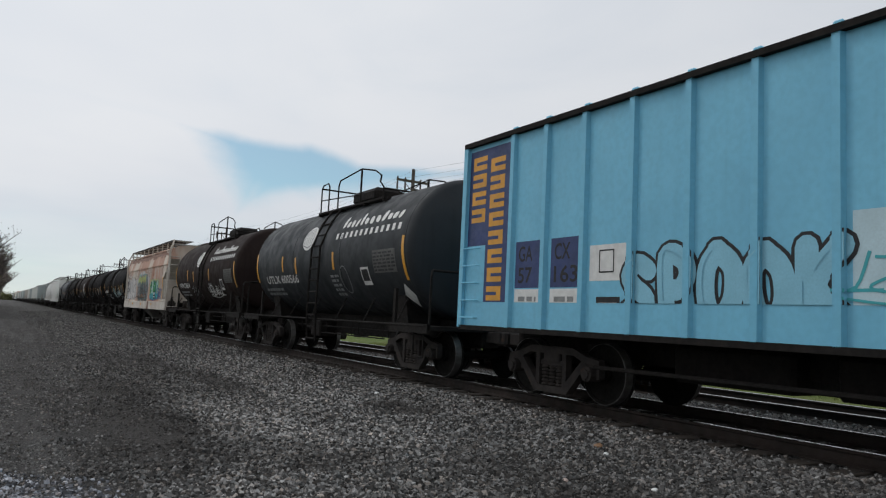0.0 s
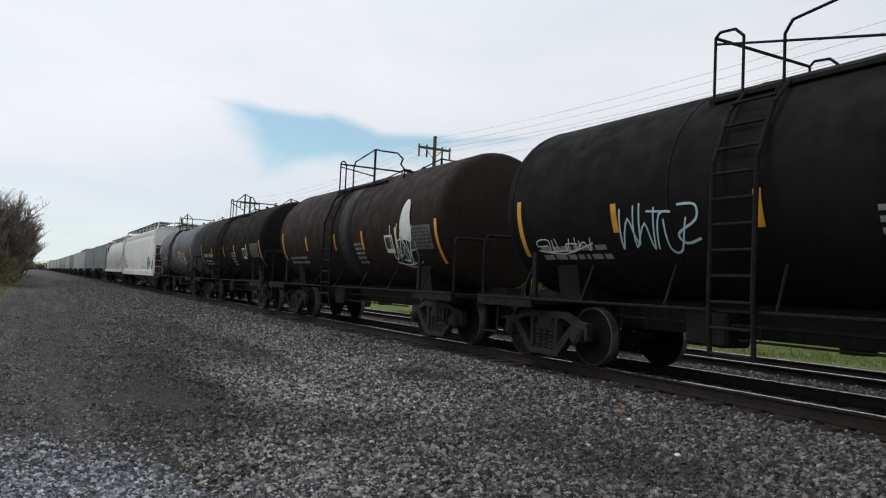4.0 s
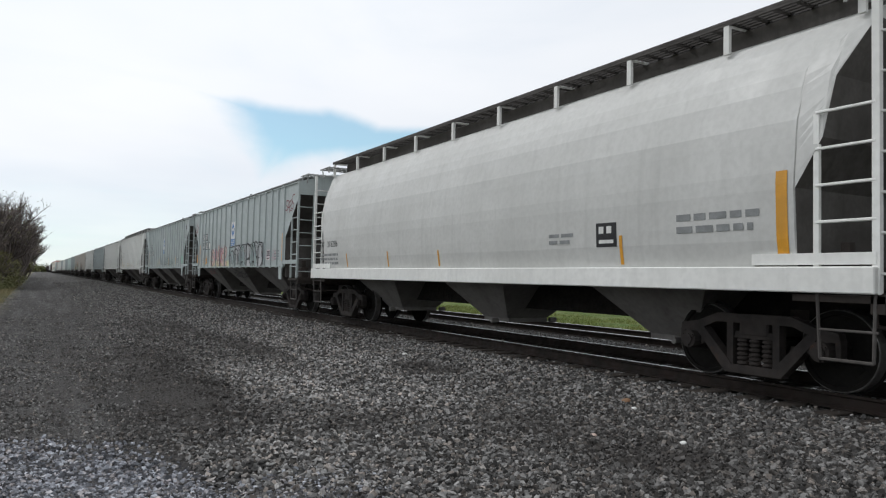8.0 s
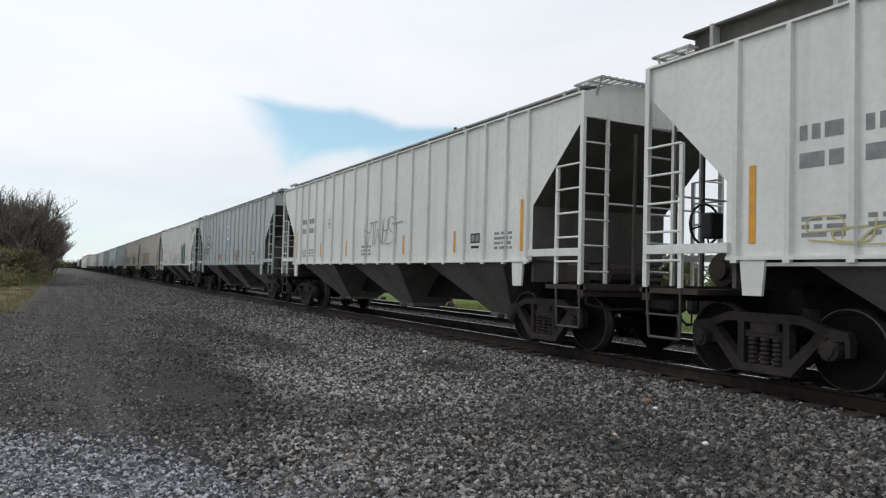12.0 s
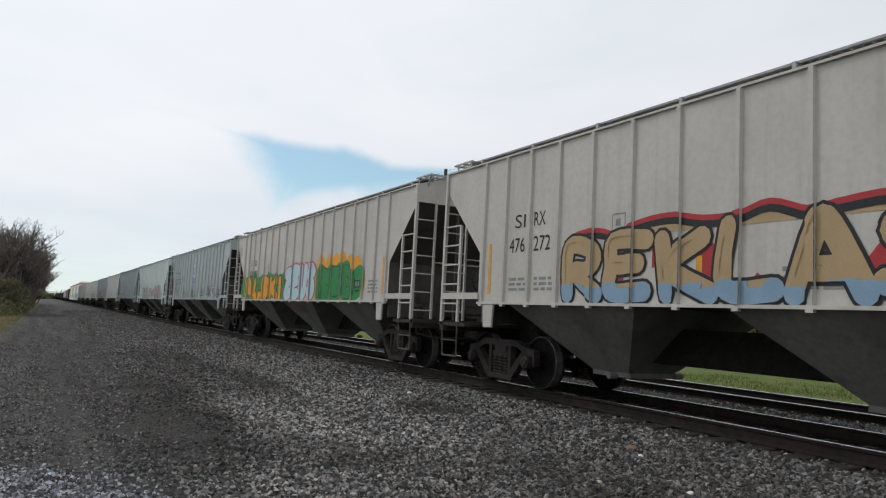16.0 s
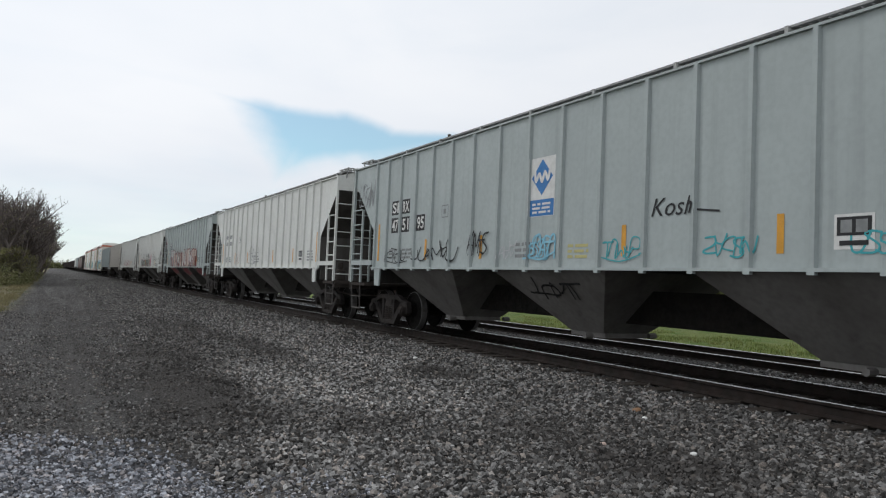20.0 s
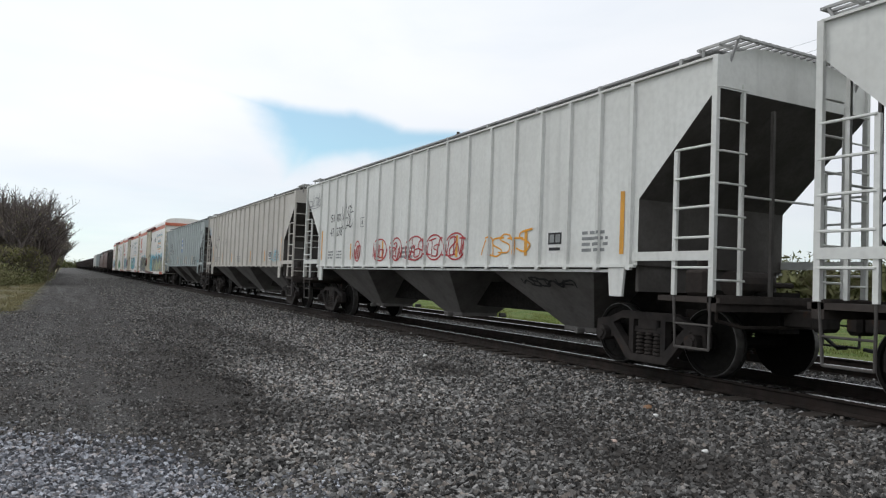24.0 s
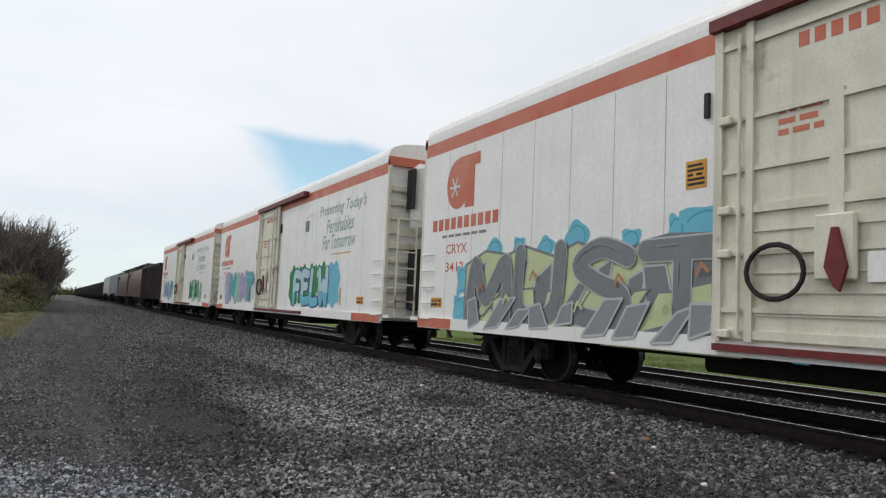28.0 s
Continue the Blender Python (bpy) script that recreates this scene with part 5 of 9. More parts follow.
def body_paint(skin, car, ribs, marks, boxed, logo, seed, skin_mat, deep):
    panels = list(zip(sorted(ribs, reverse=True), sorted(ribs, reverse=True)[1:]))
    ink = CHALK if boxed else INK
    if marks:
        (top, low) = marks
        for row, (items, z, h) in enumerate(((top, 2.74, 0.23), (low, 2.32, 0.25))):
            for k, text in enumerate(items):
                a, b = panels[k + 1]
                w = min(0.145 * len(text) + 0.02, (a - b) - 0.18)
                left = (b + 0.14 + w) if k == 0 else a - 0.11
                if boxed:
                    skin.paint("number_panel", bar(left + 0.05, z - 0.05, w + 0.1, h + 0.1), INK, car, 0.003)
                skin.paint("lettering", words(text, left, z, w, h, 0.02 if boxed else 0.0), ink, car, 0.005)
    else:
        for k in range(2):
            skin.paint("lettering", bars(panels[k + 1][0] - 0.12, 2.35, 0.5, 0.6, 2, seed), FAINT, car, 0.003)
    for k, (rows, h) in enumerate(((2, 0.2), (2, 0.2))):
        skin.paint("lettering", bars(panels[k + 1][0] - 0.15, 1.65, 0.5, 0.26, 3, seed + k), FAINT, car, 0.003)
    skin.paint("lettering", [*ribbon([(3.54, 2.5), (3.54, 2.74), (3.28, 2.74), (3.28, 2.5), (3.54, 2.5)], 0.02), *bar(3.47, 2.57, 0.1, 0.1)], FAINT, car, 0.003)
    for y in (6.76, 4.22, 1.95, -1.9, -4.38, -6.8):
        tall = abs(y) > 6.5
        stripe(skin, car, y, 1.62 if tall else 1.63, 2.52 if tall else 2.07, 0.09)
    y = -5.0
    skin.paint("data_panel", bar(y, 1.66, 0.42, 0.36), CHALK, car, 0.003)
    skin.paint("data_panel", [*bar(y - 0.03, 1.80, 0.36, 0.19)], INK, car, 0.005)
    skin.paint("data_panel", [*bar(y - 0.07, 1.83, 0.12, 0.13), *bar(y - 0.23, 1.83, 0.12, 0.13)], FAINT, car, 0.007)
    skin.paint("data_panel", bar(y - 0.06, 1.70, 0.3, 0.05), INK, car, 0.007)
    skin.paint("lettering", bars(-5.9, 1.65, 0.6, 0.35, 4, seed + 5), FAINT, car, 0.003)
    skin.paint("lettering", bars(0.8, 1.62, 0.7, 0.3, 3, seed + 9), FAINT, car, 0.003)
    if deep:
        for k in (-1, 1):
            shared("lower_sill", ("hopper", "lower", k), lambda: box(B(), k * 1.46 - 0.03, k * 1.46 + 0.03, -6.6, 6.6, SILL - 0.10, SILL - 0.06), skin_mat, car)
    if logo:
        y = 0.41
        skin.paint("emblem", bar(y, 2.31, 0.68, 0.98), CHALK, car, 0.003, "white and blue square emblem")
        c, z = y - 0.33, 2.96
        skin.paint("emblem", [[(c + 0.29, z), (c, z + 0.3), (c, z - 0.3)], [(c - 0.29, z), (c, z + 0.3), (c, z - 0.3)]], EMBLEM, car, 0.005)
        skin.paint("emblem", ribbon(smooth_line([(c + 0.2, z + 0.1), (c + 0.17, z - 0.06), (c + 0.08, z + 0.06), (c, z - 0.07), (c - 0.08, z + 0.08), (c - 0.16, z - 0.05), (c - 0.21, z + 0.1)], 3), 0.06), CHALK, car, 0.007)
        skin.paint("emblem", bar(y - 0.015, 2.32, 0.65, 0.27), EMBLEM, car, 0.005)
        skin.paint("emblem", bars(y - 0.08, 2.35, 0.5, 0.2, 3, 3), CHALK, car, 0.007)


# ---- smooth-sided hoppers ----
def smooth_hopper(s, half, mat, sill_mat, label, profile, roof, cuts, sill_z, bay_at, ridges=(), walk_w=1.6, bogie=None, key="a", walk_z=0.42, bay_w=1.3, name="covered_hopper", under=None):
    car = a_car(name, s, label, "freight car")
    key = ("smooth", key)
    eave = roof[0][1]
    # default underside colour has the end slopes' shade painted in with the grime
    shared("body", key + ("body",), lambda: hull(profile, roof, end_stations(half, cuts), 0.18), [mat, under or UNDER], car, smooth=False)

    for k in (-1, 1):
        shared("side_sill", key + ("sill", k), lambda: box(B(), k * 1.5 - 0.05, k * 1.5 + 0.05, -half, half, sill_z[0], sill_z[1], 0.012), sill_mat, car)
    if ridges:
        for z in ridges:
            for k in (-1, 1):
                x = k * (profile(z) + 0.012)
                shared("side_ridge", key + ("ridge", z, k), lambda: box(B(), x - 0.025, x + 0.025, -half + 0.2, half - 0.2, z - 0.025, z + 0.025), mat, car)
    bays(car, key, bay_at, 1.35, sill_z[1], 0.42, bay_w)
    underframe(car, half - 0.05, bogie or half - 1.55)
    end_gear(car, key, half - 0.02, sill_mat, 1.46, sill_z[0], eave, beam=sill_z[1] + 0.02)

    h, deck = half - 0.3, eave + walk_z

    def walkway(sx):
        """A long tread of bearing bars on cross bars, as seen from below."""
        bm = B()
        x0 = sx * walk_w * 0.5
        for k in range(12):
            xx = x0 + sx * (0.26 - 0.085 * k)
            box(bm, xx - 0.02, xx + 0.02, -h, h, deck - 0.025, deck)
        n = int(h * 2 / 0.3)
        for k in range(n + 1):
            y = -h + 2 * h * k / n
            box(bm, min(x0 + sx * 0.26, x0 - sx * 0.7), max(x0 + sx * 0.26, x0 - sx * 0.7), y - 0.03, y + 0.03, deck - 0.034, deck - 0.008)
        box(bm, x0 + sx * 0.262 - 0.014, x0 + sx * 0.262 + 0.014, -h, h, deck - 0.06, deck + 0.01)
        return bm
    for sx in (-1, 1):
        shared("roof_walkway", key + ("walk", sx), lambda: walkway(sx), UNDER, car, "dark grated roof walkway")

    def bracket():
        bm = B()
        for sx in (-1, 1):
            x0 = sx * (walk_w * 0.5 + 0.25)
            box(bm, x0 - 0.025, x0 + 0.025, -0.04, 0.04, eave - 0.02, deck - 0.03)
            rod(bm, (x0, 0, deck - 0.05), (sx * 0.5, 0, deck - 0.05), 0.022, 4)
        return bm
    for k in range(10):
        shared("roof_bracket", key + ("bracket",), bracket, sill_mat, car).location = (0, -h + 0.1 + (2 * h - 0.2) * k / 9, 0)
    if walk_z < 0.44:
        shared("hatch_trough", key + ("trough",), lambda: box(B(), -0.72, 0.72, -h + 0.2, h - 0.2, eave + 0.05, deck - 0.04, 0.03), UNDER, car, "dark loading trough along the roof")
    else:
        def bent_post(e, sx):
            return pipe(B(), [(sx * 1.5, e * half, 1.3), (sx * 1.5, e * half, eave - 0.1), (sx * 1.36, e * (half - 0.12), eave + 0.22), (sx * (walk_w * 0.5 + 0.25), e * (half - 0.3), deck)], 0.04, 8)
        for e in (-1, 1):
            for sx in (-1, 1):
                shared("bent_corner_post", key + ("bent", e, sx), lambda: bent_post(e, sx), sill_mat, car)
    return car, curved_skin(lambda z: -profile(z), sill_z[1], eave, 0.15)


# ---- tank cars ----
TANK_R, TANK_Z = 1.52, 2.64


def tank_car(s, mat, label, band=None, dome=True, marks=None, seed=0):
    car = a_car("tank_car", s, label, "tank car")
    half = 5.05 if dome else 5.28
    off = -0.78 if dome else 0.0
    TANK_R, TANK_Z = (1.52, 2.66) if dome else (1.47, 2.54)

    def shell():
        pts = [(TANK_R * math.cos(a), TANK_Z + TANK_R * math.sin(a)) for a in np.linspace(0, 2 * math.pi, 48, endpoint=False)]
        head = [(half + 0.13 * math.sin(t) + 0.27 * (1 - ((TANK_R - 0.13 + 0.13 * math.cos(t)) / TANK_R) ** 2), (TANK_R - 0.13 + 0.13 * math.cos(t)) / TANK_R) for t in np.linspace(0, math.pi / 2, 7)]
        head += [(half + 0.13 + 0.27 * (1 - k * k), k) for k in (0.7, 0.5, 0.28, 0.04)]
        ys = [(-y, k, k, TANK_Z) for y, k in reversed(head)] + [(y, 1, 1, TANK_Z) for y in (-2.5, 0.0, 2.5)] + [(y, k, k, TANK_Z) for y, k in head]
        return cross(pts, ys)
    shared("tank_shell", ("tank", "shell", dome), shell, mat, car, smooth=True)

    def ring(y0, y1, r):
        pts = [(r * math.cos(a), TANK_Z + r * math.sin(a)) for a in np.linspace(0, 2 * math.pi, 48, endpoint=False)]
        return cross(pts, [(y0, 1, 1, TANK_Z), (y1, 1, 1, TANK_Z)])
    for k, y in enumerate((-half + 0.06, -1.6, 1.75, half - 0.08)):
        shared("weld_band", ("tank", "weld", dome, k), lambda: ring(y - 0.02, y + 0.02, TANK_R + 0.006), mat, car, smooth=True)
    if band:
        shared("lagging_band", ("tank", "band", dome), lambda: ring(-0.75, 0.05, TANK_R + 0.012), band, car, "paler band round the tank", smooth=True)
    top = TANK_Z + TANK_R

    deck = TANK_Z + math.sqrt(TANK_R ** 2 - 0.86 ** 2) + (0.05 if dome else -0.03)
    y_a, y_b = (2.0, -2.1) if dome else (1.5, -1.8)

    def platform(side):
        bm = B()
        for x in (0.62, 0.74, 0.86, 0.98):
            box(bm, side * x - 0.045, side * x + 0.045, y_b, y_a, deck - 0.05, deck)
        for y in (y_b + 0.05, -1.0, 0.5, y_a - 0.05):
            box(bm, min(side * 0.5, side * 1.02), max(side * 0.5, side * 1.02), y - 0.04, y + 0.04, deck - 0.10, deck - 0.048)
            box(bm, side * 0.9 - 0.03, side * 0.9 + 0.03, y - 0.03, y + 0.03, deck - 0.25, deck - 0.05)
        return bm

    def rail(side):
        bm = B()
        r, x = 0.02, side * 0.98
        if not dome:
            pipe(bm, [(x, 1.45, deck), (x, 1.45, deck + 0.8), (x, 1.38, deck + 0.86), (x, 1.15, deck + 0.84), (x, 1.02, deck + 0.72), (x, 1.02, deck)], r)
            pipe(bm, [(x, 0.45, deck), (x, 0.45, deck + 0.58), (x, 0.35, deck + 0.72), (x, -0.97, deck + 0.88), (x, -1.4, deck + 0.78), (x, -2.3, deck + 0.6), (x, -2.6, deck + 0.42), (x, -2.5, deck + 0.3), (x, -2.72, deck + 0.15), (x, -2.7, deck - 0.05)], r)
            rod(bm, (x, -0.97, deck), (x, -0.97, deck + 0.88), r * 1.5)
            rod(bm, (x, 1.45, deck + 0.72), (x, -0.97, deck + 0.18), r * 0.8)
            pipe(bm, [(x, -1.75, deck + 0.05), (x, -2.3, deck + 0.1), (x, -2.7, deck + 0.15)], r * 0.8)
            return bm
        pipe(bm, [(x, 1.95, deck), (x, 1.95, deck + 0.68), (x, 1.85, deck + 0.78), (x, 1.5, deck + 0.8), (x, 1.4, deck + 0.7), (x, 1.4, deck)], r)
        pipe(bm, [(x, 0.75, deck), (x, 0.75, deck + 0.62), (x, 0.65, deck + 0.76), (x, -0.7, deck + 0.88), (x, -1.5, deck + 0.72), (x, -1.85, deck + 0.55), (x, -1.8, deck + 0.4), (x, -2.0, deck + 0.25), (x, -2.0, deck)], r)
        rod(bm, (x, -0.7, deck), (x, -0.7, deck + 0.88), r * 1.3)
        rod(bm, (x, 1.95, deck + 0.36), (x, -0.7, deck + 0.22), r * 0.8)
        return bm
    for side in (-1, 1):
        shared("top_platform", ("tank", "platform", dome, side), lambda: platform(side), SOOT, car).location = (0, off, 0)
        shared("hand_rail", ("tank", "rail", dome, side), lambda: rail(side), SOOT, car).location = (0, off, 0)

    for y, z in ((1.95, deck + 0.7), (-2.0, deck + 0.22)) if dome else ((1.45, deck + 0.8), (-2.7, deck + 0.12)):
        shared("cross_rail", ("tank", "cross", dome, y), lambda: rod(B(), (-0.98, y, z), (0.98, y, z), 0.024), SOOT, car).location = (0, off, 0)

    if dome:
        shared("valve_housing", ("tank", "dome"), lambda: box(B(), -0.42, 0.42, -0.4, 1.1, top - 0.05, top + 0.34, 0.1), SOOT, car).location = (0, off, 0)
    shared("manway", ("tank", "manway", dome), lambda: rod(B(), (0.1, 1.3, top - 0.08), (0.1, 1.3, top + 0.03), 0.28, 12), SOOT, car).location = (0, off, 0)
    for x, y, r, h in ((-0.1, -1.2, 0.06, 0.12), (0.2, -1.45, 0.05, 0.2)):
        shared("safety_valve", ("tank", "valve", dome, y), lambda: rod(B(), (x, y, top - 0.05), (x, y, top + h), r, 8), SOOT, car).location = (0, off, 0)
    for side in (0, 180):
        def side_ladder():
            bm = B()
            for y in (0.35, 0.95):
                pipe(bm, [(-1.0, y, deck), (-1.30, y, TANK_Z + 0.85), (-1.56, y, TANK_Z + 0.2), (-1.58, y, 1.2), (-1.54, y, 0.45)], 0.03)
            for k in range(11):
                z = 0.5 + 0.3 * k
                x = -1.57 if z < TANK_Z + 0.2 else -1.57 + (z - TANK_Z - 0.2) * 0.42
                rod(bm, (x, 0.35, z), (x, 0.95, z), 0.02)
            return bm
        shared("side_ladder", ("tank", "ladder", dome), side_ladder, SOOT, car).matrix_basis = pose(0, off if not side else -off, 0, 0, 0, side)

        def low_rail():
            bm = rod(B(), (-1.52, -6.0, 1.0), (-1.52, 6.0, 1.0), 0.022)
            for y in (-4.8, -3.2, -1.6, 0.1, 1.7, 3.3, 4.8):
                pipe(bm, [(-1.52, y, 1.0), (-1.2, y + 0.1, 1.55)], 0.018)
            return bm
        shared("low_hand_rail", ("tank", "low"), low_rail, SOOT, car).matrix_basis = pose(0, 0, 0, 0, 0, side)
    for e in (-1, 1):
        def end_deck():
            bm = B()
            y0, y1 = sorted((e * 4.5, e * 6.1))
            box(bm, -1.5, 1.5, y0, y1, 0.92, 1.0)
            for sx in (-1, 1):
                box(bm, sx * 1.5 - 0.03, sx * 1.5 + 0.03, y0, y1, 0.86, 1.04)
                pipe(bm, [(sx * 1.45, e * 6.05, 1.0), (sx * 1.45, e * 6.05, 1.95), (sx * 1.40, e * 6.0, 2.08), (sx * 0.6, e * 6.0, 2.08)], 0.025)
                pipe(bm, [(sx * 1.48, e * 5.9, 0.9), (sx * 1.48, e * 5.9, 0.4), (sx * 1.48, e * 5.5, 0.4), (sx * 1.48, e * 5.5, 0.9)], 0.018)
                box(bm, sx * 1.42 - 0.03, sx * 1.42 + 0.03, e * 4.55 - 0.05, e * 4.55 + 0.05, 1.0, 1.75)
            return bm
        shared("end_deck", ("tank", "deck", e), end_deck, SOOT, car)

        def saddle():
            bm = B()
            prism(bm, [(-1.0, 1.0), (1.0, 1.0), (1.12, 1.7), (0.9, 1.5), (0, 1.25), (-0.9, 1.5), (-1.12, 1.7)], "y", min(e * 3.9, e * 4.4), max(e * 3.9, e * 4.4))
            return bm
        shared("saddle", ("tank", "saddle", e), saddle, SOOT, car)

    def gear():
        bm = B()
        for y in (-3.4, -2.9, -2.6, -1.2, -0.8, 0.9, 2.4, 2.8, 3.3):
            rod(bm, (-0.7, y, 0.95), (-0.7, y, 0.64), 0.014)
        rod(bm, (-0.6, -3.7, 0.8), (-0.6, 3.7, 0.8), 0.025)
        rod(bm, (-0.7, -2.7, 0.62), (-0.7, 1.2, 0.62), 0.016)
        rod(bm, (0, 0.1, 0.55), (0, 0.1, 1.3), 0.2, 10)
        box(bm, -0.7, -0.2, 1.4, 2.1, 0.5, 0.95, 0.04)
        return bm
    shared("brake_gear", ("tank", "gear"), gear, SOOT, car)
    underframe(car, 6.05, 4.72)
    skin = curved_skin(lambda z: -math.sqrt(max(0.02, (TANK_R + (0.012 if band else 0.0)) ** 2 - (z - TANK_Z) ** 2)), 1.2, 4.1, 0.08)
    for y, a, b in (((5.05, 2.04, 2.94), (2.6, 2.3, 2.75), (1.5, 2.22, 2.67), (-1.2, 2.24, 2.69), (-4.92, 1.92, 2.84)) if dome else
                    ((5.0, 1.7, 2.6), (2.75, 2.0, 2.4), (0.42, 1.97, 2.4), (-1.45, 1.95, 2.4), (-3.37, 1.95, 2.4), (-5.25, 1.6, 2.5))):
        stripe(skin, car, y, a, b, 0.11)
    dp, dz = (-3.46, 2.1) if dome else (-3.92, 1.9)
    skin.paint("data_panel", bar(dp, dz, 1.1, 0.5), DIMPRINT, car, 0.004)
    skin.paint("data_panel", bars(dp - 0.03, dz + 0.02, 1.04, 0.45, 6, 8), INK, car, 0.006)
    skin.paint("data_panel", bar(-2.75, 1.85, 0.42, 0.4), CHALK, car, 0.004)
    skin.paint("data_panel", [*bar(-2.79, 1.94, 0.34, 0.26)], INK, car, 0.006)
    skin.paint("lettering", bars(-0.9, 1.6, 0.5, 0.55, 5, 4), FAINT, car, 0.004)
    skin.paint("lettering", bars(4.6, 1.62, 1.6, 0.26, 2, 6), FAINT, car, 0.004)
    if marks:
        skin.paint("lettering", words(marks, 4.22 if marks[0] == "U" else 4.5, 1.98, 2.75 if marks[0] == "U" else 2.0 if dome else 1.6, 0.22 if dome else 0.17, 0.012 if dome else 0.0), CHALK, car, 0.004)
    return car, skin


# ---- the blue ribbed hopper that leads ----
def airslide(s):
    car = a_car("covered_hopper", s, "sky-blue ribbed covered hopper with navy end panels and black graffiti", "freight car")
    half, top, low = 8.2, 4.28, 1.05
    ribs = [half - d for d in (1.40, 2.25, 3.12, 4.05, 4.98, 5.9, 6.82, 7.75, 8.7, 9.6, 10.5, 11.4, 12.3, 13.2, 14.1, 15.0)]
    roof = [(1.485, top), (1.2, top + 0.06), (0.5, top + 0.1)]
    key = ("airslide",)
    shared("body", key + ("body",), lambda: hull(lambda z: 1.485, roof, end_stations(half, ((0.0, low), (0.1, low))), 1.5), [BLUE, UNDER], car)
    for side in (0, 180):
        for y in ribs:
            shared("rib", key + ("rib",), lambda: prism(B(), [(-1.48, -0.07), (-1.48, 0.07), (-1.55, 0.045), (-1.55, -0.045)], "z", low + 0.01, top - 0.04), BLUE, car).matrix_basis = pose(0, y if not side else y, 0, 0, 0, side)

    def trim():
        bm = B()
        for k in (-1, 1):
            box(bm, k * 1.52 - 0.05, k * 1.52 + 0.05, -half - 0.03, half + 0.03, top - 0.05, top + 0.03)
            box(bm, k * 1.51 - 0.04, k * 1.51 + 0.04, -half, half, low - 0.06, low + 0.02)
        return bm
    shared("roof_edge", key + ("trim",), trim, SOOT, car)

    for y in ribs:
        for k in (-1, 1):
            shared("roof_bracket", key + ("bolt",), lambda: box(B(), -0.07, 0.07, -0.06, 0.06, 0.02, 0.09, 0.02), BLUE, car).location = (k * 1.45, y, top)

    for e in (-1, 1):
        for k in (-1, 1):
            shared("corner_post", key + ("post", e, k), lambda: box(B(), k * 1.51 - 0.04, k * 1.51 + 0.04, e * half - 0.06, e * half + 0.06, low - 0.02, top), BLUE, car)
            for z in (1.2, 1.5, 1.8, 2.1, 2.4):
                shared("grab_iron", key + ("grab", e, k, z), lambda: pipe(B(), [(k * 1.53, e * (half + 0.02), z), (k * 1.58, e * (half - 0.1), z), (k * 1.58, e * (half - 0.5), z), (k * 1.53, e * (half - 0.55), z)], 0.014), BLUE, car)
    skin = ribbed_skin(-1.485, -1.53, ribs, 0.07, half)
    # navy name panel with an upright yellow name, one block for each character
    skin.paint("name_panel", bar(half - 0.08, 1.25, 1.2, 2.9), NAVY, car, 0.003, "navy panel with an upright yellow name")
    for k in range(4):
        skin.paint("name_letter", bar(half - 0.18, 2.86 + 0.31 * k, 0.42, 0.24), YELLOW, car, 0.006)
        skin.paint("letter_counter", bar(half - (0.28 if k % 2 else 0.16), 2.95 + 0.31 * k, 0.34, 0.06), NAVY, car, 0.009)
    for k in range(8):
        skin.paint("name_letter", bar(half - 0.72, 1.5 + 0.315 * k, 0.42, 0.24), YELLOW, car, 0.006)
        skin.paint("letter_counter", bar(half - (0.84 if k % 3 else 0.70), 1.59 + 0.315 * k, 0.32, 0.055), NAVY, car, 0.009)
    skin.paint("name_panel", bar(half - 0.08, 1.25, 0.56, 1.2), BLUE, car, 0.0045)
    stripe(skin, car, half - 0.7, 1.1, 1.22, 1.1)
    for k, y in enumerate((half - 1.52, half - 2.4)):
        skin.paint("number_panel", bar(y, 1.70, 0.66, 0.74), NAVY, car, 0.003)
        for text, z in ((("GA", 2.12), ("57", 1.78)), (("CX", 2.12), ("163", 1.78)))[k]:
            skin.paint("lettering", words(text, y - 0.09, z, 0.17 * len(text), 0.24, 0.012), INK, car, 0.005)
        skin.paint("number_panel", bar(y, 1.22, 0.66, 0.46), CHALK, car, 0.003)
        skin.paint("lettering", bars(y - 0.1, 1.32, 0.45, 0.28, 2, k), FAINT, car, 0.005)
    skin.paint("number_panel", bar(half - 2.4, 1.07, 0.66, 0.12), NAVY, car, 0.003)
    skin.paint("data_panel", bar(half - 3.25, 1.78, 0.7, 0.5), CHALK, car, 0.003)
    skin.paint("data_panel", ribbon([(half - 3.45, 1.9), (half - 3.45, 2.2), (half - 3.72, 2.2), (half - 3.72, 1.9), (half - 3.45, 1.9)], 0.02), INK, car, 0.005)
    skin.paint("data_panel", [*bar(half - 3.4, 1.2, 0.45, 0.36)], INK, car, 0.003)
    skin.paint("data_panel", [*bar(half - 3.44, 1.28, 0.16, 0.2), *bar(half - 3.64, 1.28, 0.16, 0.2)], CHALK, car, 0.005)
    for d in (3.25, 6.05):
        stripe(skin, car, half - d - 0.3, 1.09, 1.2, 0.6)
    # one long bubble name in black outline
    graffiti(skin, car, "SPOOK", half - 3.85, 1.12, 3.1, 1.02, "paleblue", "ink", 0.004, label="black bubble-letter graffiti", edge_bold=0.05, fat=0.42, shine="paleblue", jump=0.08)
    skin.paint("graffiti", bar(half - 6.95, 1.4, 0.75, 1.0), SPRAY["ice"], car, 0.0035)
    skin.paint("graffiti", scrawl(half - 6.9, 1.5, 1.2, 0.7, 12, 4, 0.06), SPRAY["teal"], car, 0.006)
    skin.paint("lettering", words("DO NOT HUMP", half - 7.0, 1.22, 1.3, 0.1, 0.01), SPRAY["red"], car, 0.006)
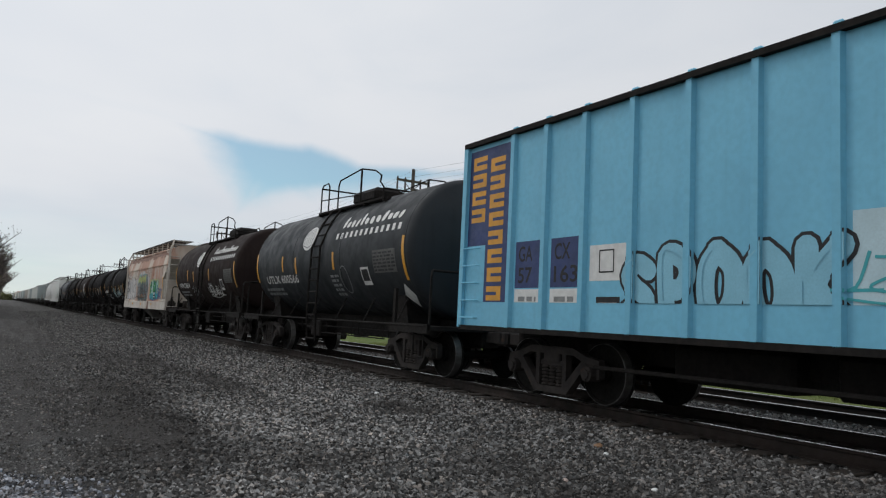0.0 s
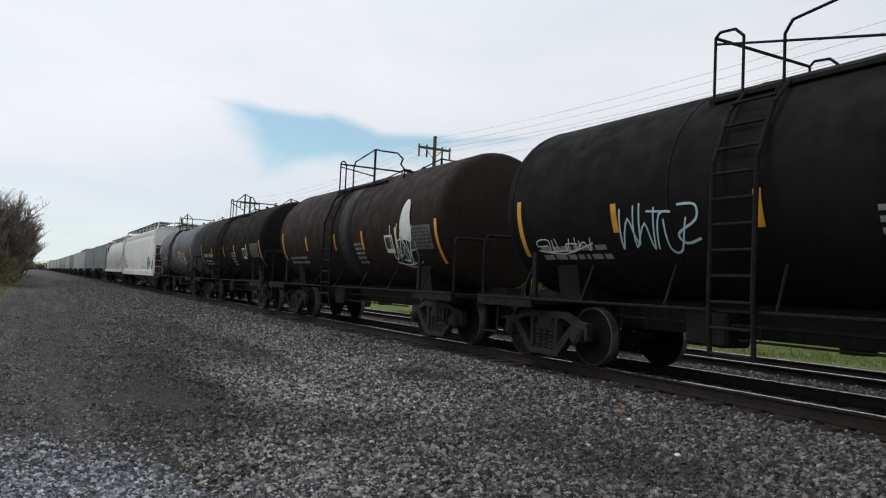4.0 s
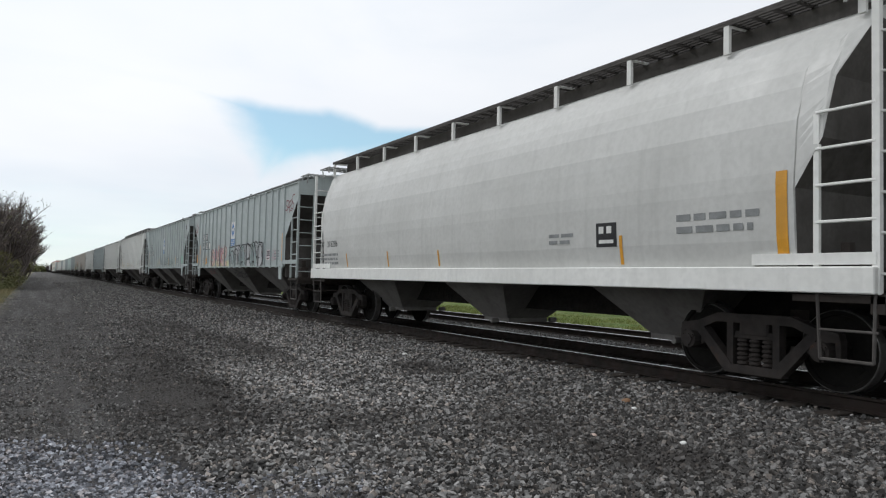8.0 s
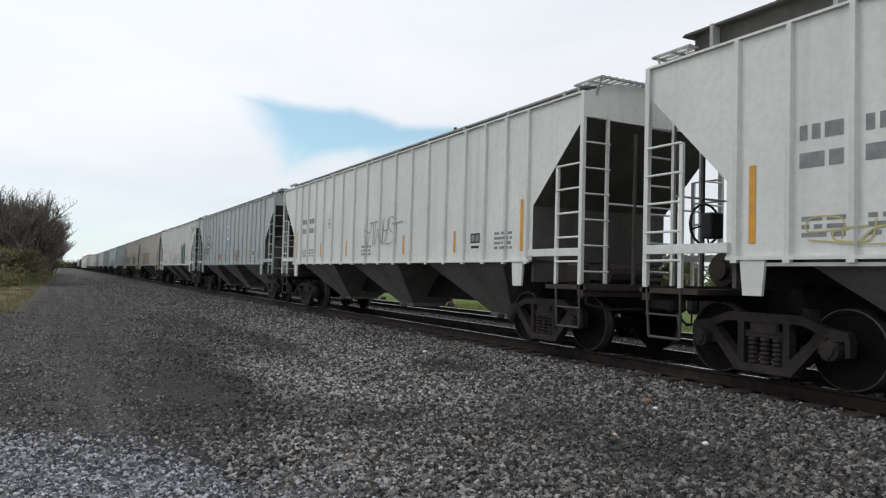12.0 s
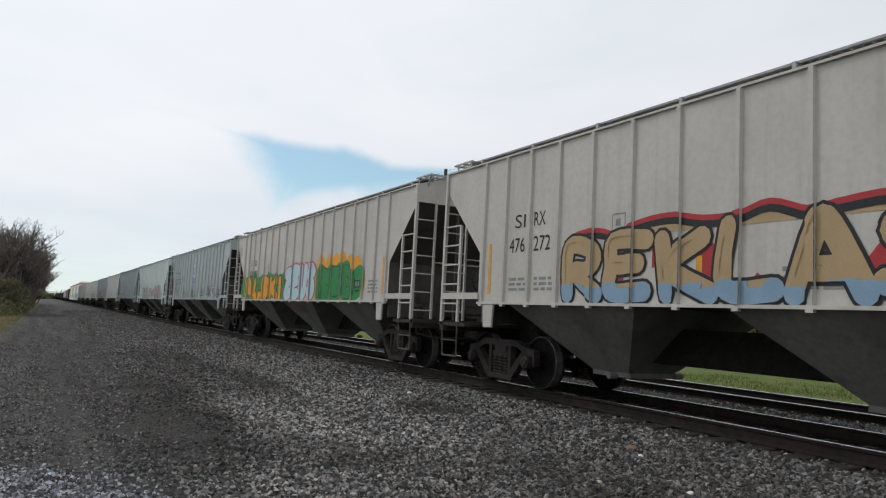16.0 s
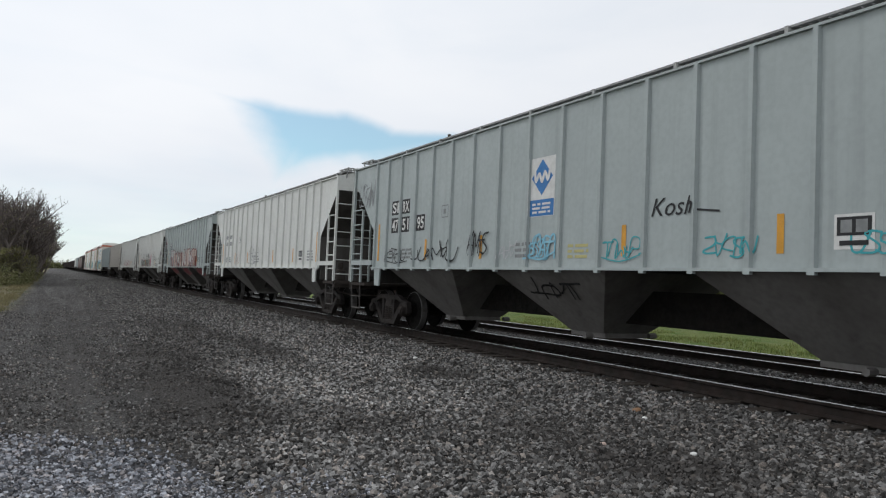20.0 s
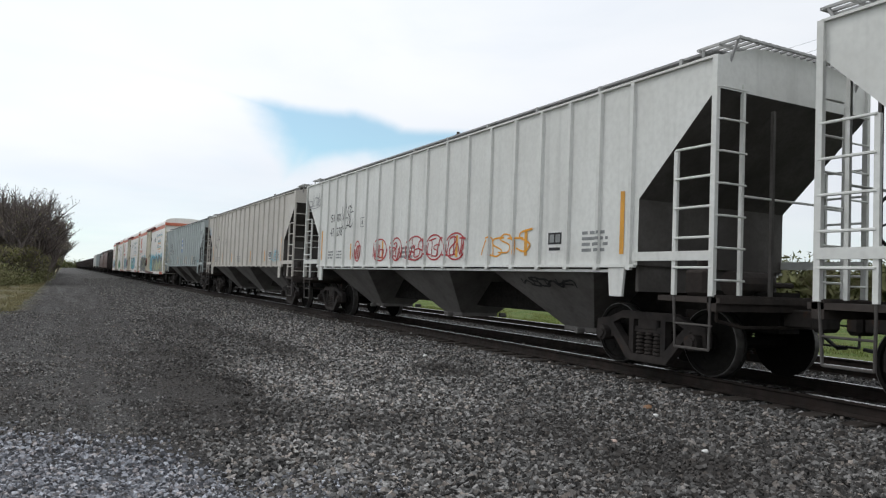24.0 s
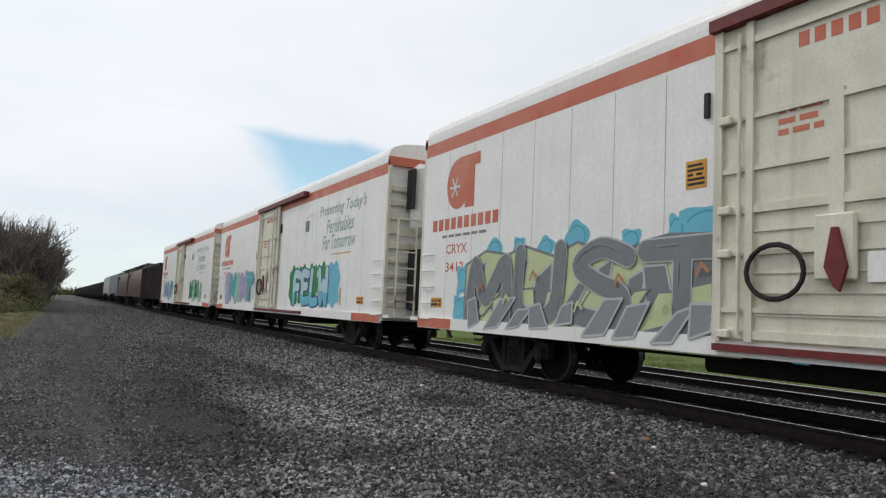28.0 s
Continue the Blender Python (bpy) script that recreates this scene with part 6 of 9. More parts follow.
    bm = B()
    for y in (-3.5, -1.2, 1.1, 3.4):
        box(bm, -0.5, 0.5, y - 0.9, y + 0.9, 0.45, 0.95, 0.05)
    part("air_trough", bm, SOOT, car)
    part("brake_rods", pipe(B(), [(-1.3, -6, 0.62), (-1.3, 5.0, 0.58)], 0.03), SOOT, car)
    underframe(car, half, half - 2.0)
    return car


# ---- insulated reefers ----
def reefer(s, label, kind=0):
    car = a_car("refrigerated_boxcar", s, label, "boxcar")
    half, low, top = 10.45, 0.82, 4.85
    key = ("reefer",)
    roof = [(1.5, top), (1.49, top + 0.12), (1.44, top + 0.24), (1.34, top + 0.33), (1.1, top + 0.42), (0.5, top + 0.48)]
    shared("body", key + ("body",), lambda: hull(lambda z: 1.5, roof, end_stations(half, ((0.0, low), (0.2, low))), 1.5), [REEFER, UNDER], car)

    def sill():
        bm = B()
        for k in (-1, 1):
            box(bm, k * 1.52 - 0.03, k * 1.52 + 0.03, -half, half, low - 0.06, low + 0.16)
        return bm
    shared("side_sill", key + ("sill",), sill, REEFER, car)

    def door():
        bm = box(B(), -1.56, -1.50, -0.68, 2.25, low + 0.12, top - 0.18)
        return bm
    d = shared("plug_door", key + ("door",), door, CREAM, car)

    def door_frame():
        bm = B()
        for y, w in ((-0.68, 0.06), (-0.32, 0.03), (1.80, 0.05), (2.25, 0.06)):
            box(bm, -1.61, -1.555, y - w, y + w, low + 0.12, top - 0.18)
        box(bm, -1.60, -1.555, 0.66, 0.82, 2.0, 3.62)
        for z, w in ((1.02, 0.05), (1.30, 0.03), (1.95, 0.025), (2.46, 0.05), (2.93, 0.03), (3.54, 0.03), (4.45, 0.04)):
            box(bm, -1.595, -1.555, -0.68, 2.25, z - w, z + w)
        for z in (1.25, 1.5, 1.72, 1.95, 2.2):
            box(bm, -1.58, -1.555, -0.2, 1.75, z - 0.012, z + 0.012)
        return bm
    f = shared("door_frame", key + ("frame",), door_frame, CREAM, d)

    def door_gear():
        bm = B()
        pts = [(-1.66, 1.42 + 0.36 * math.cos(a), 1.72 + 0.3 * math.sin(a)) for a in np.linspace(0, 2 * math.pi, 19)]
        pipe(bm, pts, 0.03)
        return bm
    shared("door_gear", key + ("gear",), door_gear, TRUCK, d)
    for y in (-0.45, -0.1, 1.92):
        shared("lock_rod", key + ("rod", y), lambda: rod(B(), (-1.63, y, low + 0.2), (-1.63, y, top - 0.3), 0.025), CREAM, d)

    def lever():
        bm = prism(B(), [(0.72, 2.15), (0.66, 2.15), (0.56, 1.75), (0.64, 1.5), (0.70, 1.55), (0.80, 1.75)], "x", -1.72, -1.675)
        return bm
    shared("lever", key + ("lever",), lever, DARKRED, d, "red door lever")
    shared("notice_plate", key + ("plate",), lambda: box(B(), -1.60, -1.562, 0.05, 0.42, 1.6, 1.9), REEFER, d, "small pale notice plate")
    for z in (1.02, 1.95, 2.46, 3.54):
        for y in (2.12, -0.55):
            shared("hinge", key + ("hinge",), lambda: box(B(), -1.66, -1.6, -0.09, 0.09, -0.05, 0.05, 0.015), CREAM, d).location = (0, y, z)
    shared("latch_box", key + ("latch",), lambda: box(B(), -1.67, -1.6, 0.5, 0.95, 1.62, 2.3, 0.02), CREAM, d)
    flat = Skin(0, [(-12, 12)], lambda k, y, z: -1.56)
    t = []
    for k in range(7):
        t += bar(1.2 - 0.19 * k, 4.18, 0.13, 0.17)
    flat.paint("name_bars", t, REDSTRIPE, d, 0.003)
    flat.paint("small_print", bars(1.45, 3.22, 0.55, 0.36, 3, 3), REDSTRIPE, d, 0.003)

    shared("door_track", key + ("track",), lambda: box(B(), -1.68, -1.5, -3.95, 2.35, top - 0.17, top - 0.02), DARKRED, car, "dark red upper door track")
    shared("lower_door_track", key + ("lowtrack",), lambda: box(B(), -1.62, -1.5, -3.95, 2.3, low + 0.0, low + 0.08), DARKRED, car, "dark red lower door track")
    for e in (-1, 1):
        def ribs_end():
            bm = B()
            y0, y1 = sorted((e * half, e * (half + 0.10)))
            for k in range(9):
                z = 1.15 + 0.36 * k
                box(bm, -1.42, 1.42, y0, y1, z, z + 0.18, 0.03)
            for x in (-1.46, 1.46):
                box(bm, x - 0.04, x + 0.04, y0, y1, low, top)
            return bm
        shared("corrugated_end", key + ("end", e), ribs_end, CREAM, car)
        shared("end_stripe", key + ("es", e), lambda: box(B(), -1.5, 1.5, *sorted((e * half, e * (half + 0.11))), top - 0.16, top + 0.06), REDSTRIPE, car)

        def lad():
            bm = B()
            for sx in (-1, 1):
                for k in range(5):
                    z = 0.95 + 0.34 * k
                    pipe(bm, [(sx * 1.38, e * (half + 0.1), z), (sx * 1.38, e * (half + 0.2), z), (sx * 0.95, e * (half + 0.2), z), (sx * 0.95, e * (half + 0.1), z)], 0.016)
                    pipe(bm, [(sx * 1.5, e * (half - 0.1), z), (sx * 1.56, e * (half - 0.12), z), (sx * 1.56, e * (half - 0.55), z), (sx * 1.5, e * (half - 0.58), z)], 0.016)
            box(bm, -1.5, 1.5, *sorted((e * half, e * (half + 0.5))), 0.9, 0.97)
            return bm
        shared("end_ladders", key + ("lad", e), lad, REEFER, car)
    # the cooling unit hangs on the leading end of all but the first car
    if kind:
        def unit():
            bm = box(B(), -0.95, 0.95, -half - 0.55, -half - 0.1, 3.0, 4.75, 0.14)
            return bm
        shared("cooling_unit", key + ("unit",), unit, BRIGHT, car)

        def grill():
            bm = box(B(), -1.02, -0.95, -half - 0.55, -half - 0.12, 3.6, 4.6, 0.03)
            box(bm, -0.9, 0.9, -half - 0.62, -half - 0.1, 1.1, 2.6, 0.05)
            return bm
        shared("black_grille", key + ("grill",), grill, INK, car)

        def cage():
            bm = B()
            for x in (-1.4, -0.9, 0.9, 1.4):
                rod(bm, (x, -half - 0.6, 0.95), (x, -half - 0.6, 3.3), 0.025)
            for z in (1.3, 1.7, 2.1, 2.5, 2.9, 3.3):
                rod(bm, (-1.4, -half - 0.6, z), (-0.9, -half - 0.6, z), 0.018)
                rod(bm, (1.4, -half - 0.6, z), (0.9, -half - 0.6, z), 0.018)
            rod(bm, (-1.4, -half - 0.6, 3.3), (1.4, -half - 0.6, 3.3), 0.02)
            return bm
        shared("ladder_cage", key + ("cage",), cage, CREAM, car)
    skin = Skin(0, [(-half, half)], lambda k, y, z: -1.5)
    skin.paint("red_stripe", bar(half, 4.48, 2 * half, 0.28), REDSTRIPE, car, 0.003, "faded orange-red stripe under the roof")
    skin.paint("red_stripe", bar(half, low - 0.05, 1.5, 0.2) + bar(-half + 1.9, low - 0.05, 1.9, 0.2), REDSTRIPE, car, 0.055)
    seams = []
    for k in range(19):
        yy = half - 1.1 - 1.02 * k
        if not -0.9 < yy < 2.5:
            seams += bar(yy, low + 0.17, 0.014, 3.45)
    skin.paint("panel_seam", seams, SEAM, car, 0.002)
    skin.paint("hatch_outline", ribbon([(-3.75, 2.9), (-3.75, 3.95), (-4.55, 4.02), (-4.55, 2.95)], 0.02), SEAM, car, 0.003)
    shared("vent_plate", key + ("vent",), lambda: box(B(), -1.53, -1.49, -4.15, -3.85, 3.5, 3.85, 0.01), FAINT, car, "small louvred vent plate")
    for yy in (2.5, -0.85):
        shared("tie_bracket", key + ("tieb", yy), lambda: box(B(), -1.55, -1.5, yy - 0.04, yy + 0.04, 3.68, 4.0, 0.01), INK, car, "black tie-down bracket")
    # emblem: an orange block monogram with a white star cut in it, and plain bars for the name
    y = half - 0.75
    em = disc(y - 0.75, 3.72, 0.48, 0.52, 24) + bar(y - 0.75, 3.24, 0.16, 0.98)
    skin.paint("emblem", em, REDSTRIPE, car, 0.003, "orange block monogram")
    skin.paint("emblem", bar(y - 1.05, 3.2, 0.36, 1.0), REDSTRIPE, car, 0.0045)
    skin.paint("emblem", bar(y - 0.75, 4.02, 0.85, 0.24), REDSTRIPE, car, 0.0052)
    star = []
    for a in range(6):
        star += ribbon([(y - 0.62, 3.66), (y - 0.62 + 0.22 * math.cos(a * 1.047), 3.66 + 0.22 * math.sin(a * 1.047))], 0.045)
    skin.paint("emblem", star, CHALK, car, 0.0065)
    t = []
    for k in range(10):
        t += bar(half - 0.45 - 0.27 * k, 2.80, 0.2, 0.24)
    skin.paint("name_bars", t, REDSTRIPE, car, 0.003)
    skin.paint("lettering", words("CRYX", half - 1.1, 2.3, 0.85, 0.19, 0.01), REDSTRIPE, car, 0.003)
    if not kind:
        skin.paint("lettering", words("3412", half - 1.1, 1.93, 0.75, 0.19, 0.01), REDSTRIPE, car, 0.003)
    skin.paint("lettering", bars(half - 0.9, 2.62, 1.8, 0.1, 1, 5), FAINT, car, 0.003)
    # script letters whose colour runs from navy at the top to orange at the foot
    for k, (line, left, z0, w) in enumerate((("Protecting Today's", -5.22, 3.76, 3.9), ("Perishables", -5.95, 3.28, 2.3), ("For Tomorrow", -5.65, 2.80, 2.8))):
        tris = words(line, left, z0, w, 0.42, 0.012, 0.25)
        if kind:
            skin.paint("slogan", tris, SPRAY["mist"], car, 0.004)
            continue
        for lo, hi, colour in ((-9.0, 0.11, "orange"), (0.11, 0.17, "cream"), (0.17, 0.27, "teal"), (0.27, 9.0, "navy")):
            band = [p for p in (cut(t, 1, z0 + lo, z0 + hi) for t in tris) if len(p) > 2]
            skin.paint("slogan", band, SPRAY[colour], car, 0.004)
    skin.paint("slogan", bar(-6.5, 2.62, 1.6, 0.03), SPRAY["orange"], car, 0.004)
    for yy in (-half + 1.7, half - 0.5):
        skin.paint("notice", bar(yy, 1.2, 0.5, 0.2), YELLOW, car, 0.006)
        skin.paint("notice", bars(yy - 0.04, 1.22, 0.42, 0.16, 2, 2), INK, car, 0.008)
    skin.paint("notice", bar(2.85, 2.82, 0.34, 0.36), YELLOW, car, 0.006)
    skin.paint("notice", bars(2.82, 2.85, 0.28, 0.3, 5, 2), INK, car, 0.008)
    for yy in (half - 3.0, half - 5.0, half - 7.0, -half + 3.0, -half + 5.0):
        stripe(skin, car, yy, 1.15, 1.65, 0.1)
    underframe(car, half - 0.1, half - 3.1)
    part("under_tank", box(B(), -1.0, 1.0, -3.0, 3.0, 0.5, 0.82, 0.05), SOOT, car)
    return car, skin


# ---- far dark cars ----
def open_car(s, half, mat, label, height=3.2, name="gondola"):
    car = a_car(name, s, label, "freight car")
    key = ("gondola", half, height)

    def body():
        bm = B()
        for k in (-1, 1):
            box(bm, k * 1.5 - 0.03, k * 1.5 + 0.03, -half, half, 1.0, height)
            box(bm, k * 1.53 - 0.06, k * 1.53 + 0.06, -half, half, height - 0.12, height + 0.03)
            n = 14
            for i in range(n + 1):
                y = -half + 0.08 + (2 * half - 0.16) * i / n
                box(bm, k * 1.56 - 0.05, k * 1.56 + 0.05, y - 0.06, y + 0.06, 1.0, height - 0.1)
        for e in (-1, 1):
            box(bm, -1.47, 1.47, e * half - 0.04, e * half + 0.04, 1.0, height)
        box(bm, -1.47, 1.47, -half, half, 0.98, 1.1)
        return bm
    shared("body", key + ("body",), body, mat, car)
    shared("load", key + ("load",), lambda: frustum(B(), (-0.9, 0.9, -half + 1.2, half - 1.2), (-1.46, 1.46, -half + 0.06, half - 0.06), height + 0.18, height - 0.25), COAL, car)
    underframe(car, half - 0.1, half - 1.9)
    return car


# ---- the train, from its front to its rear ----
def mid(k):
    """Centre of the k-th ribbed hopper of the long block."""
    return -80.67 + 18.3 * k + 9.15


def train_front():
    airslide(-225.8 - 8.2)
    # two corn-syrup tank cars with a white globe and name bars
    for s, mat, marks, label in ((-218.55, STEELGREY, "UTLX 600566", "slate-grey tank car with white globe emblem and name"),
                                 (-205.75, BROWNBLACK, "SHPX 210614", "brown-black tank car with white globe emblem and graffiti")):
        car, skin = tank_car(s, mat, label, marks=marks)
        skin.paint("emblem", disc(0.66, 3.16, 0.44, 0.33, 24), CHALK, car, 0.004, "white globe emblem")
        lines = []
        for k in range(5):
            a = 0.3 - 0.13 * k
            lines += ribbon([(0.66 + a, 3.0), (0.66 + a * 1.25, 3.18), (0.66 + a * 0.8, 3.42)], 0.022)
        skin.paint("emblem", lines + ribbon([(1.0, 2.98), (0.66, 2.9), (0.3, 2.98)], 0.02), mat, car, 0.007)
        t = []
        rng = random.Random(4)
        u = -1.40
        for k in range(12):
            w = rng.uniform(0.2, 0.3)
            h = 0.36 if k in (0, 4) else (0.3 if k == 8 else 0.22)
            t += blob(u - w / 2, 3.24 + h / 2, w * 0.9, h, 50 + k, 2, 0.8)
            u -= w + 0.03
        skin.paint("name_bars", t, CHALK, car, 0.004)
        t = []
        for k in range(13):
            t += bar(-1.25 - 0.277 * k, 3.0, 0.13, 0.15)
        skin.paint("name_bars", t, CHALK, car, 0.004)
        if mat is STEELGREY:
            skin.paint("chalk_ring", ribbon([(-1.75 + 0.24 * math.cos(a), 2.0 + 0.32 * math.sin(a)) for a in np.linspace(0, 6.3, 22)], 0.025), FAINT, car, 0.004)
            skin.paint("placard", [[(-4.45, 1.62), (-4.68, 1.86), (-4.91, 1.62)], [(-4.45, 1.62), (-4.91, 1.62), (-4.68, 1.38)]], CHALK, car, 0.02)
        else:
            skin.paint("graffiti", scrawl(-0.7, 1.62, 2.1, 0.52, 21, 7, 0.055) + scrawl(-0.75, 1.6, 1.9, 0.45, 19, 5, 0.04), CHALK, car, 0.006)
            skin.paint("graffiti", scrawl(2.2, 1.6, 1.2, 0.5, 22, 4, 0.03), FAINT, car, 0.006)

    # the old faded red hopper with a filthy white sill
    prof = lambda z: float(np.interp(z, (1.3, 2.6, 3.3, 3.9), (1.47, 1.50, 1.48, 1.38)))
    car, skin = smooth_hopper(-191.6, 6.95, RUSTY, DIRTY, "rusty faded red covered hopper with graffiti and dirty white sill", prof, [(1.37, 4.03), (1.1, 4.17), (0.5, 4.27)],
                              ((0.0, 3.5), (1.2, 2.52), (1.22, 1.35)), (0.92, 1.34), (-2.6, 2.6), (3.24, 3.99), 2.06, 5.05, "rust", 0.46, under=DIRTY)
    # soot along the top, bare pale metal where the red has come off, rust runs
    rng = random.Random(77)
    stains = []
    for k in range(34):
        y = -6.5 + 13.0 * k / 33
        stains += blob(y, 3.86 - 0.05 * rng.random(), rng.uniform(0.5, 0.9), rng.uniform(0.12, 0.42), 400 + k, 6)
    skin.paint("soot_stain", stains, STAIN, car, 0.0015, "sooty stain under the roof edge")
    runs = []
    for k in range(26):
        y = rng.choice((rng.uniform(-5.6, -3.2), rng.uniform(-5.6, -3.2), rng.uniform(-2.5, 6.0)))
        runs += ribbon([(y, 3.18), (y + rng.uniform(-0.04, 0.04), 2.7), (y + rng.uniform(-0.05, 0.05), rng.uniform(1.5, 2.5))], rng.uniform(0.05, 0.22))
    skin.paint("bare_streak", runs, BARE, car, 0.0022, "pale streaks where the red paint has worn off")
    runs = []
    for k in range(22):
        y = rng.uniform(-5.8, 6.2)
        runs += ribbon([(y, 3.2), (y + rng.uniform(-0.03, 0.03), rng.uniform(1.6, 2.8))], rng.uniform(0.02, 0.07))
    skin.paint("rust_streak", runs, OLDRUST, car, 0.0042, "rust-brown runs")
    skin.paint("lettering", [t for k, ch in enumerate("SOUTHERN") for t in words(ch, 2.82 - 0.67 * k, 2.74, 0.24, 0.36, 0.03)], WORN, car, 0.009)
    for i in range(6):
        skin.paint("graffiti", blob(5.95 - i * 0.55, 2.05, 0.75, 1.15, 430 + i, 4), SPRAY["silver"], car, 0.0095 + 0.0003 * i)
    graffiti(skin, car, "PLUS", 6.3, 1.45, 3.2, 1.3, "chalk", "ink", 0.012, label="white bubble-letter graffiti", edge_bold=0.035, fat=0.4, jump=0.03)
    skin.paint("graffiti", scrawl(5.9, 2.82, 2.6, 0.22, 431, 9, 0.03), SPRAY["chalk"], car, 0.02)
    skin.paint("number_panel", bar(6.1, 2.32, 0.55, 0.26), INK, car, 0.040)
    skin.paint("number_panel", bar(6.1, 1.92, 0.95, 0.26), INK, car, 0.040)
    skin.paint("lettering", words("SOU", 6.06, 2.36, 0.46, 0.18, 0.01), CHALK, car, 0.043)
    skin.paint("lettering", words("98615", 6.06, 1.96, 0.86, 0.18, 0.01), CHALK, car, 0.043)
    skin.paint("graffiti", scrawl(2.85, 1.5, 0.9, 0.5, 432, 4, 0.03), INK, car, 0.012)
    # clouds, dark lettering and lime tops of the middle piece
    for i, (y, z, w, h) in enumerate(((2.35, 2.45, 0.7, 0.45), (1.2, 2.88, 0.7, 0.3), (0.3, 2.95, 0.7, 0.28), (-1.15, 2.5, 1.0, 0.5), (-1.35, 2.3, 0.6, 0.35))):
        skin.paint("graffiti", blob(y, z, w, h, 440 + i, 6), SPRAY["silver"], car, 0.011 + 0.0004 * i, "white painted cloud" if not i else "")
    for i in range(6):
        skin.paint("graffiti", blob(1.8 - 0.56 * i, 1.95, 0.75, 1.25, 450 + i, 3), SPRAY["slate"], car, 0.0135 + 0.0003 * i)
    graffiti(skin, car, "RUTN", 2.0, 1.45, 3.2, 1.45, ("grey", "slate", "grey"), "teal", 0.016, edge_bold=0.03, fat=0.34, shine="lime", jump=0.03)
    for i, y in enumerate((1.7, 1.3, 0.75, 0.3, -0.1, -0.55)):
        skin.paint("graffiti", blob(y, 2.56 + 0.08 * (i % 2), 0.36, 0.30 + 0.05 * (i % 3), 460 + i, 7), SPRAY["lime"], car, 0.038 + 0.0004 * i)
    skin.paint("graffiti", scrawl(1.9, 1.55, 3.2, 0.9, 465, 9, 0.035), INK, car, 0.041)
    skin.paint("graffiti", scrawl(1.6, 1.5, 2.6, 0.3, 466, 6, 0.04), SPRAY["clay"], car, 0.044)
    # green and blue bubble piece
    for i in range(5):
        skin.paint("graffiti", blob(-2.4 - 0.5 * i, 2.05, 0.75, 0.95, 470 + i, 7), SPRAY["lime"], car, 0.0105 + 0.0003 * i)
    graffiti(skin, car, "SAMOS", -2.15, 1.42, 2.4, 0.98, ("green", "mint", "green"), "navy", 0.013, edge_bold=0.06, fat=0.4, low="teal", shine="ice", jump=0.03)
    skin.paint("graffiti", scrawl(-4.45, 1.45, 1.1, 0.85, 31, 5, 0.08) + scrawl(-4.5, 1.5, 0.8, 0.7, 33, 5, 0.07), SPRAY["navy"], car, 0.012)
    skin.paint("data_panel", bar(-3.45, 1.5, 0.42, 0.38), INK, car, 0.050)
    skin.paint("data_panel", [*bar(-3.5, 1.7, 0.13, 0.13), *bar(-3.69, 1.7, 0.13, 0.13), *bar(-3.5, 1.56, 0.32, 0.06)], CHALK, car, 0.053)
    stripe(skin, car, -5.65, 1.5, 2.6, 0.16)
    flat = Skin(0, [(-7, 7)], lambda k, y, z: -1.56)
    for y in (3.45, 0.45, -3.0):
        flat.paint("reflector", bar(y, 1.12, 0.35, 0.12), YELLOW, car, 0.004)

    # five plain tank cars
    tanks = ((-177.4, BLACK, DULLBAND, "ADMX 16397", "black tank car with white spray tags and paler centre band", 0),
             (-164.25, BLACK, None, None, "black tank car with pale graffiti on its side", 1),
             (-151.1, BROWNBLACK, DULLBAND, None, "brown-black tank car with one white painted patch", 2),
             (-137.9, BLACK, None, "ADMX 16886", "clean black tank car with white number", 3),
             (-124.95, SLATE, BAND, "ADMX 16346", "slate-grey tank car with pale centre band and white tag", 4))
    for s, mat, band, marks, label, k in tanks:
        car, skin = tank_car(s, mat, label, band=band, dome=False, marks=marks, seed=k)
        if k == 0:
            for i, w in enumerate((0.09, 0.06)):
                skin.paint("graffiti", ribbon(smooth_line([(-0.2, 2.12), (-0.42, 1.62), (-0.45, 2.18), (-0.72, 1.7), (-0.62, 2.2), (-0.85, 2.22)], 4), w) + ribbon(smooth_line([(-0.85, 2.2), (-0.8, 1.75), (-0.92, 1.6)], 4), w)
                           + ribbon(smooth_line([(-1.12, 2.12), (-0.98, 2.2), (-0.95, 1.85), (-1.1, 1.62)], 4), w), SPRAY["mint" if i == 0 else "ice"], car, 0.02 + 0.004 * i)
            skin.paint("graffiti", scrawl(-1.9, 1.72, 2.0, 0.36, 42, 10, 0.06) + scrawl(-2.0, 1.74, 1.8, 0.3, 39, 8, 0.05), SPRAY["ice"], car, 0.008)
            skin.paint("graffiti", ribbon(smooth_line([(-1.5, 1.6), (-1.9, 1.68), (-2.3, 1.5), (-2.7, 1.62), (-3.1, 1.5), (-3.4, 1.62), (-3.9, 1.6), (-4.4, 1.56)], 5), 0.035) + ribbon([(-2.5, 1.5), (-2.2, 1.2)], 0.03), SPRAY["silver"], car, 0.008)
            skin.paint("graffiti", scrawl(4.95, 1.9, 2.0, 0.26, 44, 8, 0.04), CHALK, car, 0.008)
            skin.paint("graffiti", scrawl(3.0, 1.5, 1.2, 0.5, 45, 4, 0.035) + ribbon(smooth_line([(2.6, 1.45), (2.1, 1.95), (1.7, 1.75), (1.6, 1.4)], 4), 0.04), SPRAY["silver"], car, 0.008)
        elif k == 1:
            skin.paint("graffiti", scrawl(2.6, 1.7, 1.3, 0.75, 46, 5, 0.06), SPRAY["ice"], car, 0.008)
            skin.paint("graffiti", scrawl(4.6, 1.75, 1.2, 0.25, 47, 5, 0.03), CHALK, car, 0.008)
        elif k == 2:
